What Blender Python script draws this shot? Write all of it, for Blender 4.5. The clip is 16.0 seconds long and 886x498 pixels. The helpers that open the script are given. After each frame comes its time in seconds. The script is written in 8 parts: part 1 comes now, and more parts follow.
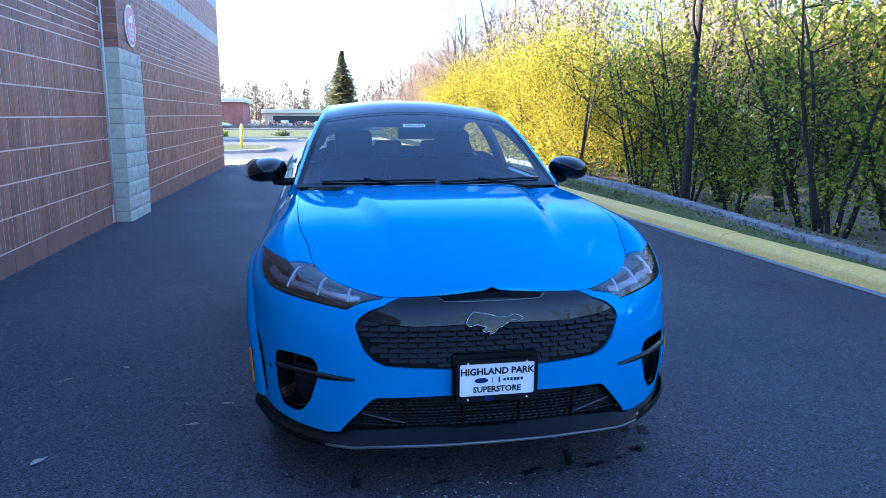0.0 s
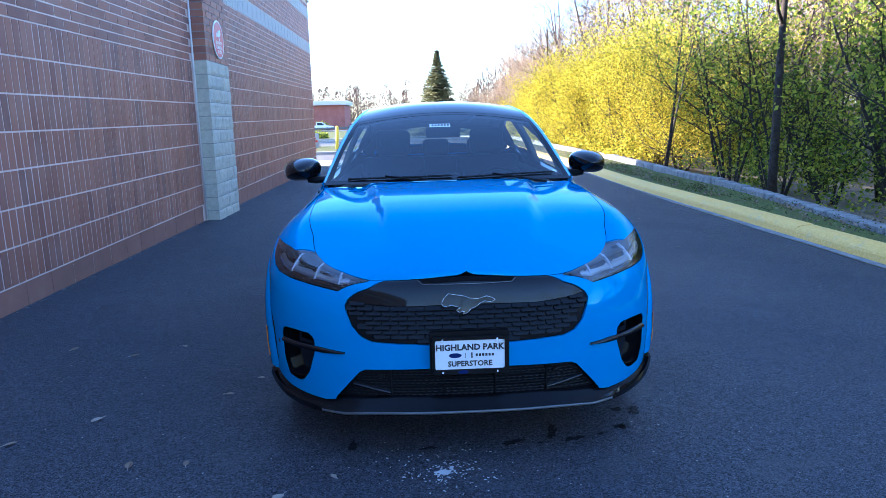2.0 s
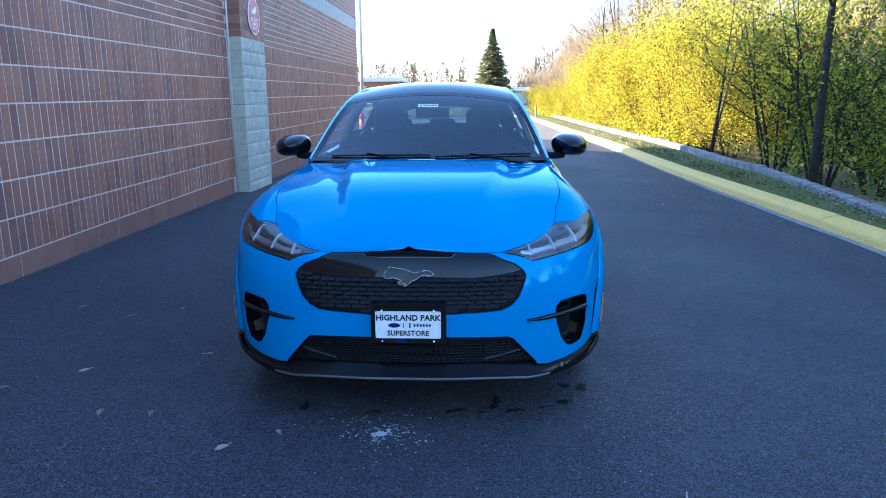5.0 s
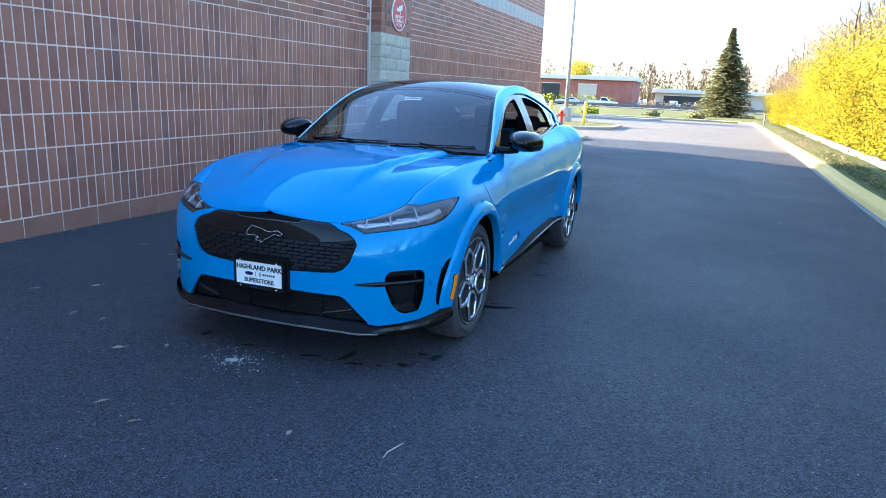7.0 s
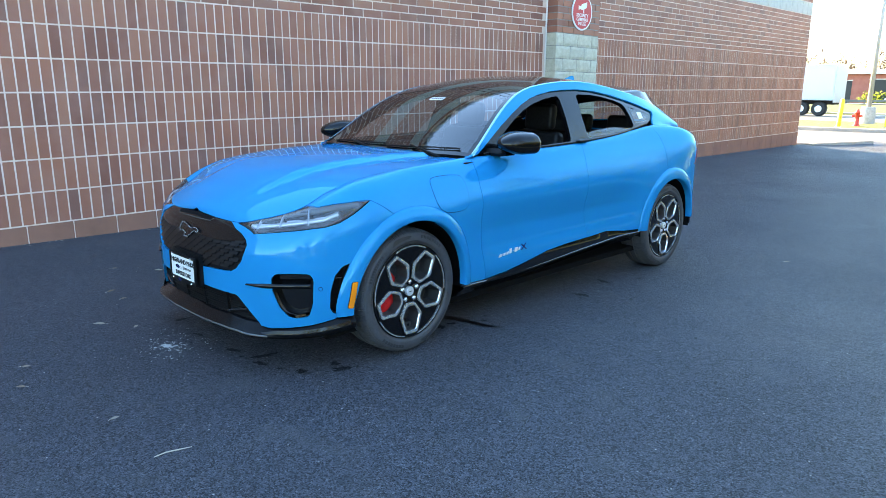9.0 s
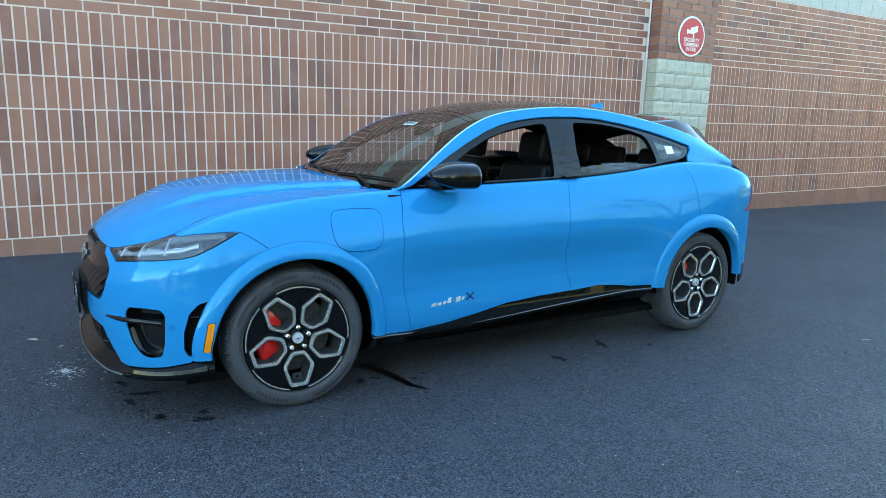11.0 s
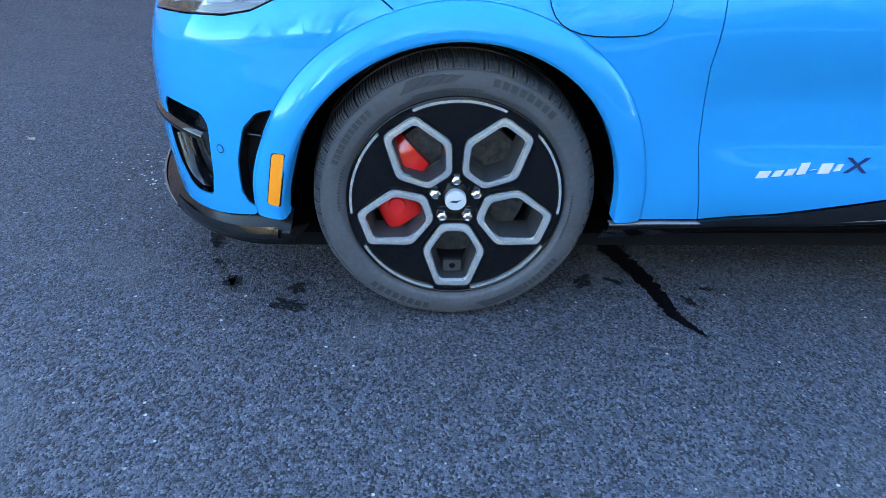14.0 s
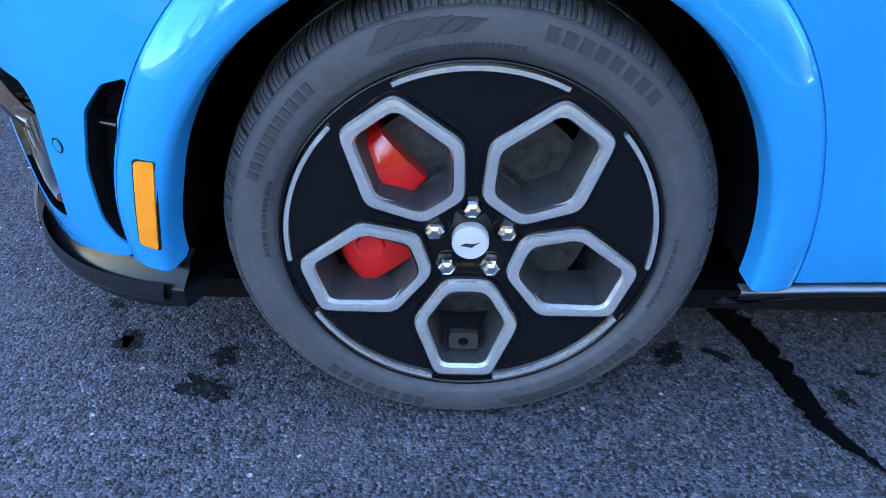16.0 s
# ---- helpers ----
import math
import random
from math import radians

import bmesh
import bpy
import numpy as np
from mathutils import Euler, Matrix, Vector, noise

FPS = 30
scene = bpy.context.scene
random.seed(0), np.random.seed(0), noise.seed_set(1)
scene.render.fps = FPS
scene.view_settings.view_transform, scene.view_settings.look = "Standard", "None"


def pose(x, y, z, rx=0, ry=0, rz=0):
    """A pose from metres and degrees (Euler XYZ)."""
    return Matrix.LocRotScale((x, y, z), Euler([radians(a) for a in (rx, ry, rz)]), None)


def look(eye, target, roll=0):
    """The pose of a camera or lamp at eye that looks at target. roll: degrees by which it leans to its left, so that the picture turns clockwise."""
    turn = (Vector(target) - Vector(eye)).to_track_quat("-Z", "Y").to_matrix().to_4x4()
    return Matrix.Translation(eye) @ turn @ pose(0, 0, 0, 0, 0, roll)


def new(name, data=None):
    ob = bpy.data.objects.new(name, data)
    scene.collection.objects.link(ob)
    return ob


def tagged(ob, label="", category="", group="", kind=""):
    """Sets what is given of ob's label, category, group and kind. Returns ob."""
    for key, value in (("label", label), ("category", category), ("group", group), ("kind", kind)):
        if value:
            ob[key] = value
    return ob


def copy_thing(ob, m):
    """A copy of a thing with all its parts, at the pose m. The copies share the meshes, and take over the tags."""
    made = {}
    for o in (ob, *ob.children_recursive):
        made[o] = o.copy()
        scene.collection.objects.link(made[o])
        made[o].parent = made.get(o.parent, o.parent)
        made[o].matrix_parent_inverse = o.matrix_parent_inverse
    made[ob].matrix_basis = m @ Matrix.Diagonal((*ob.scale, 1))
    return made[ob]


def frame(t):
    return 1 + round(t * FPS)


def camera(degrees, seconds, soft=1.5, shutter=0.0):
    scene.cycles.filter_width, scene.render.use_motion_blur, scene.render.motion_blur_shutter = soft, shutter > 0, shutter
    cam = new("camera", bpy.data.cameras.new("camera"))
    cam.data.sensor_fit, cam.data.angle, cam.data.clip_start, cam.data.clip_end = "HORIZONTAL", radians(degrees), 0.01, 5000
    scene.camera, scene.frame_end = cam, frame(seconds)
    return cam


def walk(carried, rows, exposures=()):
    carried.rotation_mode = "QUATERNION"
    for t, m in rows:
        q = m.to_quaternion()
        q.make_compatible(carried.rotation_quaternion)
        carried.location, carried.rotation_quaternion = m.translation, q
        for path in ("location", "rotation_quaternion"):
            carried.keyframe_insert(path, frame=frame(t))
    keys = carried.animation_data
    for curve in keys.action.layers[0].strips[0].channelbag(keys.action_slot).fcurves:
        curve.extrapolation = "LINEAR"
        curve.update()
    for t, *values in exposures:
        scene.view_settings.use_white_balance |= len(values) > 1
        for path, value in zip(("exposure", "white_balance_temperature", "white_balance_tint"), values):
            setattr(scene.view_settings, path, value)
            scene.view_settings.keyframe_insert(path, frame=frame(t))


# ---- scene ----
cam = camera(65.5, 16.0, soft=0.6)
PATH = [
    (0, (-0.66, -2.459, 1.446), (-0.299, -0.525, 1.085), 0.3),
    (0.5, (-0.392, -2.433, 1.428), (-0.214, -0.476, 1.056), -0.3),
    (1, (-0.223, -2.587, 1.439), (-0.194, -0.623, 1.059), -1.3),
    (1.5, (-0.228, -2.784, 1.446), (-0.174, -0.819, 1.077), -0.8),
    (2, (-0.205, -2.808, 1.456), (-0.131, -0.843, 1.09), -1.5),
    (2.5, (-0.174, -2.558, 1.433), (-0.152, -0.602, 1.013), -0.5),
    (3, (-0.204, -2.23, 1.419), (-0.154, -0.292, 0.927), -0.1),
    (3.2, (-0.204, -2.128, 1.413), (-0.14, -0.194, 0.909), -0.1),
    (5.3, (0.494, -3.193, 1.488), (0.346, -1.243, 1.07), -0.1),
    (5.5, (0.668, -3.3, 1.501), (0.469, -1.356, 1.076), 0.1),
    (6, (1.144, -3.303, 1.474), (0.83, -1.374, 1.049), 0.7),
    (6.5, (1.676, -3.215, 1.497), (1.127, -1.338, 1.08), 0.5),
    (7, (2.187, -3.042, 1.485), (1.493, -1.22, 1.041), 2.5),
    (7.5, (2.708, -2.804, 1.493), (1.777, -1.09, 1.052), 0.7),
    (8, (3.107, -2.504, 1.478), (1.994, -0.904, 1.027), 2.5),
    (8.2, (3.271, -2.355, 1.495), (2.104, -0.796, 1.037), 1.7),
    (10.3, (3.944, -0.648, 1.455), (2.345, 0.478, 1.034), 1.2),
    (10.5, (3.964, -0.521, 1.469), (2.353, 0.587, 1.05), 0.6),
    (11, (4.092, -0.248, 1.471), (2.415, 0.774, 1.096), 1.9),
    (11.5, (4.186, -0.115, 1.497), (2.471, 0.846, 1.129), 1.0),
    (12, (4.184, -0.013, 1.489), (2.439, 0.891, 1.117), 0.5),
    (12.2, (4.121, 0.076, 1.428), (2.351, 0.911, 1.015), -0.1),
    (12.5, (3.951, 0.224, 1.345), (2.192, 0.964, 0.745), 1.2),
    (13, (3.54, 0.456, 1.203), (1.8, 0.979, 0.369), 0.6),
    (13.5, (3.009, 0.665, 1.132), (1.224, 0.85, 0.247), 1.4),
    (14, (2.459, 0.724, 1.161), (0.752, 0.848, 0.127), 2.2),
    (14.5, (2.11, 0.807, 1.063), (0.388, 0.816, 0.046), 1.1),
    (15, (1.915, 0.797, 1.009), (0.209, 0.832, -0.035), 2.9),
    (15.5, (1.834, 0.8, 0.972), (0.144, 0.834, -0.098), 2.5),
    (16, (1.736, 0.805, 0.917), (0.082, 0.845, -0.207), 2.2),
]
walk(cam, [(t, look(eye, target, roll)) for t, eye, target, roll in PATH],
     [(0.0, 3.15, 5100, 25), (1.5, 3.06, 5100, 24), (3.2, 3.38, 5350, 19), (5.3, 3.20, 5450, 17), (7.5, 3.40, 6150, 14), (8.2, 3.70, 6450, 13), (10.3, 3.90, 7450, 3), (12.0, 3.90, 7450, 3), (12.5, 4.0, 7450, 0), (13.0, 4.42, 7550, 5), (14.0, 4.52, 6800, 15), (14.5, 4.40, 6450, 20), (15.2, 4.40, 6350, 21), (16.0, 4.58, 6550, 23)])

# ---- world and light ----
SUN_AZ = math.atan2(-1.0, 0.20)      # bearing of the sun from +y towards +x
SUN_EL = radians(11.8)
world = bpy.data.worlds.new("world")
scene.world = world
world.use_nodes = True
wn = world.node_tree.nodes
sky = wn.new("ShaderNodeTexSky")
sky.sky_type, sky.sun_disc = "NISHITA", False
sky.sun_elevation, sky.sun_rotation = SUN_EL, SUN_AZ
sky.altitude, sky.air_density, sky.dust_density, sky.ozone_density = 200, 1.1, 0.4, 3.0
wn["Background"].inputs[1].default_value = 0.12
world.node_tree.links.new(sky.outputs[0], wn["Background"].inputs[0])
sun = new("sun", bpy.data.lights.new("sun", "SUN"))
sun.data.energy, sun.data.angle, sun.data.color = 5.0, radians(0.6), (1.0, 0.81, 0.55)
sun_dir = Vector((math.sin(SUN_AZ) * math.cos(SUN_EL), math.cos(SUN_AZ) * math.cos(SUN_EL), math.sin(SUN_EL)))
sun.matrix_world = look(sun_dir * 60, (0, 0, 0))


# ---- material helpers ----
class Mat:
    """A node material, with short ways to add nodes to it."""

    def __init__(self, name, color=(0.5, 0.5, 0.5), rough=0.6, metal=0.0, **more):
        self.mat = bpy.data.materials.new(name)
        self.mat.use_nodes = True
        self.tree = self.mat.node_tree
        self.bsdf = self.tree.nodes["Principled BSDF"]
        self.set("Base Color", (*color, 1))
        self.set("Roughness", rough)
        self.set("Metallic", metal)
        for k, v in more.items():
            self.set(k.replace("_", " "), v)
        self.coords = None

    def set(self, key, value):
        sock = self.bsdf.inputs[key]
        if isinstance(value, bpy.types.NodeSocket):
            self.tree.links.new(value, sock)
        else:
            sock.default_value = value

    def node(self, kind, out=0, props=(), **inputs):
        n = self.tree.nodes.new(kind)
        if props:
            n.operation = props[0][1]
        for k, v in inputs.items():
            key = int(k[1:]) if k[0] == "i" and k[1:].isdigit() else k.replace("_", " ")
            if isinstance(v, bpy.types.NodeSocket):
                self.tree.links.new(v, n.inputs[key])
            else:
                n.inputs[key].default_value = v
        return n.outputs[out]

    def place(self):
        if self.coords is None:
            self.coords = self.node("ShaderNodeNewGeometry")
        return self.coords

    def noise(self, scale, detail=3.0, rough=0.55, vec=None, out=0):
        return self.node("ShaderNodeTexNoise", out, Vector=vec or self.place(), Scale=scale, Detail=detail, Roughness=rough)

    def ramp(self, fac, stops):
        n = self.tree.nodes.new("ShaderNodeValToRGB")
        self.tree.links.new(fac, n.inputs[0])
        el = n.color_ramp.elements
        while len(el) < len(stops):
            el.new(0.5)
        for e, (p, c) in zip(el, stops):
            e.position = p
            e.color = (*c, 1) if len(c) == 3 else c
        return n.outputs[0]

    def mix(self, fac, a, b, kind="MIX"):
        n = self.tree.nodes.new("ShaderNodeMix")
        n.data_type, n.blend_type = "RGBA", kind
        for key, v in ((0, fac), (6, a), (7, b)):
            if isinstance(v, bpy.types.NodeSocket):
                self.tree.links.new(v, n.inputs[key])
            else:
                n.inputs[key].default_value = v if key == 0 else (*v, 1)
        return n.outputs[2]

    def math(self, op, a, b=0.5):
        return self.node("ShaderNodeMath", 0, (("operation", op),), i0=a, i1=b)

    def bump(self, height, strength=0.4, distance=0.01):
        self.set("Normal", self.node("ShaderNodeBump", 0, (), Strength=strength, Distance=distance, Height=height))


def g(v):
    return (v, v, v)


# asphalt: loose grain, pale chips, worn and damp patches
m_asphalt = Mat("asphalt", rough=0.8)
m_asphalt.set("Specular IOR Level", 0.38)
A = m_asphalt
fine = A.node("ShaderNodeTexVoronoi", 1, (), Vector=A.place(), Scale=175)
fine_d = A.node("ShaderNodeTexVoronoi", 0, (), Vector=A.place(), Scale=175)
coarse = A.node("ShaderNodeTexVoronoi", 1, (), Vector=A.place(), Scale=62)
clump = A.noise(48, 3, 0.6)
patch = A.noise(0.45, 5, 0.6)
smear = A.noise(2.3, 4, 0.6)
cell = A.node("ShaderNodeSeparateColor", 0, (), Color=fine)
cell2 = A.node("ShaderNodeSeparateColor", 1, (), Color=coarse)
base = A.ramp(cell, [(0.0, (0.0015, 0.0017, 0.0028)), (0.20, (0.006, 0.0066, 0.0095)), (0.34, (0.036, 0.038, 0.050)), (0.70, (0.060, 0.063, 0.079)), (0.92, (0.086, 0.090, 0.109)), (1.0, (0.135, 0.14, 0.165))])
base = A.mix(1.0, base, A.ramp(clump, [(0.34, g(0.92)), (0.50, g(1.08)), (0.66, g(1.25))]), "MULTIPLY")
base = A.mix(A.ramp(cell2, [(0.62, g(0)), (0.70, g(0.3)), (0.9, g(0.3)), (0.92, g(0))]), base, (0.010, 0.011, 0.013))
base = A.mix(A.ramp(patch, [(0.42, g(0)), (0.72, g(0.30))]), base, (0.050, 0.052, 0.058))
base = A.mix(A.ramp(smear, [(0.56, g(0)), (0.68, g(0.38))]), base, (0.072, 0.074, 0.080))
# past the drive the lot is paler: sunlight painted into the asphalt colour
sunlit_edge = A.math("ADD", A.node("ShaderNodeSeparateXYZ", 1, (), Vector=A.place()), A.math("MULTIPLY", smear, 1.2))
base = A.mix(A.ramp(A.math("MULTIPLY", sunlit_edge, 0.01), [(0.245, g(0)), (0.252, g(0.85))]), base, (0.185, 0.165, 0.135))
chips = A.node("ShaderNodeTexVoronoi", 0, (), Vector=A.place(), Scale=26)
chip_c = A.node("ShaderNodeSeparateColor", 0, (), Color=A.node("ShaderNodeTexVoronoi", 1, (), Vector=A.place(), Scale=26))
chipmask = A.math("MULTIPLY", A.ramp(chips, [(0.08, g(1)), (0.13, g(0))]), A.ramp(chip_c, [(0.86, g(0)), (0.90, g(1))]))
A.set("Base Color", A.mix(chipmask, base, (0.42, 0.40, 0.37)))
A.set("Roughness", A.ramp(patch, [(0.3, g(0.60)), (0.7, g(0.78))]))
A.bump(A.math("ADD", A.math("MULTIPLY", fine_d, -0.8), A.math("ADD", cell, clump)), 1.0, 0.0045)

m_lawn = Mat("lawn", rough=0.9)
n1, n2 = m_lawn.noise(1.4, 4), m_lawn.noise(35, 3)
c1 = m_lawn.ramp(n2, [(0.3, (0.045, 0.062, 0.006)), (0.6, (0.125, 0.145, 0.012)), (0.85, (0.21, 0.20, 0.03))])
m_lawn.set("Base Color", m_lawn.mix(m_lawn.ramp(n1, [(0.46, g(0)), (0.78, g(0.6))]), c1, (0.13, 0.09, 0.035)))
m_lawn.bump(n2, 0.9, 0.05)

m_litter = Mat("leaf_litter", rough=0.95)
n1, n2 = m_litter.noise(1.1, 4), m_litter.noise(28, 3)
c1 = m_litter.ramp(n2, [(0.3, (0.08, 0.058, 0.036)), (0.55, (0.20, 0.15, 0.09)), (0.8, (0.36, 0.29, 0.18))])
m_litter.set("Base Color", m_litter.mix(m_litter.ramp(n1, [(0.42, g(0)), (0.6, g(0.6))]), c1, (0.06, 0.07, 0.022)))
m_litter.bump(n2, 1.0, 0.06)


def concrete_mat(name, lo, hi, rough=0.85, scale=9.0):
    m = Mat(name, rough=rough)
    a, b = m.noise(scale, 5, 0.65), m.noise(scale * 14, 2)
    r = m.node("ShaderNodeObjectInfo", 5)
    col = m.ramp(a, [(0.3, lo), (0.7, hi)])
    col = m.mix(m.math("MULTIPLY", r, 0.25), col, tuple(0.75 * v for v in lo))
    m.set("Base Color", m.mix(m.ramp(b, [(0.5, g(0)), (0.8, g(0.35))]), col, tuple(0.6 * v for v in lo)))
    m.bump(m.math("ADD", a, m.math("MULTIPLY", b, 0.6)), 0.5, 0.012)
    return m


m_concrete = concrete_mat("concrete", (0.33, 0.31, 0.27), (0.50, 0.48, 0.43))
m_edging = concrete_mat("edging_concrete", (0.15, 0.145, 0.14), (0.31, 0.30, 0.285))
m_kerb_paint = Mat("yellow_kerb_paint", rough=0.7)
K = m_kerb_paint
wear = K.ramp(K.noise(5, 6, 0.7), [(0.56, g(0)), (0.72, g(1))])
ycol = K.ramp(K.noise(30, 3), [(0.3, (0.72, 0.42, 0.075)), (0.7, (0.85, 0.55, 0.15))])
K.set("Base Color", K.mix(K.math("MULTIPLY", wear, 0.45), ycol, (0.42, 0.37, 0.27)))
K.bump(K.noise(60, 3), 0.4, 0.006)
m_yellow = Mat("yellow_paint", (0.80, 0.56, 0.02), 0.5)
m_yellow.set("Base Color", m_yellow.ramp(m_yellow.noise(6, 4), [(0.3, (0.72, 0.50, 0.02)), (0.7, (0.86, 0.62, 0.04))]))


def brick_mat(name, key):
    """Fired brick: its tint goes by the brick, with soot and grain over it."""
    m = Mat(name, rough=0.56)
    if key == "object":
        r = m.node("ShaderNodeObjectInfo", 5)
    else:
        r = m.node("ShaderNodeNewGeometry", 8)
    col = m.ramp(r, [(0.0, (0.187, 0.064, 0.041)), (0.25, (0.258, 0.092, 0.055)), (0.5, (0.299, 0.108, 0.064)),
                     (0.74, (0.330, 0.127, 0.073)), (0.92, (0.220, 0.086, 0.056)), (1.0, (0.160, 0.066, 0.050))])
    a, b = m.noise(3.2, 4), m.noise(160, 3)
    col = m.mix(m.ramp(a, [(0.4, g(0)), (0.75, g(0.35))]), col, (0.39, 0.200, 0.155))
    m.set("Base Color", m.mix(m.ramp(b, [(0.45, g(0)), (0.75, g(0.35))]), col, (0.17, 0.09, 0.075)))
    m.bump(b, 0.35, 0.004)
    return m


m_brick_piece, m_brick_rest = brick_mat("brick_piece", "object"), brick_mat("brick_rest", "island")
m_base_unit = Mat("brown_base_unit", rough=0.85)
n1, n2 = m_base_unit.noise(2.6, 5, 0.65), m_base_unit.noise(140, 3)
c1 = m_base_unit.ramp(n1, [(0.3, (0.215, 0.100, 0.068)), (0.6, (0.285, 0.128, 0.084)), (0.8, (0.33, 0.165, 0.115))])
c1 = m_base_unit.mix(m_base_unit.math("MULTIPLY", m_base_unit.node("ShaderNodeNewGeometry", 8), 0.35), c1, (0.21, 0.095, 0.066))
m_base_unit.set("Base Color", m_base_unit.mix(m_base_unit.ramp(n2, [(0.45, g(0)), (0.75, g(0.35))]), c1, (0.15, 0.08, 0.065)))
m_base_unit.bump(n2, 0.35, 0.004)
m_mortar = Mat("mortar", rough=0.8)
M = m_mortar
M.set("Base Color", M.mix(M.ramp(M.noise(1.2, 4), [(0.4, g(0)), (0.75, g(0.6))]), (0.68, 0.545, 0.47), (0.52, 0.39, 0.32)))
M.bump(M.noise(120, 3), 0.5, 0.004)
m_block = concrete_mat("painted_block", (0.40, 0.385, 0.305), (0.54, 0.52, 0.41), 0.8, 14)
m_band = concrete_mat("band_block", (0.40, 0.40, 0.37), (0.52, 0.52, 0.48), 0.85, 8)
m_galv = Mat("galvanised_steel", (0.55, 0.56, 0.57), 0.45, 0.6)
m_white = Mat("white_paint", (0.74, 0.74, 0.72), 0.5)
m_conduit = Mat("painted_conduit", (0.62, 0.58, 0.55), 0.5)
m_red_sign = Mat("red_sign_enamel", (0.50, 0.035, 0.045), 0.35)
m_dark = Mat("dark_opening", (0.02, 0.02, 0.022), 0.6)


# ---- geometry helpers ----
def mesh_of(name, verts, faces, smooth=False):
    me = bpy.data.meshes.new(name)
    me.from_pydata(verts, [], faces)
    if smooth:
        me.polygons.foreach_set("use_smooth", [True] * len(me.polygons))
    me.update()
    return me


def mat_of(m):
    return m.mat if isinstance(m, Mat) else m


def add(name, me, material, parent=None, label=""):
    ob = new(name, me)
    if material is not None and not me.materials:
        me.materials.append(mat_of(material))
    ob.parent = parent
    if label:
        ob["label"] = label
    return ob


def part(name, bm, material, parent=None, label="", smooth=False):
    me = bpy.data.meshes.new(name)
    bm.normal_update()
    bm.to_mesh(me)
    bm.free()
    if smooth:
        me.polygons.foreach_set("use_smooth", [True] * len(me.polygons))
    return add(name, me, material, parent, label)


def box_bm(x0, x1, y0, y1, z0, z1, bevel=0.0, bm=None, seg=1):
    own = bmesh.new()
    bmesh.ops.create_cube(own, size=1)
    for v in own.verts:
        v.co = Vector(((x0 + x1) / 2 + v.co.x * (x1 - x0), (y0 + y1) / 2 + v.co.y * (y1 - y0), (z0 + z1) / 2 + v.co.z * (z1 - z0)))
    if bevel:
        bmesh.ops.bevel(own, geom=own.edges[:], offset=bevel, segments=seg, affect="EDGES", profile=0.5)
    if bm is None:
        return own
    me = bpy.data.meshes.new("tmp")
    own.to_mesh(me)
    own.free()
    bm.from_mesh(me)
    bpy.data.meshes.remove(me)
    return bm


def tube_verts(points, radii, sides=6, closed_end=True):
    """A tapered tube along points."""
    verts, faces = [], []
    for i, p in enumerate(points):
        p = Vector(p)
        a = Vector(points[min(i + 1, len(points) - 1)]) - Vector(points[max(i - 1, 0)])
        a.normalize()
        side = a.cross(Vector((0.31, 0.87, 0.38)))
        if side.length < 0.05:
            side = a.cross(Vector((1, 0, 0)))
        side.normalize()
        up = a.cross(side)
        for k in range(sides):
            t = 2 * math.pi * k / sides
            verts.append(p + radii[i] * (math.cos(t) * side + math.sin(t) * up))
        if i:
            b = (i - 1) * sides
            for k in range(sides):
                faces.append((b + k, b + (k + 1) % sides, b + sides + (k + 1) % sides, b + sides + k))
    if closed_end:
        faces.append(tuple(range(sides))[::-1])
        faces.append(tuple(range(len(verts) - sides, len(verts))))
    return verts, faces


def joined(pieces):
    verts, faces = [], []
    for v, f in pieces:
        n = len(verts)
        verts += list(v)
        faces += [tuple(i + n for i in q) for q in f]
    return verts, faces


def thing(name, label, category, group="", at=(0, 0, 0)):
    ob = new(name)
    ob.location = at
    return tagged(ob, label, category, group)


def lathe(profile, n=48, axis="x", a0=0.0, a1=2 * math.pi):
    """Spins (along, radius) pairs about an axis."""
    full = abs(a1 - a0 - 2 * math.pi) < 1e-6
    cols = n if full else n + 1
    verts, faces = [], []
    for k in range(cols):
        t = a0 + (a1 - a0) * k / n
        for a, r in profile:
            c, s = r * math.cos(t), r * math.sin(t)
            verts.append((a, c, s) if axis == "x" else (c, s, a))
    m = len(profile)
    for k in range(n):
        b, d = k * m, ((k + 1) % cols) * m
        for j in range(m - 1):
            faces.append((b + j, d + j, d + j + 1, b + j + 1))
    return verts, faces


# ---- ground ----
KERB_X = 4.70
WALL_X = -3.40
FAR_Y = 60.0


def smooth01(a, b, v):
    t = min(1.0, max(0.0, (v - a) / (b - a)))
    return t * t * (3 - 2 * t)


def fall(y):
    """How far the drive's kerb side lies below its middle; the fall runs out towards the far end."""
    return 0.20 - 0.10 * smooth01(12, 21, y) - 0.10 * smooth01(24, 57, y)


def edging_x(y):
    """The front of the edging blocks, which swing away from the kerb."""
    return 5.70 + 0.138 * (min(max(y, 2.0), 12.0) - 7) + 0.018 * max(0.0, y - 12)


def ground_z(x, y):
    if y < FAR_Y - 1 and x < KERB_X + 0.3:
        return -0.6
    verge = 0.155 - fall(y)
    bank = verge - 0.45 * smooth01(5.9, 8.6, x) - 0.5 * smooth01(8.6, 15, x) + 2.7 * smooth01(15, 28, x)
    bank = bank * (1 - smooth01(60, 90, y)) + 0.06 * smooth01(60, 90, y)
    z = bank if x > KERB_X - 1 else 0.06
    return z + 0.03 * noise.noise((x * 0.6, y * 0.6, 0)) * smooth01(5.2, 6.2, abs(x))


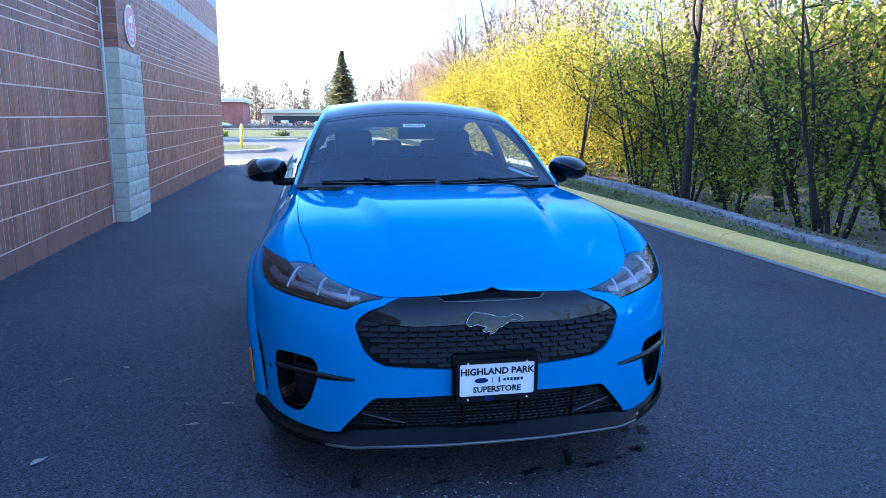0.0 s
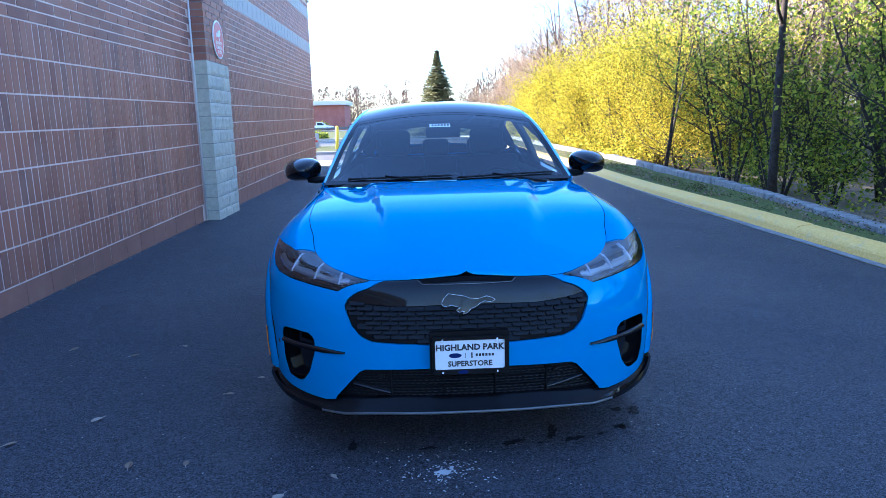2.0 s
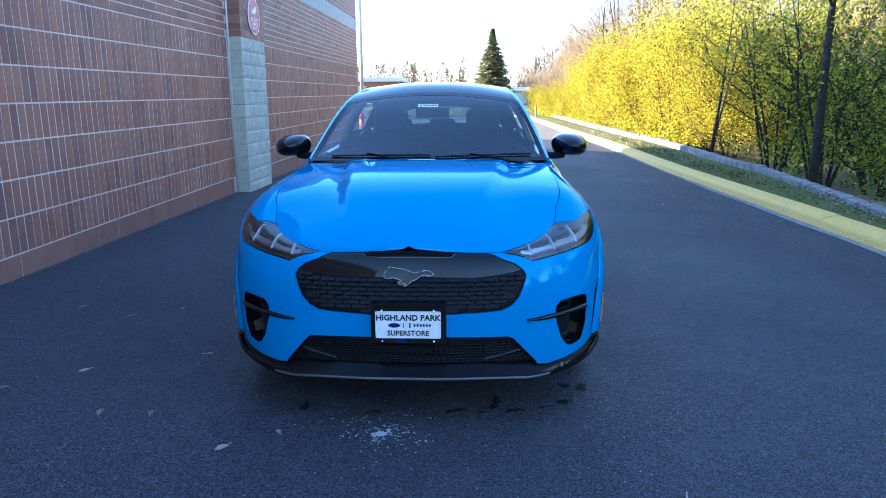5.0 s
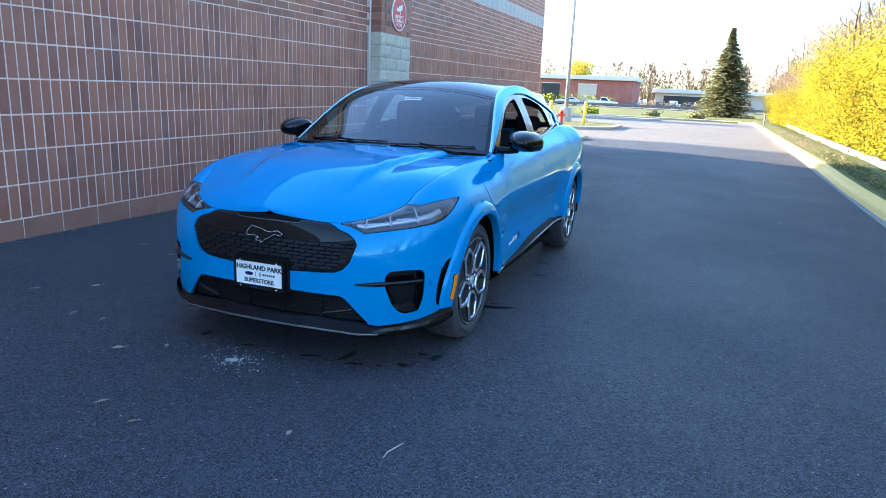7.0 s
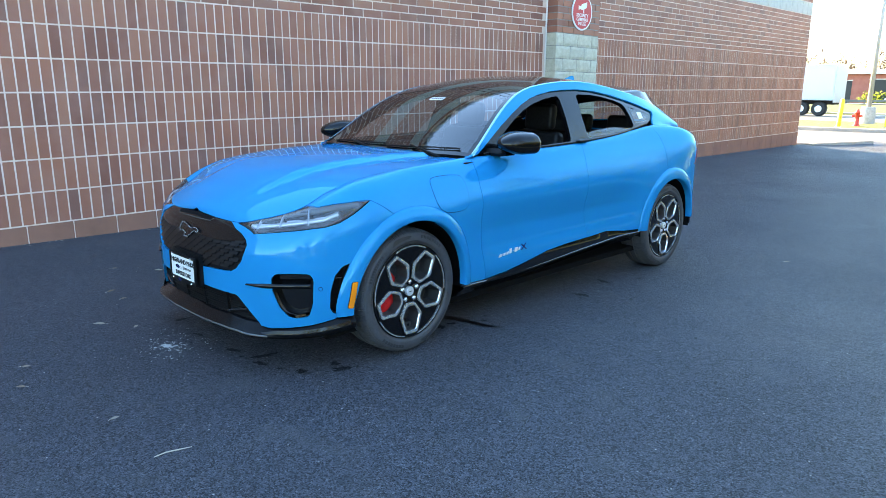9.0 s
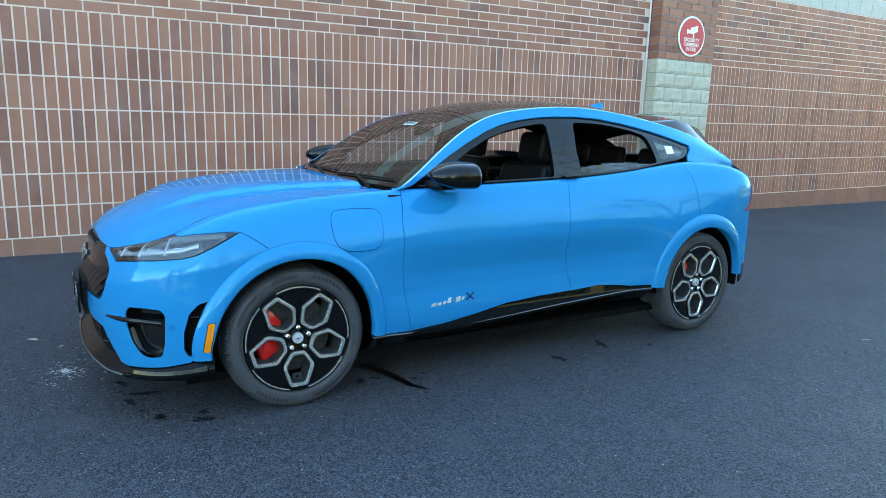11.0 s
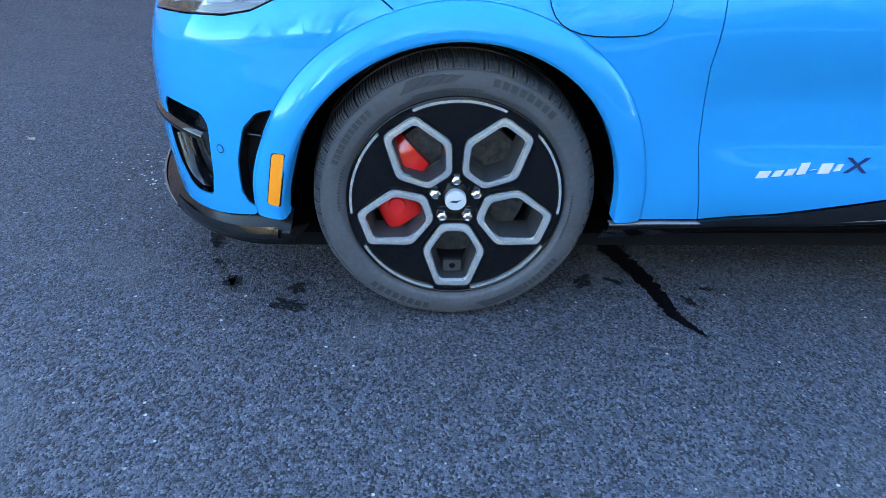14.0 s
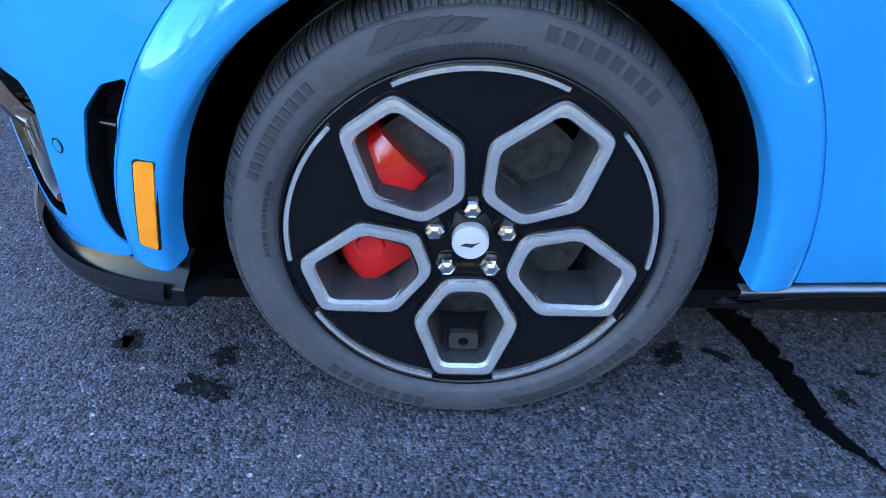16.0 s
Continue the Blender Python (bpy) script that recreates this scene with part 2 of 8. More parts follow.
xs = [-1500, -600, -250, -120, -60, -30, -12, -3, 2, 4.65, 4.98, 5.01] + [5.2 + 0.2 * i for i in range(3)] + [5.8 + 0.5 * i for i in range(20)] + [16.5, 18, 19.5, 21, 22.5, 24, 26, 28, 32, 40, 70, 120, 250, 600, 1500]
ys = [-1500, -500, -150, -60, -30] + [-20 + 1.0 * i for i in range(79)] + [58.9, 59.1] + [62 + 4 * i for i in range(10)] + [110, 140, 200, 400, 900, 2500]
gv = [(x, y, ground_z(x, y)) for y in ys for x in xs]
nx = len(xs)
gf = [(j * nx + i, j * nx + i + 1, (j + 1) * nx + i + 1, (j + 1) * nx + i) for j in range(len(ys) - 1) for i in range(nx - 1)]
ground = add("ground", mesh_of("ground", gv, gf, True), m_lawn)
ground.data.materials.append(m_litter.mat)
for poly in ground.data.polygons:
    c = poly.center
    poly.material_index = 1 if (c.x > edging_x(c.y) + 0.2 and c.y < 75) else 0
tagged(ground, "patchy autumn lawn and leaf-littered bank beyond the kerb", "ground", kind="structure")


def slab(name, outline, z, thick, material):
    n = len(outline)
    verts = [(x, y, z) for x, y in outline] + [(x, y, z - thick) for x, y in outline]
    faces = [tuple(range(n))] + [(i, i + n, (i + 1) % n + n, (i + 1) % n) for i in range(n)]
    return add(name, mesh_of(name, verts, faces), material)


R = 3.0
arc = [(KERB_X - R + R * math.cos(t), FAR_Y - R + R * math.sin(t)) for t in np.linspace(0, math.pi / 2, 10)]
WEST = -1.9


def road_z(x, y=0.0):
    """The drive rises a little towards the wall and falls towards the kerb."""
    rise = 0.06 * smooth01(0, 1, (WEST - x) / (WEST - WALL_X)) * (1 - smooth01(20, 30, y))
    t = max(0.0, (x - 1.1) / (KERB_X - 1.1))
    return rise - fall(y) * (0.25 * t * t + 0.75 * t if t < 1 else 1.0)


rx = [-60.0, WALL_X - 0.1] + [WALL_X - 0.1 + (WEST - WALL_X + 0.1) * i / 8 for i in range(1, 9)] + [0.0, 1.1, 1.5, 2.0, 2.5, 3.0, 3.5, 4.0, 4.4, KERB_X + 0.02]
ry = [-40, -14, 0, 10, 20] + [20 + i for i in range(1, 11)] + [33, 36, 40, 44, 48, 52, FAR_Y - R]
main_v = [(x, y, road_z(x, y)) for y in ry for x in rx]
nr = len(rx)
main_f = [(j * nr + i, j * nr + i + 1, (j + 1) * nr + i + 1, (j + 1) * nr + i) for j in range(len(ry) - 1) for i in range(nr - 1)]
n = len(main_v)
end = [(-60.0, FAR_Y - R)] + arc + [(-60.0, FAR_Y)]
main_v += [(x, y, 0.0) for x, y in end]
main_f.append(tuple(range(n, n + len(end))))
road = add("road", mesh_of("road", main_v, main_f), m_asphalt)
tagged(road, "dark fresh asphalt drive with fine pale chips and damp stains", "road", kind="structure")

# kerb with a painted face, in cast lengths, and its pale gutter strip
kerb = tagged(new("kerb"), "yellow painted concrete kerb, paint worn along its edge", "kerb", kind="structure")
prof = [(0.115, -0.08), (0.115, 0.010), (0.135, 0.085), (0.150, 0.112), (0.180, 0.138), (0.230, 0.152), (0.385, 0.172), (0.40, 0.150), (0.40, -0.08)]


def kerb_piece(length, lift=0.0):
    verts = [(px, s * length, pz + (lift if pz > 0.1 else 0)) for s in (0, 1) for px, pz in prof]
    n = len(prof)
    faces = [(i, i + 1, n + i + 1, n + i) for i in range(n - 1)] + [tuple(range(n)), tuple(range(2 * n - 1, n - 1, -1))]
    return mesh_of("kerb_section", verts, [f[::-1] for f in faces])


sec = kerb_piece(2.992)
kerb_start = 6.1 - 3 * 8
for i in range(26):
    ob = add("kerb_section", sec, m_kerb_paint, kerb)
    y = kerb_start + 3 * i
    ob.location = (KERB_X + random.uniform(-0.006, 0.006), y, random.uniform(-0.006, 0.004) - fall(y))
    ob.rotation_euler = (math.atan((fall(y) - fall(y + 3)) / 3), 0, 0)
gut = [(KERB_X + 0.015 + 0.02 * math.sin(y * 2.1) * math.sin(y * 0.7), y) for y in np.arange(-18, 57.01, 0.5)]
gv = [(x, y, 0.006 - fall(y)) for x, y in gut] + [(KERB_X + 0.13, y, 0.014 - fall(y)) for x, y in gut]
n = len(gut)
add("gutter", mesh_of("gutter", gv, [(i, n + i, n + i + 1, i + 1) for i in range(n - 1)]), m_edging, kerb, "grey concrete gutter strip")
# far kerb along the lawn
fv = []
for x in np.arange(KERB_X - R, -58, -1.0):
    fv.append((x, FAR_Y))
path = arc + fv
outer = [(x + 0.3 * math.cos(t), y + 0.3 * math.sin(t)) for (x, y), t in zip(arc, np.linspace(0, math.pi / 2, 10))] + [(x, y + 0.3) for x, y in fv]
n = len(path)
fverts = [(x, y, z) for z in (-0.05, 0.13) for x, y in path] + [(x, y, z) for z in (0.14, -0.05) for x, y in outer]
ffaces = [(k * n + i, k * n + i + 1, (k + 1) * n + i + 1, (k + 1) * n + i) for k in range(3) for i in range(n - 1)]
add("kerb_return", mesh_of("kerb_return", fverts, ffaces), m_concrete, kerb, "bare concrete kerb round the lot's far edge")

# edging of low concrete blocks along the bank
edging = tagged(new("edging"), "low row of weathered grey concrete edging blocks", "edging", kind="structure")
bm = box_bm(-0.10, 0.10, 0.0, 0.385, -0.12, 0.12, 0.02)
eb = bpy.data.meshes.new("edging_block")
bm.to_mesh(eb)
bm.free()
for i in range(150):
    ob = add("edging_block", eb, m_edging, edging)
    y = -4 + 0.40 * i
    ob.location = (edging_x(y) + 0.10 + random.uniform(-0.012, 0.012), y, 0.13 - fall(y) + random.uniform(-0.012, 0.008))
    ob.rotation_euler = (random.uniform(-0.02, 0.02), random.uniform(-0.03, 0.03), random.uniform(-0.03, 0.03) - math.atan(edging_x(y + 0.2) / 0.4 - edging_x(y - 0.2) / 0.4))


# ---- the brick building ----
WALL_TOP, WALL_Y0, WALL_Y1 = 5.0, -14.0, 20.0
PIL_X, PIL_Y0, PIL_Y1, PIL_TOP = -3.19, 7.74, 8.96, 2.42
wall = add("wall_west", bpy.data.meshes.new("wall_west"), None)
bm = box_bm(-24, WALL_X - 0.0035, WALL_Y0, WALL_Y1 - 0.0035, -0.6, WALL_TOP)
bm.to_mesh(wall.data)
bm.free()
wall.data.materials.append(m_mortar.mat)
tagged(wall, "brown brick warehouse wall of upright tile bricks below and running bond above", "wall", kind="structure")
SOLD_Z, ROW, COL = 0.228, 0.300, 0.1016
COURSE_TILT = 0.0100      # the brick courses tilt against the drive, fitted to the joints in the camera's view


def brick_box(y0, y1, z0, z1, x=WALL_X, deep=0.02):
    """A brick's five outer sides, its face a little uneven."""
    e = 0.003
    c = [(x - deep, y0, z0), (x - deep, y1, z0), (x - deep, y1, z1), (x - deep, y0, z1),
         (x, y0 + e, z0 + e), (x, y1 - e, z0 + e), (x, y1 - e, z1 - e), (x, y0 + e, z1 - e)]
    return c, [(4, 5, 6, 7), (0, 1, 5, 4), (1, 2, 6, 5), (2, 3, 7, 6), (3, 0, 4, 7)]


rest = []
J = 0.0091
own_y0, own_cols = -0.85, 42
sold = mesh_of("brick", *brick_box(J / 2, COL - J / 2, J / 2, ROW - J / 2, 0.0))
col0 = int(round((own_y0 - WALL_Y0) / COL))
soldiers = []
ncols = int((WALL_Y1 - WALL_Y0) / COL)
for c in range(ncols):
    y = WALL_Y0 + 0.0508 + c * COL
    if PIL_Y0 - 0.09 < y < PIL_Y1 - 0.02:
        continue
    for r in range(7):
        if col0 <= c < col0 + own_cols:
            soldiers.append((y, SOLD_Z + r * ROW))
        else:
            rest.append(brick_box(y + J / 2, y + COL - J / 2, SOLD_Z + r * ROW + J / 2, SOLD_Z + (r + 1) * ROW - J / 2, WALL_X + random.uniform(-0.002, 0.002)))
# base course of long units
y, base_units = WALL_Y0, []
while y < WALL_Y1 - 0.1:
    if not (PIL_Y0 - 0.3 < y < PIL_Y1):
        base_units.append(brick_box(y + 0.002, min(y + 0.4, WALL_Y1) - 0.002, -0.5, SOLD_Z - 0.004, WALL_X + random.uniform(-0.001, 0.002)))
    y += 0.4
# running bond above
z, k = SOLD_Z + 7 * ROW, 0
BANDS = ((3.43, 3.78), (4.50, 4.78))
bands = []
while z < WALL_TOP - 0.1:
    band = next((b for b in BANDS if b[0] - 0.05 <= z < b[1] - 0.06), None)
    if band:
        yy = WALL_Y0
        while yy < WALL_Y1:
            if PIL_Y0 - 0.3 < yy < PIL_Y1 - 0.05:
                yy += 0.4
                continue
            bands.append(brick_box(yy + 0.004, min(yy + 0.4, WALL_Y1) - 0.004, z + 0.004, z + 0.33 - 0.004, WALL_X + 0.004))
            yy += 0.4
        y_end, rows_here = WALL_Y0, 3
    else:
        y_end, rows_here = WALL_Y1, 1
    for rr in range(rows_here if band else 1):
        zz = z + rr * 0.1016
        y = WALL_Y0 - (0.1525 if k % 2 else 0.0)
        while y < y_end - 0.02:
            y0, y1 = max(y, WALL_Y0) + J / 2, min(y + 0.305, y_end) - J / 2
            if y1 - y0 > 0.03 and not (PIL_Y0 - 0.05 < (y0 + y1) / 2 < PIL_Y1):
                rest.append(brick_box(y0, y1, zz + J / 2, zz + 0.1016 - J / 2, WALL_X + random.uniform(-0.002, 0.002)))
            y += 0.305
        k += 1
    z += 0.33 if band else 0.1016
ob = add("brickwork", mesh_of("brickwork", *joined(rest)), m_brick_rest, wall, "brown to plum bricks with pale mortar")
ob["kind"] = "stuff"
ob = add("base_course", mesh_of("base_course", *joined(base_units)), m_base_unit, wall, "long brown base units, stained near the ground")
ob["kind"] = "stuff"
ob = add("band_course", mesh_of("band_course", *joined(bands)), m_band, wall, "pale concrete block bands")
ob["kind"] = "stuff"
for y, z in soldiers:
    ob = add("brick", sold, m_brick_piece, wall)
    ob.location = (WALL_X + random.uniform(-0.002, 0.002), y, z)
add("coping", mesh_of("coping", *(lambda b: (b[0], b[1]))(((
    (-24.1, WALL_Y0, WALL_TOP), (WALL_X + 0.06, WALL_Y0, WALL_TOP), (WALL_X + 0.06, WALL_Y1 + 0.06, WALL_TOP), (-24.1, WALL_Y1 + 0.06, WALL_TOP),
    (-24.1, WALL_Y0, WALL_TOP + 0.12), (WALL_X + 0.06, WALL_Y0, WALL_TOP + 0.12), (WALL_X + 0.06, WALL_Y1 + 0.06, WALL_TOP + 0.12), (-24.1, WALL_Y1 + 0.06, WALL_TOP + 0.12)),
    ((0, 1, 2, 3), (7, 6, 5, 4), (1, 5, 6, 2), (2, 6, 7, 3), (0, 4, 5, 1))))), m_galv, wall, "metal roof coping")

wall.rotation_euler = (COURSE_TILT, 0, 0)

# pier of painted block below, brick above
pier = tagged(new("wall_pier"), "wall pier of pale painted split-face block under brick", "pier", kind="structure")
bm = box_bm(WALL_X - 0.05, PIL_X - 0.012, PIL_Y0 + 0.012, PIL_Y1 - 0.012, -0.1, WALL_TOP - 0.1)
part("core", bm, m_edging, pier)


def rough_block(y0, y1, z0, z1, front):
    """A split-face block: a lumpy front and a return on the near side."""
    ny, nz = 7, 5
    verts, faces = [], []
    for j in range(nz + 1):
        for i in range(ny + 1):
            a, b = i / ny, j / nz
            y, z = y0 + a * (y1 - y0), z0 + b * (z1 - z0)
            edge = min(a, 1 - a, b, 1 - b)
            d = -0.010 * (edge < 0.01) + 0.012 * noise.noise((y * 9 + 3, z * 9, y0)) * (edge > 0.01)
            verts.append((front + d, y, z))
    for j in range(nz):
        for i in range(ny):
            q = j * (ny + 1) + i
            faces.append((q, q + 1, q + ny + 2, q + ny + 1))
    n = len(verts)
    back = WALL_X - 0.02
    verts += [(back, y0, z0), (back, y1, z0), (back, y1, z1), (back, y0, z1)]
    c = (0, ny, (nz + 1) * (ny + 1) - 1, nz * (ny + 1))
    faces += [(n, n + 1, c[1], c[0]), (n + 1, n + 2, c[2], c[1]), (n + 2, n + 3, c[3], c[2]), (n + 3, n, c[0], c[3])]
    return mesh_of("block", verts, faces)


H = PIL_TOP / 12
for r in range(12):
    cuts = [0, 0.2, 0.61, 1.02, 1.22] if r % 2 else [0, 0.406, 0.813, 1.22]
    for a, b in zip(cuts, cuts[1:]):
        add("block", rough_block(PIL_Y0 + a + 0.0045, PIL_Y0 + b - 0.0045, r * H + 0.0045, (r + 1) * H - 0.0045, PIL_X), m_block, pier)
rest = []
z, k = PIL_TOP, 0
while z < WALL_TOP - 0.1:
    cuts = [0, 0.305, 0.61, 0.915, 1.22] if k % 2 else [0, 0.1525, 0.4575, 0.7625, 1.0675, 1.22]
    for a, b in zip(cuts, cuts[1:]):
        rest.append(brick_box(PIL_Y0 + a + J / 2, PIL_Y0 + b - J / 2, z + J / 2, z + 0.1016 - J / 2, PIL_X - 0.004, 0.22))
    z += 0.1016
    k += 1
ob = add("brickwork", mesh_of("brickwork", *joined(rest)), m_brick_rest, pier)
ob["kind"] = "stuff"
cv, cf = tube_verts([(WALL_X + 0.018, PIL_Y0 - 0.03, 0.0), (WALL_X + 0.018, PIL_Y0 - 0.03, WALL_TOP - 0.1)], [0.014, 0.014], 8)
tagged(add("conduit", mesh_of("conduit", cv, cf, True), m_conduit), "thin pale conduit pipe running up beside the pier", "pipe")

# round sign
sign = thing("security_sign", "round red enamel sign with white camera symbol and lettering", "sign", at=(PIL_X + 0.004, 8.40, 2.775))
dv, df = lathe([(0.0, 0.0001), (0.012, 0.0001), (0.012, 0.287), (0.009, 0.290), (0.0, 0.290)], 48)
add("rim", mesh_of("rim", dv, df), m_white, sign, "white border")
dv, df = lathe([(0.0145, 0.0001), (0.0145, 0.262), (0.011, 0.262)], 48)
add("face", mesh_of("face", dv, df), m_red_sign, sign)


def flat_poly(name, pts, x, material, parent, label=""):
    """A flat shape in the y-z plane facing +x."""
    return add(name, mesh_of(name, [(x, a, b) for a, b in pts] + [(x - 0.002, a, b) for a, b in pts],
               [tuple(range(len(pts)))] + [(i, i + len(pts), (i + 1) % len(pts) + len(pts), (i + 1) % len(pts)) for i in range(len(pts))]), material, parent, label)


icon = [(-0.115, 0.10), (-0.115, 0.025), (-0.075, 0.045), (-0.02, 0.035), (0.02, 0.045), (0.02, -0.015), (0.045, -0.015), (0.045, 0.05), (0.11, 0.075), (0.12, 0.165), (-0.03, 0.125), (-0.05, 0.085)]
flat_poly("camera_symbol", icon, 0.0165, m_white, sign, "white camera symbol")


def lettering(name, body, size, material, parent, m, bold=0.0, align="CENTER", flat=0.0008):
    cu = bpy.data.curves.new(name, "FONT")
    cu.body, cu.size, cu.align_x, cu.extrude, cu.offset = body, size, align, flat, bold
    cu.resolution_u = 2
    tmp = new(name, cu)
    me = bpy.data.meshes.new_from_object(tmp.evaluated_get(bpy.context.evaluated_depsgraph_get()))
    bpy.data.objects.remove(tmp)
    me.materials.clear()
    ob = add(name, me, material, parent)
    ob.matrix_local = m
    return ob


TURN_X = Matrix(((0, 0, 1, 0), (1, 0, 0, 0), (0, 1, 0, 0), (0, 0, 0, 1)))   # text reads along +y, faces +x
for i, word in enumerate(("SECURITY", "CAMERAS", "IN USE")):
    lettering("lettering", word, 0.076, m_white, sign, Matrix.Translation((0.0155, 0, -0.075 - 0.066 * i)) @ TURN_X, 0.0012)

# ---- trees ----
def leaf_mat(name, lo, mid, hi, trans=0.35):
    m = Mat(name, rough=0.7)
    m.set("Specular IOR Level", 0.15)
    r = m.node("ShaderNodeNewGeometry", 8)
    c = m.ramp(r, [(0.0, lo), (0.5, mid), (1.0, hi)])
    m.set("Base Color", c)
    t = m.tree
    tr = t.nodes.new("ShaderNodeBsdfTranslucent")
    t.links.new(c, tr.inputs[0])
    mix = t.nodes.new("ShaderNodeMixShader")
    mix.inputs[0].default_value = trans
    t.links.new(m.bsdf.outputs[0], mix.inputs[1])
    t.links.new(tr.outputs[0], mix.inputs[2])
    t.links.new(mix.outputs[0], t.nodes["Material Output"].inputs[0])
    return m


m_leaf_green = leaf_mat("green_leaves", (0.050, 0.085, 0.011), (0.18, 0.24, 0.030), (0.46, 0.45, 0.05), 0.5)
m_leaf_yellow = leaf_mat("yellow_leaves", (0.070, 0.082, 0.008), (0.29, 0.262, 0.016), (0.56, 0.46, 0.035), 0.45)
m_leaf_olive = leaf_mat("olive_leaves", (0.08, 0.10, 0.012), (0.30, 0.30, 0.028), (0.58, 0.50, 0.05), 0.5)
m_tuft = leaf_mat("grass_blades", (0.02, 0.035, 0.006), (0.06, 0.085, 0.014), (0.13, 0.14, 0.03), 0.3)
m_needles = leaf_mat("spruce_needles", (0.07, 0.085, 0.042), (0.21, 0.22, 0.11), (0.42, 0.41, 0.22), 0.3)
m_twigs = leaf_mat("dry_twigs", (0.12, 0.085, 0.06), (0.24, 0.18, 0.13), (0.36, 0.27, 0.18), 0.1)
m_far_twigs = leaf_mat("far_twigs", (0.04, 0.027, 0.019), (0.085, 0.058, 0.041), (0.14, 0.10, 0.07), 0.1)
m_bark = Mat("bark", rough=0.9)
bk = m_bark.noise(14, 5, 0.7)
m_bark.set("Base Color", m_bark.ramp(bk, [(0.3, (0.022, 0.018, 0.015)), (0.7, (0.075, 0.062, 0.052))]))
m_bark.bump(bk, 0.8, 0.03)
m_bark.set("Specular IOR Level", 0.15)


def limbs(rng, start, way, length, radius, depth, out, tips, spread=0.55, sides=5):
    """Grows one limb and its branches."""
    steps = 5
    pts, rad = [Vector(start)], [radius]
    d = Vector(way).normalized()
    for i in range(steps):
        d = (d + Vector((rng.uniform(-1, 1), rng.uniform(-1, 1), rng.uniform(-0.35, 0.8))) * 0.16).normalized()
        pts.append(pts[-1] + d * length / steps)
        rad.append(radius * (1 - 0.68 * (i + 1) / steps))
    out.append(tube_verts(pts, rad, sides, False))
    tips += [(p, depth) for p in pts[2:]]
    if depth:
        for _ in range(rng.randint(3, 4)):
            k = rng.randint(2, steps)
            nd = (d + spread * 1.7 * Vector((rng.uniform(-1, 1), rng.uniform(-1, 1), rng.uniform(-0.4, 0.9)))).normalized()
            limbs(rng, pts[k], nd, length * rng.uniform(0.5, 0.75), rad[k] * 0.75, depth - 1, out, tips, spread, max(3, sides - 1))


def leaf_quads(rng, centres, count, spread, size, slim=0.42):
    verts, faces = [], []
    for _ in range(count):
        c, _d = centres[rng.randrange(len(centres))]
        p = Vector(c) + Vector((rng.gauss(0, spread), rng.gauss(0, spread), rng.gauss(0, spread * 0.8)))
        a = Vector((rng.uniform(-1, 1), rng.uniform(-1, 1), rng.uniform(-1, 0.4))).normalized()
        b = a.cross(Vector((rng.uniform(-1, 1), rng.uniform(-1, 1), rng.uniform(-1, 1)))).normalized()
        s = size * rng.uniform(0.6, 1.35)
        if slim < 0.2:
            a = Vector((a.x * 0.6, a.y * 0.6, abs(a.z) + 0.3)).normalized()
            b = a.cross(Vector((rng.uniform(-1, 1), rng.uniform(-1, 1), 0.1))).normalized()
        a, b = a * s, b * s * slim
        n = len(verts)
        verts += [p - a * 0.5, p + b, p + a * 0.62, p - b]
        faces.append((n, n + 1, n + 2, n + 3))
    return verts, faces


def tree(seed, height, stems, leaves, leaf_m, leaf_size, spread, label, name="tree", low=0.25, lean=0.35, depth=2, radius=0.09, puff=0.30, slim=0.42, wander=0.09):
    rng = random.Random(seed)
    t = thing(name, label, "tree" if name != "shrub" else "shrub", "trees along the bank")
    wood, tips = [], []
    for s in range(stems):
        a = rng.uniform(0, 6.28)
        way = Vector((math.cos(a) * lean * (stems > 1), math.sin(a) * lean * (stems > 1), 1)).normalized()
        start = Vector((math.cos(a) * 0.12 * (stems > 1), math.sin(a) * 0.12 * (stems > 1), -0.25))
        h = height * rng.uniform(0.8, 1.0)
        pts, rad, d = [start], [radius], way.copy()
        N = 9
        for i in range(N):
            d = (d + Vector((rng.uniform(-1, 1), rng.uniform(-1, 1), 0.25)) * wander).normalized()
            pts.append(pts[-1] + d * h / N)
            rad.append(radius * (1 - 0.85 * (i + 1) / N))
        wood.append(tube_verts(pts, rad, 8, True))
        tips += [(p, 0) for p in pts[5:]]
        for i in range(1, N + 1):
            if pts[i].z < height * low:
                continue
            for _ in range(rng.randint(1, 3)):
                a = rng.uniform(0, 6.28)
                nd = Vector((math.cos(a), math.sin(a), rng.uniform(0.15, 0.9)))
                limbs(rng, pts[i], nd, h * rng.uniform(0.16, 0.30), rad[i] * 0.6, depth - 1, wood, tips)
    add("trunk", mesh_of("trunk", *joined(wood), True), m_bark, t)
    if leaves:
        add("crown", mesh_of("crown", *leaf_quads(rng, tips, leaves, puff * spread, leaf_size, slim)), leaf_m, t)
    return t


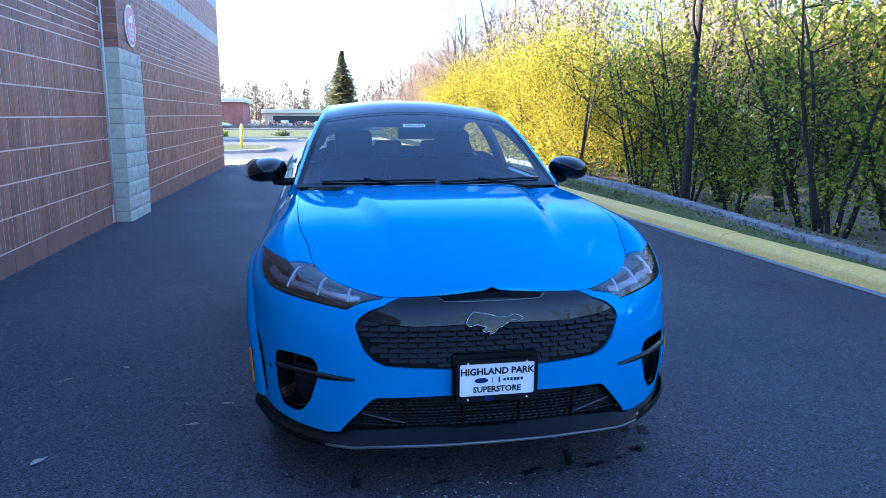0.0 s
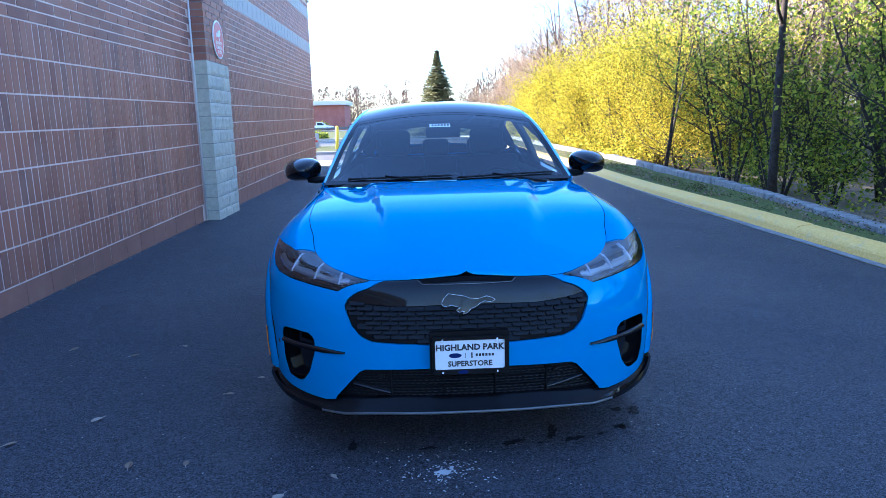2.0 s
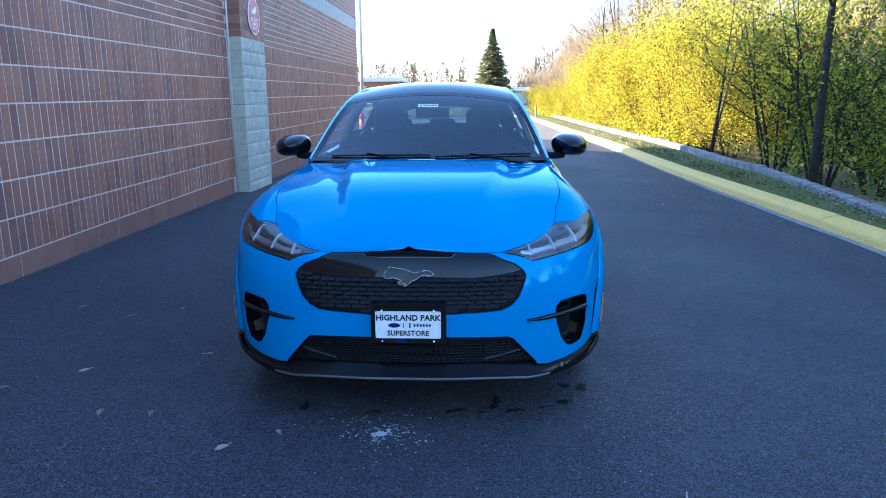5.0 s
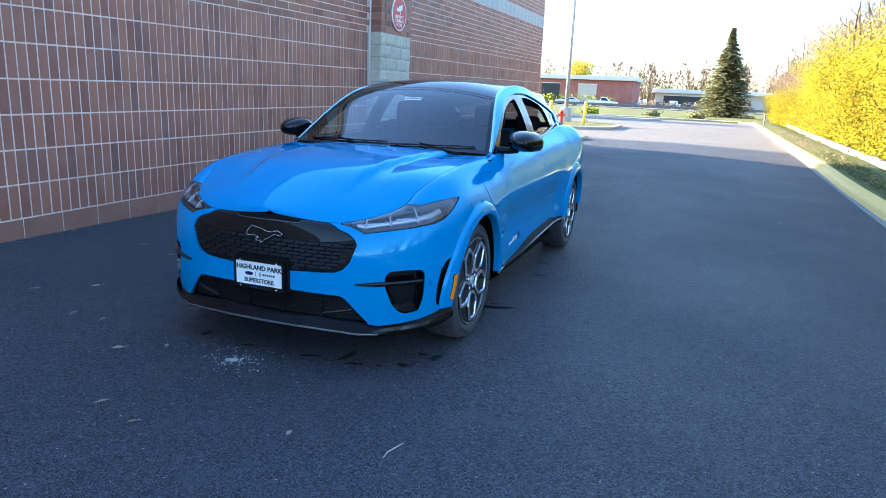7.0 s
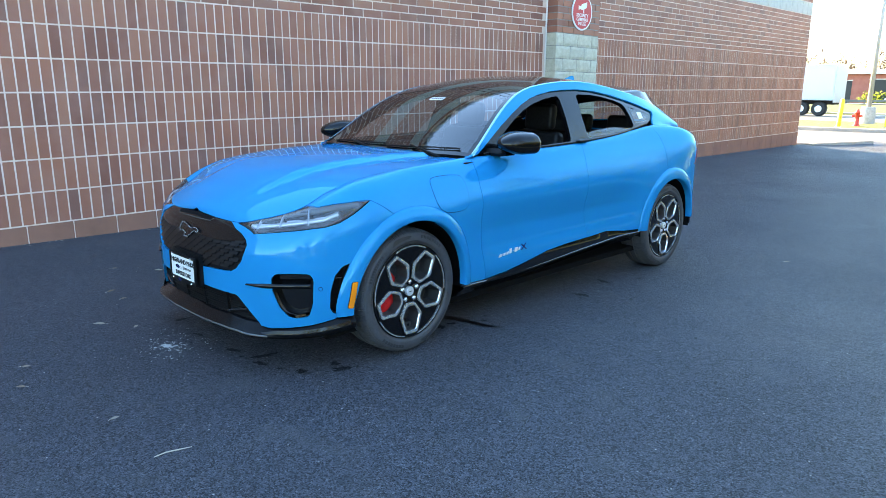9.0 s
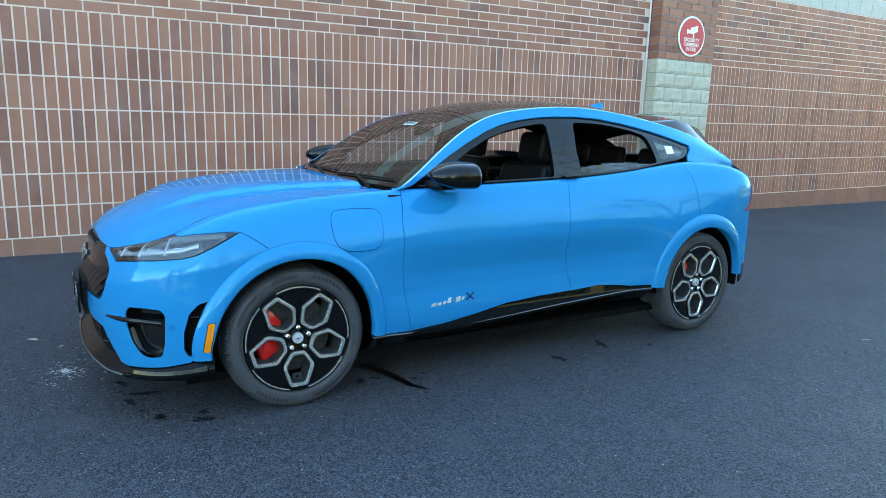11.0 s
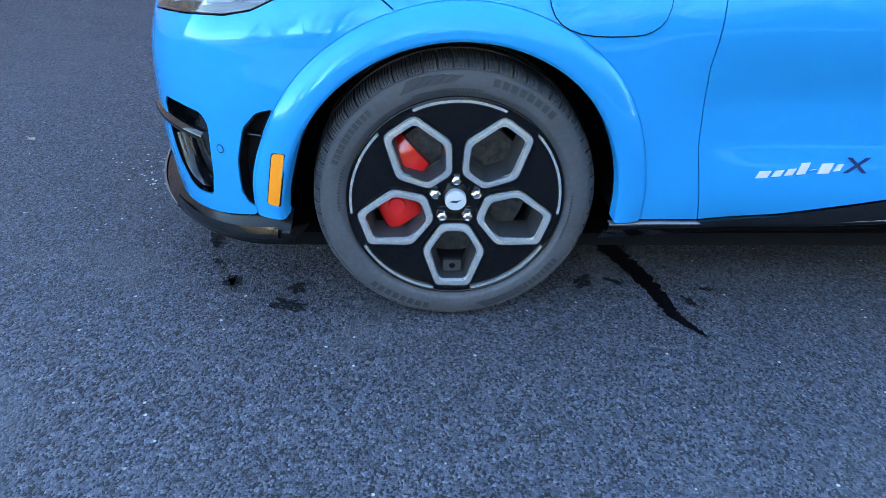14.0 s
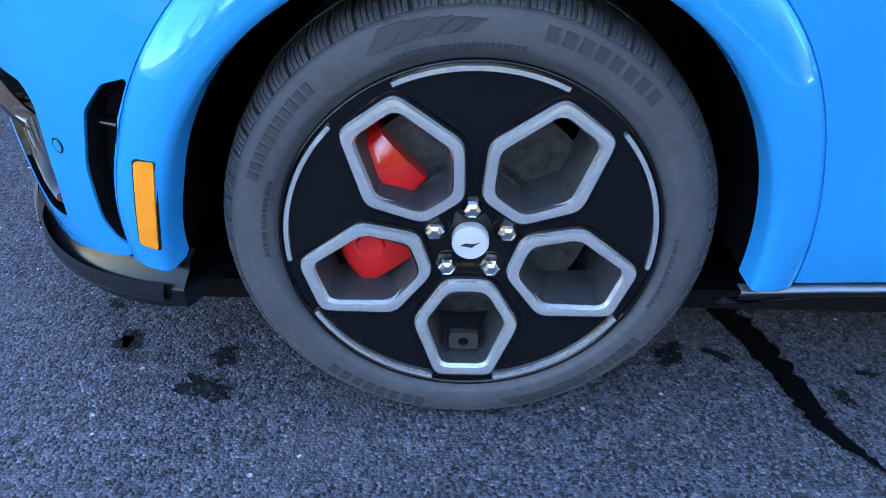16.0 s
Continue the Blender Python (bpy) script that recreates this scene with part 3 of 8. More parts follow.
def conifer(height, width, at):
    rng = random.Random(5)
    t = thing("spruce", "dark green spruce tree at the edge of the lawn", "tree", at=at)
    add("trunk", mesh_of("trunk", *tube_verts([(0, 0, -0.2), (0, 0, height * 0.5), (0.02, 0, height)], [0.2, 0.11, 0.015], 8), True), m_bark, t)
    verts, faces = [], []
    z = 0.45
    while z < height:
        rad = width / 2 * (1 - z / height) ** 0.8 * (0.55 + 0.45 * smooth01(0, 0.35, 1 - z / height)) + 0.04
        for _ in range(int(15 + 15 * rad)):
            a, ext, drop = rng.uniform(0, 6.28), rad * rng.uniform(0.70, 1.12), rng.uniform(0.20, 0.42)
            c, s = math.cos(a), math.sin(a)
            zb = z + rng.uniform(-0.10, 0.10)
            for k in range(12):
                f = ((k + rng.uniform(0, 1)) / 12) ** 0.75
                p = Vector((c * ext * f, s * ext * f, zb - drop * f * ext + 0.16 * f * f * ext))
                w = 0.50 * (1.15 - 0.4 * f)
                sd = rng.choice((-1, 1)) * rng.uniform(0.2, 1.0)
                d1 = Vector((c * 0.8 - s * sd, s * 0.8 + c * sd, rng.uniform(-0.35, 0.05))).normalized() * w
                d2 = d1.cross(Vector((rng.uniform(-0.6, 0.6), rng.uniform(-0.6, 0.6), 1))).normalized() * w * 0.26
                n = len(verts)
                verts += [p - d1 * 0.3, p + d2, p + d1 * 0.7, p - d2]
                faces.append((n, n + 1, n + 2, n + 3))
        z += 0.34 * (1 - 0.45 * z / height)
    add("crown", mesh_of("crown", verts, faces), m_needles, t)


# kinds of tree, each built once and then set out
kinds = {
    "green": [tree(11, 5.2, 5, 4800, m_leaf_green, 0.078, 1.0, "multi-stemmed small tree in dark green leaf", low=0.10, puff=0.28, radius=0.06),
              tree(12, 6.0, 4, 4800, m_leaf_olive, 0.078, 1.0, "small tree with olive green autumn leaves", low=0.12, puff=0.30, radius=0.06)],
    "yellow": [tree(13, 4.6, 5, 22000, m_leaf_yellow, 0.068, 1.0, "sunlit thicket tree in bright yellow autumn leaf", low=0.05, puff=0.34),
               tree(14, 5.2, 4, 21000, m_leaf_yellow, 0.068, 1.0, "bright yellow autumn tree with fine stems", low=0.08, puff=0.38)],
    "mixed": [tree(15, 5.2, 4, 19000, m_leaf_olive, 0.07, 1.0, "thicket tree turning from green to yellow", low=0.06, puff=0.36)],
    "twiggy": [tree(18, 5.0, 6, 5600, m_twigs, 0.42, 1.0, "leafless brown thicket of fine twigs", low=0.05, puff=0.34, radius=0.05, slim=0.016),
               tree(19, 6.5, 4, 5200, m_twigs, 0.50, 1.0, "tall leafless brown thicket tree", low=0.1, puff=0.40, radius=0.06, slim=0.016)],
    "bare": [tree(16, 9.5, 1, 900, m_leaf_olive, 0.09, 1.0, "tall slim tree, nearly bare, with a few leaves", low=0.30, depth=3, radius=0.098, wander=0.012),
             tree(17, 10.0, 2, 0, m_leaf_olive, 0.09, 1.0, "tall leafless tree with fine bare branches", low=0.3, depth=3, radius=0.15, lean=0.2)],
    "stems": [tree(20, 6.0, 6, 3900, m_leaf_green, 0.078, 1.0, "multi-stemmed tree with thin green leaves", low=0.2, puff=0.30, lean=0.32, radius=0.045),
              tree(23, 6.6, 2, 900, m_leaf_olive, 0.08, 1.0, "slim twin-stemmed tree, nearly bare", low=0.3, lean=0.12, radius=0.055, depth=3, wander=0.06)],
}
used = set()
rt = random.Random(99)


def plant(kind, x, y, scale=1.0, which=None):
    opts = kinds[kind]
    src = opts[which if which is not None else rt.randrange(len(opts))]
    z = ground_z(x, y) - 0.05
    m = pose(x, y, z, 0, 0, rt.uniform(0, 360))
    if src.name in used:
        ob = copy_thing(src, m)
    else:
        used.add(src.name)
        src.matrix_basis = m
        ob = src
    ob.scale = (scale, scale, scale * rt.uniform(0.92, 1.08))
    return ob


big = plant("bare", 6.98, 10.8, 1.0, 0)
big.rotation_euler = (0, radians(-3.5), 1.2)
plant("stems", 7.2, 17.6, 0.9, 1)
plant("stems", 7.5, 7.2, 1.0, 0)
plant("stems", 7.6, 14.0, 0.8, 0)
plant("green", 8.6, 9.0, 0.9, 0)
plant("green", 8.4, 11.2, 0.72, 0)
plant("green", 9.6, 13.4, 0.8, 1)
plant("stems", 8.8, 5.0, 1.0, 0)
plant("stems", 7.9, 12.3, 0.9, 0)
plant("green", 7.9, 6.2, 0.8, 0)
for y in np.arange(-2, 26, 1.9):
    plant("yellow" if rt.random() < 0.7 else "twiggy", 20.5 + rt.uniform(-1.5, 1.5), y, rt.uniform(0.9, 1.2))
for y in np.arange(-5, 17, 2.8):
    plant("bare", 10.2 + rt.uniform(-0.9, 0.9), y, rt.uniform(0.62, 0.85), 1)
for x, y, k, n in ((8.6, -2.6, 1.05, 1), (7.9, 0.6, 0.95, 0), (8.8, 2.4, 1.1, 1), (8.1, 4.6, 1.0, 0)):
    plant("bare", x, y, k, n)
for y in np.arange(-12, 7, 3.6):
    plant("green", rt.uniform(8.6, 10), y, rt.uniform(0.85, 1.1))
# the sunlit thicket past the shadow of the building
for y in np.arange(4, 52, 2.6):
    plant("yellow" if rt.random() < 0.6 else "twiggy", rt.uniform(25, 29), y, rt.uniform(0.8, 1.1))
for y in np.arange(6, 60, 3.4):
    plant("twiggy" if rt.random() < 0.6 else "yellow", rt.uniform(32, 38), y, rt.uniform(1.2, 1.5))
for y in np.arange(17.6, 23, 2.1):
    plant("yellow", rt.uniform(8.4, 9.4), y, rt.uniform(0.66, 0.85))
for y in np.arange(22.5, 46, 1.9):
    plant("yellow", 8.3 + rt.uniform(-0.5, 0.7), y, rt.uniform(0.72, 0.95))
for y in np.arange(24, 48, 4.0):
    plant("yellow" if rt.random() < 0.5 else "mixed", 10.8 + rt.uniform(-1, 1.5), y, rt.uniform(0.95, 1.2))
for y in np.arange(44, 84, 2.6):
    plant("yellow", 8.2 + rt.uniform(-0.6, 0.8), y, rt.uniform(0.42, 0.62))
    plant("twiggy", 10.0 + rt.uniform(-1, 2), y, rt.uniform(0.8, 1.1))
for y in np.arange(20, 100, 5.0):
    plant("twiggy", 14 + rt.uniform(-1.5, 3), y, rt.uniform(1.0, 1.3), 1)
for y in np.arange(26, 100, 5.2):
    plant("bare", 12 + rt.uniform(-3, 4), y, rt.uniform(0.8, 1.1), 1)
for y in np.arange(34, 84, 6.5):
    plant("twiggy", 13 + rt.uniform(-2, 4), y, rt.uniform(1.35, 1.75), 1)
for y in np.arange(38, 90, 7.0):
    plant("bare", 12 + rt.uniform(-1.5, 3), y, rt.uniform(1.0, 1.35), 1)
# Unseen row behind the start, added to darken the car front's reflections.
for x in np.arange(-6, 22, 3.6):
    plant("bare", x, -26 + rt.uniform(-3, 3), rt.uniform(0.85, 1.15))
for y in np.arange(-6, 24, 6.0):
    plant("bare", 15 + rt.uniform(-2, 3), y, rt.uniform(0.85, 1.1))

# low growth at the foot of the bank
def scrub(name, label, material, spots, count, size, spread, seed):
    rng = random.Random(seed)
    pts = [(Vector((x, y, ground_z(x, y) + h)), 0) for x, y, h in spots]
    ob = add(name, mesh_of(name, *leaf_quads(rng, pts, count, spread, size)), material)
    return tagged(ob, label, "undergrowth", kind="stuff")


rs = random.Random(3)
scrub("undergrowth", "tangled green undergrowth along the bank", m_leaf_green, [(rs.uniform(7.0, 9.5), rs.uniform(-4, 17), rs.uniform(0.05, 1.1)) for _ in range(140)], 8000, 0.07, 0.22, 1)
scrub("undergrowth", "yellow undergrowth along the sunlit bank", m_leaf_yellow, [(rs.uniform(7.0, 8.4), rs.uniform(20, 76), rs.uniform(0.05, 0.9)) for _ in range(220)], 20000, 0.09, 0.25, 2)
scrub("fallen_leaves", "scattered dry leaves on the verge", m_twigs, [(rs.uniform(5.18, 5.9), rs.uniform(-4, 40), 0.02) for _ in range(300)], 2600, 0.045, 0.06, 4)
scrub("grass_tufts", "short tufts of grass on the verge", m_tuft, [(rs.uniform(5.18, 5.8), rs.uniform(-4, 22), 0.03) for _ in range(300)], 8000, 0.022, 0.06, 6)
conifer(9.4, 6.9, (2.75, 80, 0))


# far belt of leafless woods, out past the road
def woods(y0, x0, x1, count, h, seed, material, label):
    rng = random.Random(seed)
    verts, faces = [], []
    for _ in range(count):
        x, y, hh = rng.uniform(x0, x1), y0 + rng.uniform(-22, 22), h * rng.uniform(0.45, 1.15)
        v, f = tube_verts([(x, y, 0), (x, y, hh * 0.9)], [0.20, 0.04], 3, False)
        n = len(verts)
        verts += v
        faces += [tuple(i + n for i in q) for q in f]
        for k in range(120):
            a, z = rng.uniform(0, 6.28), hh * rng.uniform(0.18, 1.0)
            r = hh * 0.27 * math.sin(min(1, z / hh + 0.12) * 3.0) ** 0.6 * rng.uniform(0.2, 1)
            p = Vector((x + r * math.cos(a), y + r * math.sin(a), z))
            d = Vector((rng.uniform(-0.5, 0.5), rng.uniform(-0.5, 0.5), rng.uniform(0.0, 1))).normalized() * hh * 0.10
            s = Vector((rng.uniform(-1, 1), rng.uniform(-1, 1), 0.2)).normalized() * hh * 0.0105
            n = len(verts)
            verts += [p - d * 0.5 - s, p - d * 0.5 + s, p + d * 0.5]
            faces.append((n, n + 1, n + 2))
    return tagged(add("far_woods", mesh_of("far_woods", verts, faces), material), label, "woods", kind="stuff")


woods(215, -190, 60, 560, 12.0, 21, m_far_twigs, "far belt of leafless brown woods")
woods(190, 5, 120, 130, 12, 22, m_far_twigs, "leafless brown woods behind the bank")


# ---- the far street ----
m_red_wall = Mat("red_brick_far", rough=0.85)
m_red_wall.set("Base Color", m_red_wall.ramp(m_red_wall.noise(0.8, 4), [(0.3, (0.27, 0.085, 0.065)), (0.7, (0.36, 0.13, 0.10))]))
m_roofing = Mat("pale_metal_roof", (0.58, 0.53, 0.48), 0.6)
m_shutter = Mat("beige_shutter", (0.46, 0.38, 0.31), 0.7)
m_tyre_far = Mat("far_tyre", (0.02, 0.02, 0.02), 0.8)
m_glass_far = Mat("far_car_glass", (0.02, 0.025, 0.03), 0.08)


def shop(at, length, depth, h, openings, label, walling=None):
    """A low far building with a flat overhanging roof; its front faces -y."""
    t = thing("low_building", label, "building", at=at)
    part("wall", box_bm(0, length, 0, depth, 0, h - 0.9), walling or m_red_wall, t)
    part("roof", box_bm(-0.6, length + 0.6, -0.9, depth, h - 0.9, h, 0.04), m_roofing, t, "pale metal fascia and roof")
    for i, (a, b, top, m) in enumerate(openings):
        d = part("bay_door", box_bm(a, b, -0.05, 0.1, 0, top), m, t)
        part("door_frame", box_bm(a - 0.12, b + 0.12, -0.03, 0.08, top, top + 0.15), m_roofing, d)


shop((-42, 150, 0), 27, 14, 6.3, ((7.5, 11.5, 4.4, m_dark), (15.5, 19.5, 4.4, m_shutter), (2.4, 4.6, 4.2, m_dark)), "long low red brick building with a pale roof and bay doors")
shop((-12, 170, 0), 26, 12, 4.4, ((2, 13, 2.9, m_dark), (15, 19, 3.0, m_shutter)), "low pale-roofed building with a dark open front behind the parked cars", m_shutter)
m_far_road = Mat("far_road_asphalt", (0.10, 0.10, 0.105), 0.85)
m_far_road.set("Base Color", m_far_road.ramp(m_far_road.noise(0.4, 4), [(0.3, g(0.09)), (0.7, g(0.15))]))
ob = slab("far_street", [(-300, 124), (300, 124), (300, 138), (-300, 138)], 0.16, 0.1, m_far_road)
tagged(ob, "grey street beyond the lawn", "road", kind="structure")
m_barrier = Mat("guard_rail_steel", (0.12, 0.12, 0.12), 0.6, 0.2)
rail = thing("guard_rail", "grey steel guard rail beside the far street", "guard rail")
part("beam", box_bm(-120, 60, 122.5, 122.6, 0.45, 0.8, 0.03), m_barrier, rail)
for i in range(30):
    part("post", box_bm(-118 + 6 * i, -117.85 + 6 * i, 122.6, 122.72, 0, 0.75), m_barrier, rail)


def hedge(x0, x1, y, h, material, label, seed):
    rng = random.Random(seed)
    pts = [(Vector((rng.uniform(x0, x1), y + rng.uniform(-0.6, 0.6), rng.uniform(0.2, h))), 0) for _ in range(int((x1 - x0) * 8))]
    return tagged(add("hedge", mesh_of("hedge", *leaf_quads(rng, pts, int((x1 - x0) * 55), 0.3, 0.35)), material), label, "hedge", kind="stuff")


post = thing("marker_post", "short grey marker post behind the far kerb", "post", at=(5.45, 53, 0.14))
v, f = lathe([(0.0, 0.06), (0.75, 0.06), (0.8, 0.04), (0.8, 0.001)], 10, "z")
add("post", mesh_of("post", v, f, True), m_barrier, post)
hedge(-34, -18, 143, 1.9, m_leaf_green, "clipped olive hedge in front of the low building", 31)
hedge(-12, 8, 141, 1.2, m_twigs, "dry hedge along the far street", 32)


def bush(at, w, h, material, label, seed, count=700):
    rng = random.Random(seed)
    t = thing("shrub", label, "shrub", at=at)
    pts = [(Vector((rng.gauss(0, w * 0.26), rng.gauss(0, w * 0.2), abs(rng.gauss(0.25, 0.3)) * h)), 0) for _ in range(60)]
    add("crown", mesh_of("crown", *leaf_quads(rng, pts, count, w * 0.06, 0.16)), material, t)
    stems = [tube_verts([(0, 0, -0.1), tuple(pts[i][0])], [0.03, 0.01], 4, False) for i in range(8)]
    add("stem", mesh_of("stem", *joined(stems)), m_bark, t)


bush((-9.5, 66, 0.05), 1.6, 0.7, m_leaf_green, "low rounded shrub on the lawn", 41)
bush((-3.8, 68, 0.05), 1.5, 0.55, m_needles, "low spreading shrub on the lawn", 42)
bush((0.4, 67, 0.05), 1.5, 0.6, m_needles, "low dull green shrub by the spruce", 43)
plant("yellow", -33, 178, 2.4, 0)


def far_car(at, turn, paint, label, pickup=False, name="parked_car"):
    t = thing(name, label, "pickup" if pickup else "car", "vehicles on the far street")
    L, W = (5.4, 1.9) if pickup else (4.6, 1.8)
    low = [(-L / 2, 0.35), (-L / 2, 0.85), (-L / 2 + 0.1, 0.98), (-L * 0.18, 1.02), (L * 0.30, 0.98), (L / 2 - 0.12, 0.86), (L / 2, 0.62), (L / 2, 0.32)]
    top = [(-L * 0.10, 1.0), (-L * 0.06, 1.62), (L * 0.10, 1.64), (L * 0.26, 1.0)] if pickup else [(-L * 0.44, 0.95), (-L * 0.28, 1.38), (L * 0.06, 1.44), (L * 0.26, 0.98)]

    def prism(pts, w, inset=0.0):
        n = len(pts)
        v = [(a, s * (w - (inset if b > 1.2 else 0)), b) for s in (-1, 1) for a, b in pts]
        return v, [tuple(range(n))[::-1], tuple(range(n, 2 * n))] + [(i, (i + 1) % n, n + (i + 1) % n, n + i) for i in range(n)]
    body = add("body", mesh_of("body", *prism(low, W / 2)), paint, t)
    cab = add("cabin", mesh_of("cabin", *prism(top, W / 2 - 0.08, 0.16)), paint, t)
    for s in (-1, 1):
        win = [(top[0][0] + 0.2, 1.03), (top[1][0] + 0.08, top[1][1] - 0.1), (top[2][0], top[2][1] - 0.1), (top[3][0] - 0.2, 1.03)]
        v = [(a, s * (W / 2 - 0.075 - (0.13 if b > 1.2 else 0)), b) for a, b in win]
        add("window", mesh_of("window", v, [(0, 1, 2, 3)]), m_glass_far, cab)
    for a in (-L * 0.31, L * 0.31):
        for s in (-1, 1):
            v, f = lathe([(-0.1, 0.01), (-0.1, 0.30), (-0.07, 0.33), (0.07, 0.33), (0.1, 0.30), (0.1, 0.01)], 16)
            v = [(q[1] + a, q[0] + s * (W / 2 - 0.09), q[2] + 0.33) for q in v]
            add("wheel", mesh_of("wheel", v, f), m_tyre_far, t)
    t.matrix_basis = pose(*at, 0, 0, turn)
    return t


p_white = Mat("white_car_paint", (0.75, 0.75, 0.75), 0.25)
p_silver = Mat("silver_car_paint", (0.45, 0.47, 0.50), 0.3, 0.5)
p_dark = Mat("dark_car_paint", (0.03, 0.04, 0.06), 0.25)
far_car((-36, 131, 0.16), 0, p_white, "white sedan on the far street")
far_car((-25, 132, 0.16), 180, p_silver, "silver blue car on the far street")
far_car((-18.5, 134, 0.16), 0, p_white, "white pickup parked by the far street", True, "parked_pickup")
for i, (x, p, pk) in enumerate(((-9.5, p_dark, False), (-6.5, p_white, True), (-3.0, p_dark, False), (0.5, p_silver, False), (4.5, p_white, True), (-13, p_silver, False))):
    far_car((x, 147 + (i % 3), 0.1), 90 + 15 * (i % 2), p, ("white pickup" if pk else "parked car") + " in the lot across the street", pk, "parked_pickup" if pk else "parked_car")

# island with lamp post, bollards and hydrant
def island(name, cx, cy, w, d, label):
    n = 28
    ring = [(cx + w / 2 * math.copysign(abs(math.cos(t)) ** 0.6, math.cos(t)), cy + d / 2 * math.copysign(abs(math.sin(t)) ** 0.6, math.sin(t))) for t in np.linspace(0, 2 * math.pi, n, endpoint=False)]
    inn = [(cx + (x - cx) * (1 - 0.5 / w), cy + (y - cy) * (1 - 0.5 / d)) for x, y in ring]
    t = thing(name, label, "traffic island")
    v = [(x, y, 0) for x, y in ring] + [(x, y, 0.13) for x, y in ring] + [(x, y, 0.15) for x, y in inn]
    f = [(k * n + i, k * n + (i + 1) % n, (k + 1) * n + (i + 1) % n, (k + 1) * n + i) for k in (0, 1) for i in range(n)]
    add("kerb", mesh_of("kerb", v, f), m_concrete, t)
    add("turf", mesh_of("turf", [(x, y, 0.146) for x, y in inn], [tuple(range(n))]), m_lawn, t)


island("traffic_island", -7.6, 34.8, 10.0, 8.6, "grassed traffic island with a concrete kerb")
island("traffic_island", -6.2, 55.0, 8.5, 2.6, "far grassed traffic island with a concrete kerb")
slab_c = slab("apron", [(-9, 20.05), (-3.0, 20.05), (-2.2, 23.2), (-9, 23.2)], 0.11, 0.12, m_concrete)
tagged(slab_c, "raised concrete apron past the building corner", "pavement", kind="structure")

m_pole = Mat("grey_pole_paint", (0.34, 0.34, 0.33), 0.5)
lamp = thing("lamp_post", "tall pale steel lamp post on a concrete base", "lamp post", at=(-5.9, 37.0, 0.14))
v, f = lathe([(0.0, 0.34), (0.75, 0.32), (0.8, 0.29), (0.8, 0.01)], 16, "z")
add("base", mesh_of("base", v, f, True), m_concrete, lamp, "round concrete base")
v, f = tube_verts([(0, 0, 0.8), (0, 0, 9.5)], [0.11, 0.07], 12)
add("pole", mesh_of("pole", v, f, True), m_pole, lamp)
part("lamp_head", box_bm(-0.2, 0.9, -0.2, 0.2, 9.4, 9.6, 0.04), m_galv, lamp)


def bollard(at, tilt=0.0):
    t = thing("bollard", "yellow painted steel bollard with a domed top", "bollard", "bollards on the island", at=at)
    v, f = lathe([(0.0, 0.085), (1.12, 0.085), (1.17, 0.07), (1.2, 0.03), (1.205, 0.001)], 16, "z")
    add("post", mesh_of("post", v, f, True), m_yellow, t)
    v, f = lathe([(0.0, 0.12), (0.03, 0.11), (0.03, 0.08)], 16, "z")
    add("footing", mesh_of("footing", v, f), m_concrete, t)
    t.rotation_euler = (0, tilt, 0)


bollard((-5.62, 31.6, 0.14), 0.05)
bollard((-4.15, 33.0, 0.14), 0.05)
m_hydrant = Mat("hydrant_red", (0.55, 0.05, 0.03), 0.45)
hyd = thing("fire_hydrant", "red cast iron fire hydrant on the island", "hydrant", at=(-5.35, 33.2, 0.14))
v, f = lathe([(0.0, 0.15), (0.05, 0.15), (0.05, 0.10), (0.55, 0.10), (0.56, 0.13), (0.6, 0.13), (0.68, 0.08), (0.72, 0.03), (0.75, 0.03), (0.75, 0.001)], 16, "z")
add("barrel", mesh_of("barrel", v, f, True), m_hydrant, hyd)
v, f = lathe([(-0.2, 0.001), (-0.2, 0.06), (-0.13, 0.06), (-0.13, 0.045), (0.13, 0.045), (0.13, 0.06), (0.2, 0.06), (0.2, 0.001)], 12)
add("nozzle", mesh_of("nozzle", [(a, b, c + 0.45) for a, b, c in v], f), m_hydrant, hyd)

# trailer behind the corner
m_trailer = Mat("pale_blue_trailer", (0.50, 0.60, 0.68), 0.45)
trl = thing("truck_trailer", "pale blue box trailer parked at the lot's edge", "trailer", at=(-12.2, 53, 0))
part("box", box_bm(-11, 0, 0, 2.5, 1.1, 3.6, 0.05), m_trailer, trl)
part("rear_frame", box_bm(0.003, 0.06, 0.0, 2.5, 0.95, 3.62, 0.02), m_galv, trl)
part("chassis", box_bm(-10.5, -0.1, 0.7, 1.8, 0.8, 1.1), m_tyre_far, trl)
for a in (-0.9, -2.1, -9.4):
    v, f = lathe([(-0.25, 0.01), (-0.25, 0.46), (-0.2, 0.5), (0.2, 0.5), (0.25, 0.46), (0.25, 0.01)], 20)
    w = add("wheel", mesh_of("wheel", [(q[1] + a, q[0] + 0.3, q[2] + 0.5) for q in v], f), m_tyre_far, trl)
    v, f = lathe([(-0.01, 0.0), (-0.01, 0.22), (0.03, 0.25)], 16)
    add("hub", mesh_of("hub", [(q[1] + a, q[0] + 0.03, q[2] + 0.5) for q in v], f), m_white, w)

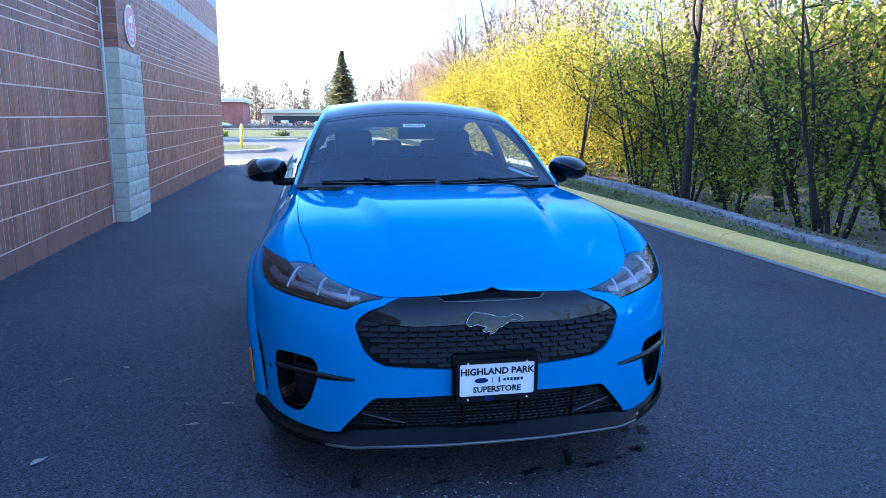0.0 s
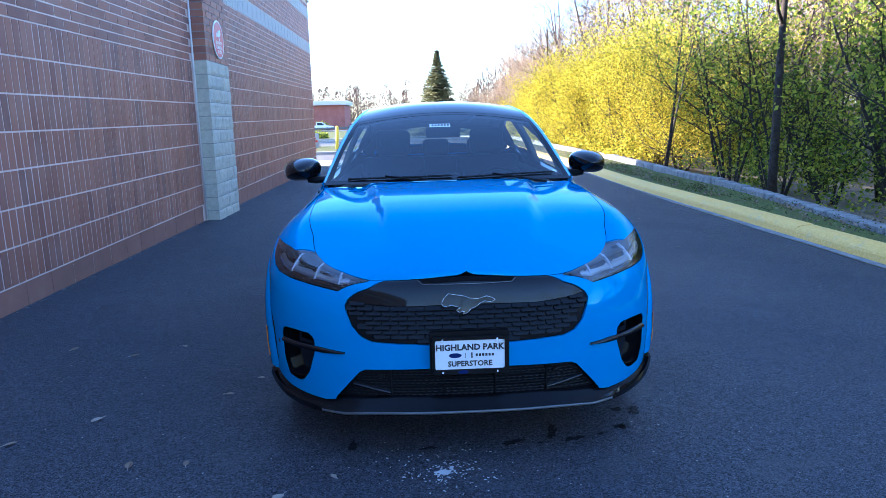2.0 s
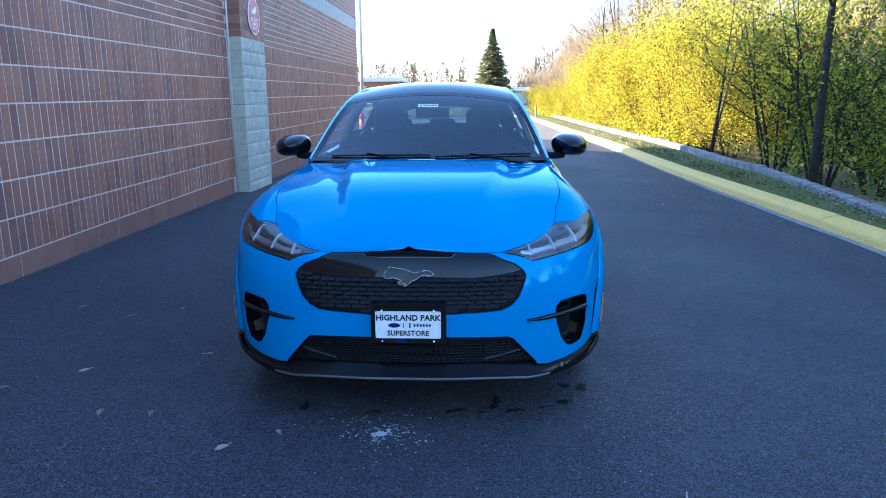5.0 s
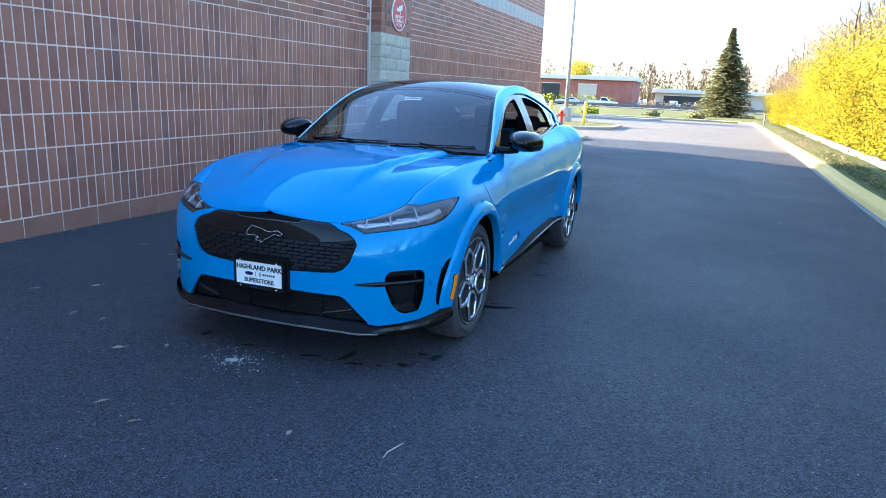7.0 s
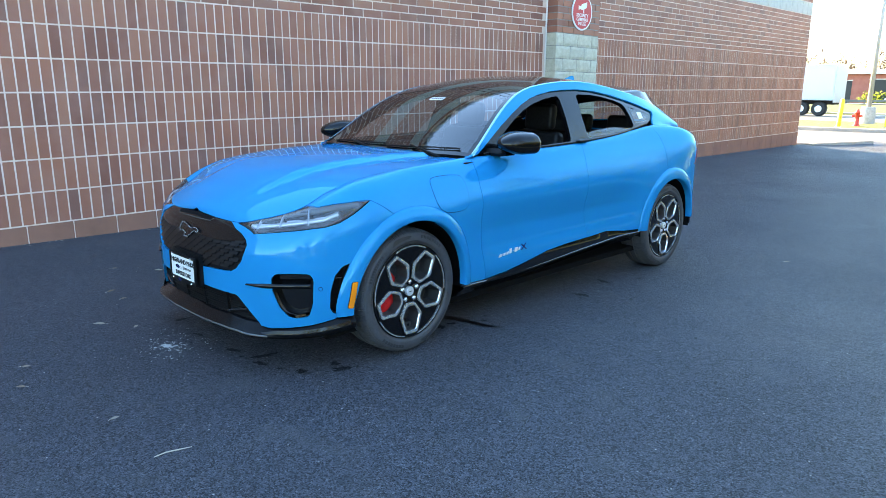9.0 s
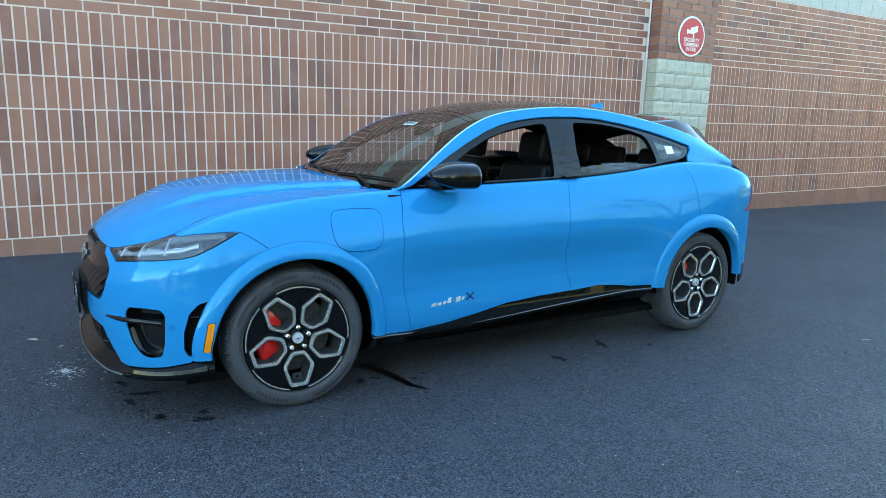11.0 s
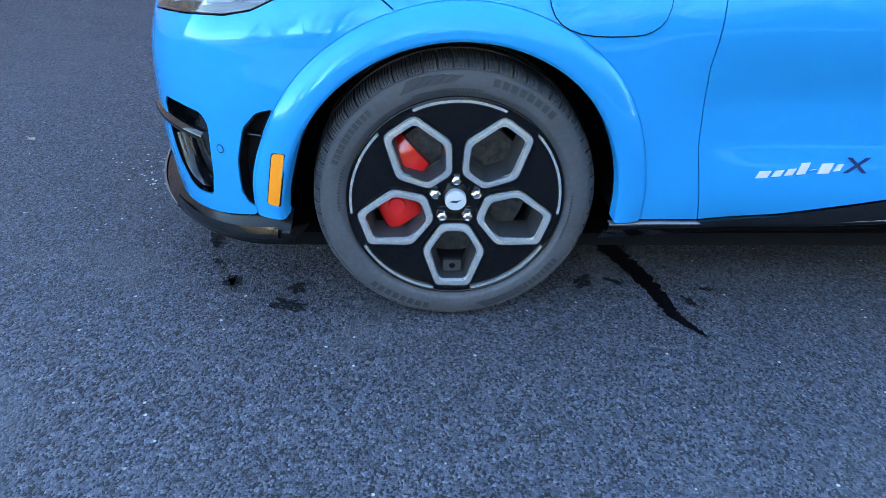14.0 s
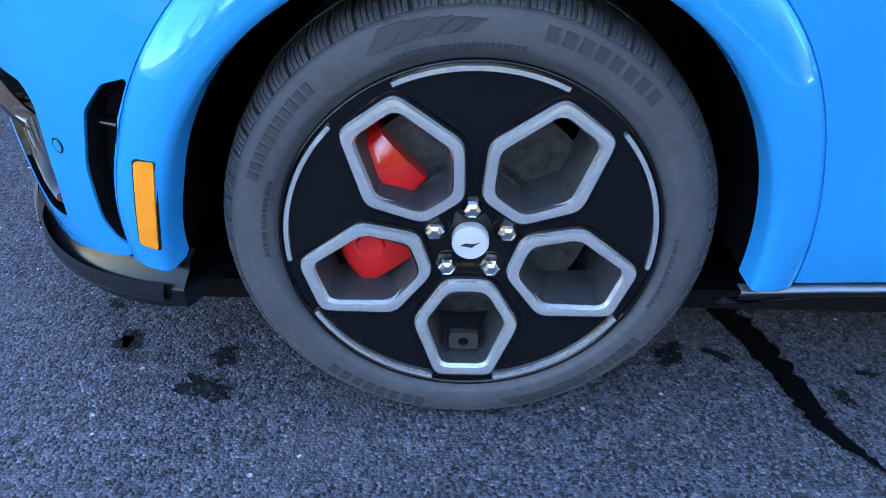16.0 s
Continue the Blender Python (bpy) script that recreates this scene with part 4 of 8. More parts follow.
# ---- the car: its surfaces ----
def curve(knots):
    """A smooth curve through (at, value) pairs that never overshoots."""
    xs_, ys_ = [float(k[0]) for k in knots], [float(k[1]) for k in knots]
    h = [b - a for a, b in zip(xs_, xs_[1:])]
    d = [(b - a) / w for a, b, w in zip(ys_, ys_[1:], h)]
    m = [d[0]] + [0.0 if a * b <= 0 else 2 * a * b / (a + b) for a, b in zip(d, d[1:])] + [d[-1]]

    def at(x):
        x = min(max(x, xs_[0]), xs_[-1])
        i = 0
        while i < len(h) - 1 and x > xs_[i + 1]:
            i += 1
        t = (x - xs_[i]) / h[i]
        return (ys_[i] * (1 + 2 * t) * (1 - t) ** 2 + m[i] * h[i] * t * (1 - t) ** 2
                + ys_[i + 1] * t * t * (3 - 2 * t) + m[i + 1] * h[i] * t * t * (t - 1))
    return at


def spline(knots):
    """A natural cubic through (at, value) pairs: no step in its bend, so that reflections run smoothly."""
    x_, y_ = np.array([float(k[0]) for k in knots]), np.array([float(k[1]) for k in knots])
    n, h = len(x_), np.diff(x_)
    A_, r_ = np.eye(n), np.zeros(n)
    for i in range(1, n - 1):
        A_[i, i - 1:i + 2] = h[i - 1], 2 * (h[i - 1] + h[i]), h[i]
        r_[i] = 6 * ((y_[i + 1] - y_[i]) / h[i] - (y_[i] - y_[i - 1]) / h[i - 1])
    m_2 = [float(v) for v in np.linalg.solve(A_, r_)]
    xs_, ys_, hs_ = [float(v) for v in x_], [float(v) for v in y_], [float(v) for v in h]

    def at(x):
        x = min(max(x, xs_[0]), xs_[-1])
        i = 0
        while i < n - 2 and x > xs_[i + 1]:
            i += 1
        a, b, w = xs_[i + 1] - x, x - xs_[i], hs_[i]
        return (m_2[i] * a ** 3 + m_2[i + 1] * b ** 3) / (6 * w) + (ys_[i] / w - m_2[i] * w / 6) * a + (ys_[i + 1] / w - m_2[i + 1] * w / 6) * b
    return at


def eased(knots, sigma=0.11, pitch=0.12):
    """A spline through the knots with its small waves ironed out."""
    base = spline(knots)
    a, b = knots[0][0], knots[-1][0]

    def on(x):
        if x < a:
            return base(a) + (base(a + 0.01) - base(a)) * 100 * (x - a)
        if x > b:
            return base(b) + (base(b) - base(b - 0.01)) * 100 * (x - b)
        return base(x)
    offs = [(k * sigma / 3, math.exp(-k * k / 18)) for k in range(-8, 9)]
    tot = sum(w for _, w in offs)
    n = int(round((b - a) / pitch))
    return spline([(a + (b - a) * i / n, sum(w * on(a + (b - a) * i / n + d) for d, w in offs) / tot) for i in range(n + 1)])


HALF_W, NOSE_Y, NOSE_C, NOSE_N = 0.94, -0.02, 0.66, 2.6
TAIL_C, TAIL_Y = 3.95, 4.735
AX_F, AX_R, AX_Z = 0.865, 3.849, 0.364


def plan_table():
    pts = []
    for k in range(241):
        a = math.pi / 2 * k / 240
        pts.append((HALF_W * math.sin(a) ** (2 / NOSE_N), NOSE_C - (NOSE_C - NOSE_Y) * max(0.0, math.cos(a)) ** (2 / NOSE_N)))
    pts += [(HALF_W, NOSE_C + (TAIL_C - NOSE_C) * k / 160) for k in range(1, 160)]
    for k in range(241):
        a = math.pi / 2 * k / 240
        pts.append((HALF_W * max(0.0, math.cos(a)) ** (2 / 3.0), TAIL_C + (TAIL_Y - TAIL_C) * math.sin(a) ** (2 / 3.0)))
    s = [0.0]
    for (a, b), (c, d) in zip(pts, pts[1:]):
        s.append(s[-1] + math.hypot(c - a, d - b))
    return np.array(s), np.array(pts)


PLAN_S, PLAN_P = plan_table()
S_END = float(PLAN_S[-1])
S_SIDE = float(PLAN_S[240])       # where the straight flank starts


def s_of_y(y):
    """Plan length at a place y of the flank or the front corner."""
    return float(np.interp(y, PLAN_P[:, 1], PLAN_S))


def plan_at(s):
    a = abs(s)
    x, y = float(np.interp(a, PLAN_S, PLAN_P[:, 0])), float(np.interp(a, PLAN_S, PLAN_P[:, 1]))
    e = 0.02
    b, c = min(a + e, S_END), max(a - e, 0.0)
    tx = float(np.interp(b, PLAN_S, PLAN_P[:, 0]) - np.interp(c, PLAN_S, PLAN_P[:, 0]))
    ty = float(np.interp(b, PLAN_S, PLAN_P[:, 1]) - np.interp(c, PLAN_S, PLAN_P[:, 1]))
    if a < e:
        tx, ty = 1.0, ty * a / e
    ln = math.hypot(tx, ty)
    nx_, ny_ = ty / ln, -tx / ln
    return (x, y, nx_, ny_) if s >= 0 else (-x, y, -nx_, ny_)


crown_in = curve(((0, 0.05), (0.4, 0.055), (0.6, 0.08), (0.8, 0.135), (1.05, 0.195), (1.36, 0.20), (1.7, 0.195), (2.08, 0.20), (2.3, 0.165),
                  (2.8, 0.155), (3.4, 0.155), (4.1, 0.19), (4.45, 0.20), (4.8, 0.165), (5.15, 0.11), (5.9, 0.08)))
crown_top = curve(((0, 0.806), (0.4, 0.789), (0.6, 0.822), (0.8, 0.868), (1.05, 0.95), (1.36, 1.017), (1.7, 1.053), (2.08, 1.073), (2.25, 1.080),
                   (2.75, 1.100), (3.42, 1.124), (4.15, 1.184), (4.5, 1.215), (4.85, 1.195), (5.1, 1.155), (5.4, 1.13), (5.9, 1.12)))
crown_low = curve(((0, 0.62), (0.5, 0.62), (0.9, 0.70), (1.4, 0.78), (4.2, 0.80), (4.75, 0.93), (5.1, 0.98), (6, 0.98)))
door_tuck = curve(((0.15, 0.085), (0.27, 0.052), (0.35, 0.030), (0.40, 0.026), (0.46, 0.030), (0.54, 0.041), (0.62, 0.041), (0.70, 0.026), (0.78, 0.009), (0.85, 0.002), (0.90, 0.003), (0.96, 0.005), (1.02, 0.004), (1.09, 0.001)))
nose_tuck = curve(((0.15, 0.035), (0.30, 0.012), (0.45, 0.0), (0.56, 0.0), (0.62, 0.003), (0.72, 0.013), (0.80, 0.018)))


def door_weight(y):
    return smooth01(1.22, 1.62, y) * (1 - smooth01(3.05, 3.5, y))


def wall_z(s, v):
    """Height at plan length s for the unrolled height v."""
    lo, top = crown_low(abs(s)), crown_top(abs(s))
    if v <= lo:
        return v
    return lo + (top - lo) * math.sin(min(1.0, (v - lo) / 0.30) * math.pi / 2)


def wall_v(s, z):
    lo, top = crown_low(abs(s)), crown_top(abs(s))
    if z <= lo:
        return z
    return lo + 0.30 * math.asin(min(1.0, (z - lo) / (top - lo))) * 2 / math.pi


def wall_pt(s, v, off=0.0):
    """The body side at plan length s and unrolled height v, moved out by off."""
    a = abs(s)
    lo = crown_low(a)
    x, y, nx_, ny_ = plan_at(s)
    z = wall_z(s, v)
    w = door_weight(y) if a > S_SIDE - 0.3 and a < 5.0 else 0.0
    o = -w * door_tuck(z)
    o -= (1 - smooth01(1.0, 1.5, a)) * nose_tuck(z)
    o += 0.012 * smooth01(1.0, 1.3, a) * (1 - smooth01(1.7, 2.1, a)) * (1 - smooth01(0.75, 0.95, z))
    o += 0.010 * smooth01(3.7, 4.2, a) * (1 - smooth01(4.7, 5.0, a)) * (1 - smooth01(0.75, 0.95, z))
    o -= 0.05 * smooth01(5.0, 5.8, a) * smooth01(0.6, 1.1, z)
    if v > lo:
        u = min(1.0, (v - lo) / 0.30) * math.pi / 2
        flat_ = 0.55 * smooth01(1.25, 1.75, a) * (1 - smooth01(4.6, 5.1, a))
        o -= crown_in(a) * ((1 - flat_) * (1 - math.cos(u)) + flat_ * math.sin(u) ** 1.7)
    o += off
    return Vector((x + nx_ * o, y + ny_ * o, z))


def edge_pt(s):
    return wall_pt(s, crown_low(abs(s)) + 0.30)


# hood: a field over the plan, bounded by the body's top edge
EDGE = [edge_pt(0.02 * k) for k in range(0, 116)]
EDGE_X, EDGE_Y, EDGE_Z = [p.x for p in EDGE], [p.y for p in EDGE], [p.z for p in EDGE]
hood_mid = curve(((0.0, 0.800), (0.03, 0.806), (0.06, 0.838), (0.12, 0.880), (0.25, 0.945), (0.45, 1.010), (0.7, 1.052), (1.0, 1.076), (1.3, 1.084), (1.5, 1.082)))


def edge_x_at(y):
    return float(np.interp(y, EDGE_Y, EDGE_X))


def edge_z_at(y):
    return float(np.interp(y, EDGE_Y, EDGE_Z))


def hood_pt(x, u, off=0.0):
    """Hood at x and u, where y goes with u squared, so that the nose is finely cut."""
    y = EDGE_Y[0] + u * u
    ex, ez, mid = max(edge_x_at(y), 0.02), edge_z_at(y), hood_mid(y)
    q = min(1.0, abs(x) / ex)
    ridge = 0.30 + 0.20 * min(1.0, y / 1.4)
    dome = 0.020 * smooth01(0.12, 0.55, y) * (1 - smooth01(ridge - 0.030, ridge + 0.030, abs(x)))
    dip = -0.006 * smooth01(0.2, 0.6, y) * math.exp(-((abs(x) - ridge - 0.06) / 0.07) ** 2)
    return Vector((x, y, mid + (ez - mid) * q ** 2.3 + (dome + dip) * (1 - q ** 6) + off))


# cabin
belt_x = eased(((1.40, 0.765), (1.55, 0.775), (2.1, 0.785), (2.72, 0.785), (3.45, 0.745), (3.9, 0.70), (4.3, 0.66), (4.7, 0.62)))
belt_z = eased(((1.40, 1.070), (1.55, 1.081), (2.05, 1.100), (2.72, 1.124), (3.45, 1.184), (3.85, 1.232), (4.2, 1.20), (4.7, 1.12)))
rail_side = eased(((1.40, 0.80), (1.50, 0.785), (1.83, 0.69), (2.13, 0.615), (2.40, 0.575), (2.77, 0.550), (3.12, 0.545), (3.63, 0.545), (4.08, 0.56), (4.54, 0.60)))
rail_line = eased(((1.40, 1.035), (1.50, 1.085), (1.83, 1.320), (2.13, 1.476), (2.40, 1.528), (2.77, 1.561), (3.12, 1.552), (3.63, 1.486), (4.08, 1.390), (4.54, 1.200)))
roof_line = eased(((1.36, 1.066), (1.60, 1.214), (1.90, 1.386), (2.20, 1.530), (2.5, 1.590), (2.8, 1.609), (3.1, 1.606), (3.6, 1.570), (4.1, 1.488), (4.42, 1.420)))


def ironed(line, a, b, order):
    """The line as one plain polynomial up to b, so that the windscreen bends evenly."""
    ys = np.linspace(a, b, 60)
    k = [float(c) for c in np.polyfit(ys - 1.9, [line(y) for y in ys], order)]

    def at(y):
        w = smooth01(b - 0.22, b, y)
        if w >= 1:
            return line(y)
        p = 0.0
        for c in k:
            p = p * (y - 1.9) + c
        return p * (1 - w) + line(y) * w
    return at


rail_x, rail_z, roof_mid = ironed(rail_side, 1.40, 2.5, 3), ironed(rail_line, 1.40, 2.5, 4), ironed(roof_line, 1.36, 2.6, 3)


def cabin_pt(y, z, off=0.0):
    """Cabin side between belt and roof rail."""
    zb, zr = belt_z(y), max(rail_z(y), belt_z(y) + 0.01)
    t = (z - zb) / (zr - zb)
    tt = min(1.25, max(-0.3, t))
    x = belt_x(y) + (rail_x(y) - belt_x(y)) * tt + 0.022 * math.sin(max(0.0, min(1.0, tt)) * math.pi) * smooth01(1.5, 2.1, y)
    return Vector((x + off * 0.93, y, z + off * 0.35))


def roof_pt(x, y, off=0.0):
    q = min(1.15, abs(x) / rail_x(y))
    return Vector((x, y - off * 0.25, roof_mid(y) + (rail_z(y) - roof_mid(y)) * q ** 2.2 + off))

# ---- the car: materials ----
m_blue = Mat("blue_car_paint", rough=0.5)
m_blue.set("Specular IOR Level", 0.0)
m_blue.set("Base Color", m_blue.mix(m_blue.ramp(m_blue.noise(1.5, 2), [(0.3, g(0)), (0.8, g(0.12))]), (0.006, 0.214, 0.505), (0.006, 0.228, 0.52)))
# a blue-tinted clear coat over the pigment
coat = m_blue.tree.nodes.new("ShaderNodeBsdfGlossy")
coat_f = m_blue.node("ShaderNodeFresnel", 0, (), IOR=1.62)
m_blue.tree.links.new(m_blue.ramp(coat_f, [(0.06, (0.30, 0.76, 1.0)), (0.45, (0.58, 0.90, 1.0))]), coat.inputs["Color"])
coat.inputs["Roughness"].default_value = 0.008
coat_mix = m_blue.tree.nodes.new("ShaderNodeMixShader")
m_blue.tree.links.new(m_blue.math("MINIMUM", coat_f, 0.65), coat_mix.inputs[0])
m_blue.tree.links.new(m_blue.bsdf.outputs[0], coat_mix.inputs[1])
m_blue.tree.links.new(coat.outputs[0], coat_mix.inputs[2])
m_blue.tree.links.new(coat_mix.outputs[0], m_blue.tree.nodes["Material Output"].inputs[0])
m_gloss = Mat("gloss_black_trim", (0.004, 0.004, 0.005), 0.05)
m_gloss.set("Specular IOR Level", 0.36)
m_rocker = Mat("gloss_black_rocker", (0.004, 0.004, 0.005), 0.03)
m_rocker.set("Specular IOR Level", 0.7)
m_splitter = Mat("black_splitter_plastic", (0.005, 0.005, 0.006), 0.2)
m_splitter.set("Specular IOR Level", 0.14)
m_satin = Mat("satin_black_plastic", (0.006, 0.006, 0.007), 0.5)
m_satin.set("Specular IOR Level", 0.15)
m_satin.bump(m_satin.noise(400, 2), 0.2, 0.001)
m_louvre = Mat("black_louvre", (0.007, 0.007, 0.008), 0.36)
m_louvre.set("Specular IOR Level", 0.2)
m_mesh = Mat("black_mesh", (0.007, 0.007, 0.008), 0.55)
m_mesh.set("Specular IOR Level", 0.2)
m_blade = Mat("glossy_black_edge", (0.006, 0.006, 0.007), 0.06)
m_blade.set("Specular IOR Level", 0.3)
m_spoiler = Mat("gloss_black_spoiler", (0.02, 0.021, 0.024), 0.08)
m_spoiler.set("Specular IOR Level", 0.4)
m_under = Mat("underbody_black", (0.004, 0.004, 0.005), 0.85)
m_under.set("Specular IOR Level", 0.1)
m_rubber = Mat("tyre_rubber", rough=0.62)
rb = m_rubber.noise(18, 4)
m_rubber.set("Base Color", m_rubber.mix(m_rubber.ramp(m_rubber.noise(90, 3), [(0.45, g(0)), (0.8, g(0.5))]),
             m_rubber.ramp(rb, [(0.3, (0.042, 0.044, 0.052)), (0.7, (0.058, 0.060, 0.071))]), (0.082, 0.084, 0.096)))
m_rubber.set("Specular IOR Level", 0.45)
m_rubber.bump(rb, 0.2, 0.003)
m_alloy = Mat("machined_alloy", (0.74, 0.745, 0.75), 0.26, 0.8)
m_script = Mat("bright_script", (0.70, 0.71, 0.73), 0.3, 0.4)
m_glint = Mat("bright_glint", (0.17, 0.175, 0.19), 0.25, 0.7)
m_alloy.bump(m_alloy.noise(300, 2), 0.05, 0.001)
m_chrome = Mat("chrome", (0.75, 0.75, 0.76), 0.12, 1.0)
m_disc = Mat("brake_disc_steel", (0.30, 0.30, 0.30), 0.45, 0.8)
m_disc.set("Base Color", m_disc.ramp(m_disc.noise(60, 3), [(0.3, (0.05, 0.05, 0.052)), (0.7, (0.11, 0.11, 0.114))]))
m_caliper = Mat("red_caliper_enamel", (0.72, 0.014, 0.012), 0.22)
m_caliper.set("Coat Weight", 1.0)
m_barrel = Mat("dusty_dark_alloy", rough=0.6)
m_barrel.set("Base Color", m_barrel.mix(m_barrel.ramp(m_barrel.noise(380, 3), [(0.5, g(0)), (0.66, g(1))]), (0.020, 0.020, 0.022), (0.060, 0.061, 0.065)))
m_amber = Mat("amber_reflector", (0.85, 0.25, 0.01), 0.25)
m_amber.bump(m_amber.node("ShaderNodeTexVoronoi", 0, (), Vector=m_amber.place(), Scale=260), 0.5, 0.002)
m_seat = Mat("black_seat_leather", rough=0.5)
m_seat.set("Base Color", m_seat.ramp(m_seat.noise(50, 3), [(0.3, (0.005, 0.005, 0.006)), (0.7, (0.012, 0.012, 0.013))]))
m_seat.set("Specular IOR Level", 0.2)
m_cabin = Mat("dark_cabin_plastic", (0.007, 0.007, 0.008), 0.65)
m_cabin.set("Specular IOR Level", 0.2)
m_sticker = Mat("white_sticker", (0.85, 0.85, 0.85), 0.6)
m_print = Mat("black_print", (0.015, 0.015, 0.018), 0.5)
m_plate = Mat("white_plate", (0.78, 0.80, 0.82), 0.35)
m_badge_blue = Mat("dark_blue_badge", (0.01, 0.02, 0.10), 0.25)
m_led = Mat("lamp_reflector", (0.58, 0.60, 0.63), 0.2, 0.7)
m_bezel = Mat("lamp_bezel", (0.10, 0.104, 0.11), 0.2, 0.4)
m_lamp_dark = Mat("lamp_dark_housing", (0.012, 0.012, 0.014), 0.3)
m_tail = Mat("red_tail_lens", (0.25, 0.008, 0.010), 0.06)
m_tail.set("Coat Weight", 1.0)


def glass_mat(name, tint, gloss=0.0):
    """Thin glass: tinted see-through with a Fresnel reflection over it."""
    m = Mat(name)
    t = m.tree
    tr, gl = t.nodes.new("ShaderNodeBsdfTransparent"), t.nodes.new("ShaderNodeBsdfGlossy")
    tr.inputs[0].default_value = (*tint, 1)
    gl.inputs["Roughness"].default_value = 0.0
    fr = t.nodes.new("ShaderNodeFresnel")
    fr.inputs[0].default_value = 1.52
    ad = m.math("ADD", fr.outputs[0], gloss)
    mix = t.nodes.new("ShaderNodeMixShader")
    t.links.new(ad, mix.inputs[0])
    t.links.new(tr.outputs[0], mix.inputs[1])
    t.links.new(gl.outputs[0], mix.inputs[2])
    t.links.new(mix.outputs[0], t.nodes["Material Output"].inputs[0])
    return m


m_windscreen = glass_mat("windscreen_glass", (0.34, 0.43, 0.48), 0.05)
m_window = glass_mat("window_glass", (0.55, 0.62, 0.62), 0.03)
m_lens = glass_mat("headlight_lens", (0.94, 0.95, 0.96), 0.065)


# ---- the car: panel maker ----
from mathutils import geometry


def inside(poly, x, y):
    hit = False
    j = len(poly) - 1
    for i in range(len(poly)):
        (xi, yi), (xj, yj) = poly[i], poly[j]
        if (yi > y) != (yj > y) and x < (xj - xi) * (y - yi) / (yj - yi) + xi:
            hit = not hit
        j = i
    return hit


def dense(poly, step):
    out = []
    for (a, b), (c, d) in zip(poly, poly[1:] + poly[:1]):
        n = max(1, int(math.ceil(math.hypot(c - a, d - b) / step)))
        out += [(a + (c - a) * k / n, b + (d - b) * k / n) for k in range(n)]
    return out


def rounded(poly, r=0.012, n=3):
    """A polygon with its corners cut round."""
    out = []
    m = len(poly)
    for i in range(m):
        p, a, b = Vector((*poly[i], 0)), Vector((*poly[i - 1], 0)), Vector((*poly[(i + 1) % m], 0))
        da, db = a - p, b - p
        k = min(r, da.length * 0.45, db.length * 0.45)
        pa, pb = p + da.normalized() * k, p + db.normalized() * k
        for j in range(n + 1):
            t = j / n
            q = pa * (1 - t) ** 2 + p * 2 * t * (1 - t) + pb * t * t
            out.append((q.x, q.y))
    return out


def shrunk(poly, d):
    """A polygon drawn in by d."""
    area = sum(a[0] * b[1] - b[0] * a[1] for a, b in zip(poly, poly[1:] + poly[:1]))
    sg = 1 if area > 0 else -1
    out = []
    m = len(poly)
    for i in range(m):
        (ax, ay), (bx, by), (cx, cy) = poly[i - 1], poly[i], poly[(i + 1) % m]
        tx, ty = cx - ax, cy - ay
        ln = math.hypot(tx, ty) or 1.0
        out.append((bx - sg * ty / ln * d, by + sg * tx / ln * d))
    return out


def smooth_poly(poly, n=4, closed=True):
    """Rounds a loop of points into a curve through them."""
    out, m = [], len(poly)
    for i in range(m):
        p0, p1, p2, p3 = poly[i - 1], poly[i], poly[(i + 1) % m], poly[(i + 2) % m]
        for k in range(n):
            t = k / n
            out.append(tuple(0.5 * (2 * b + (c - a) * t + (2 * a - 5 * b + 4 * c - d) * t * t + (3 * b - a - 3 * c + d) * t ** 3)
                             for a, b, c, d in zip(p0, p1, p2, p3)))
    return out


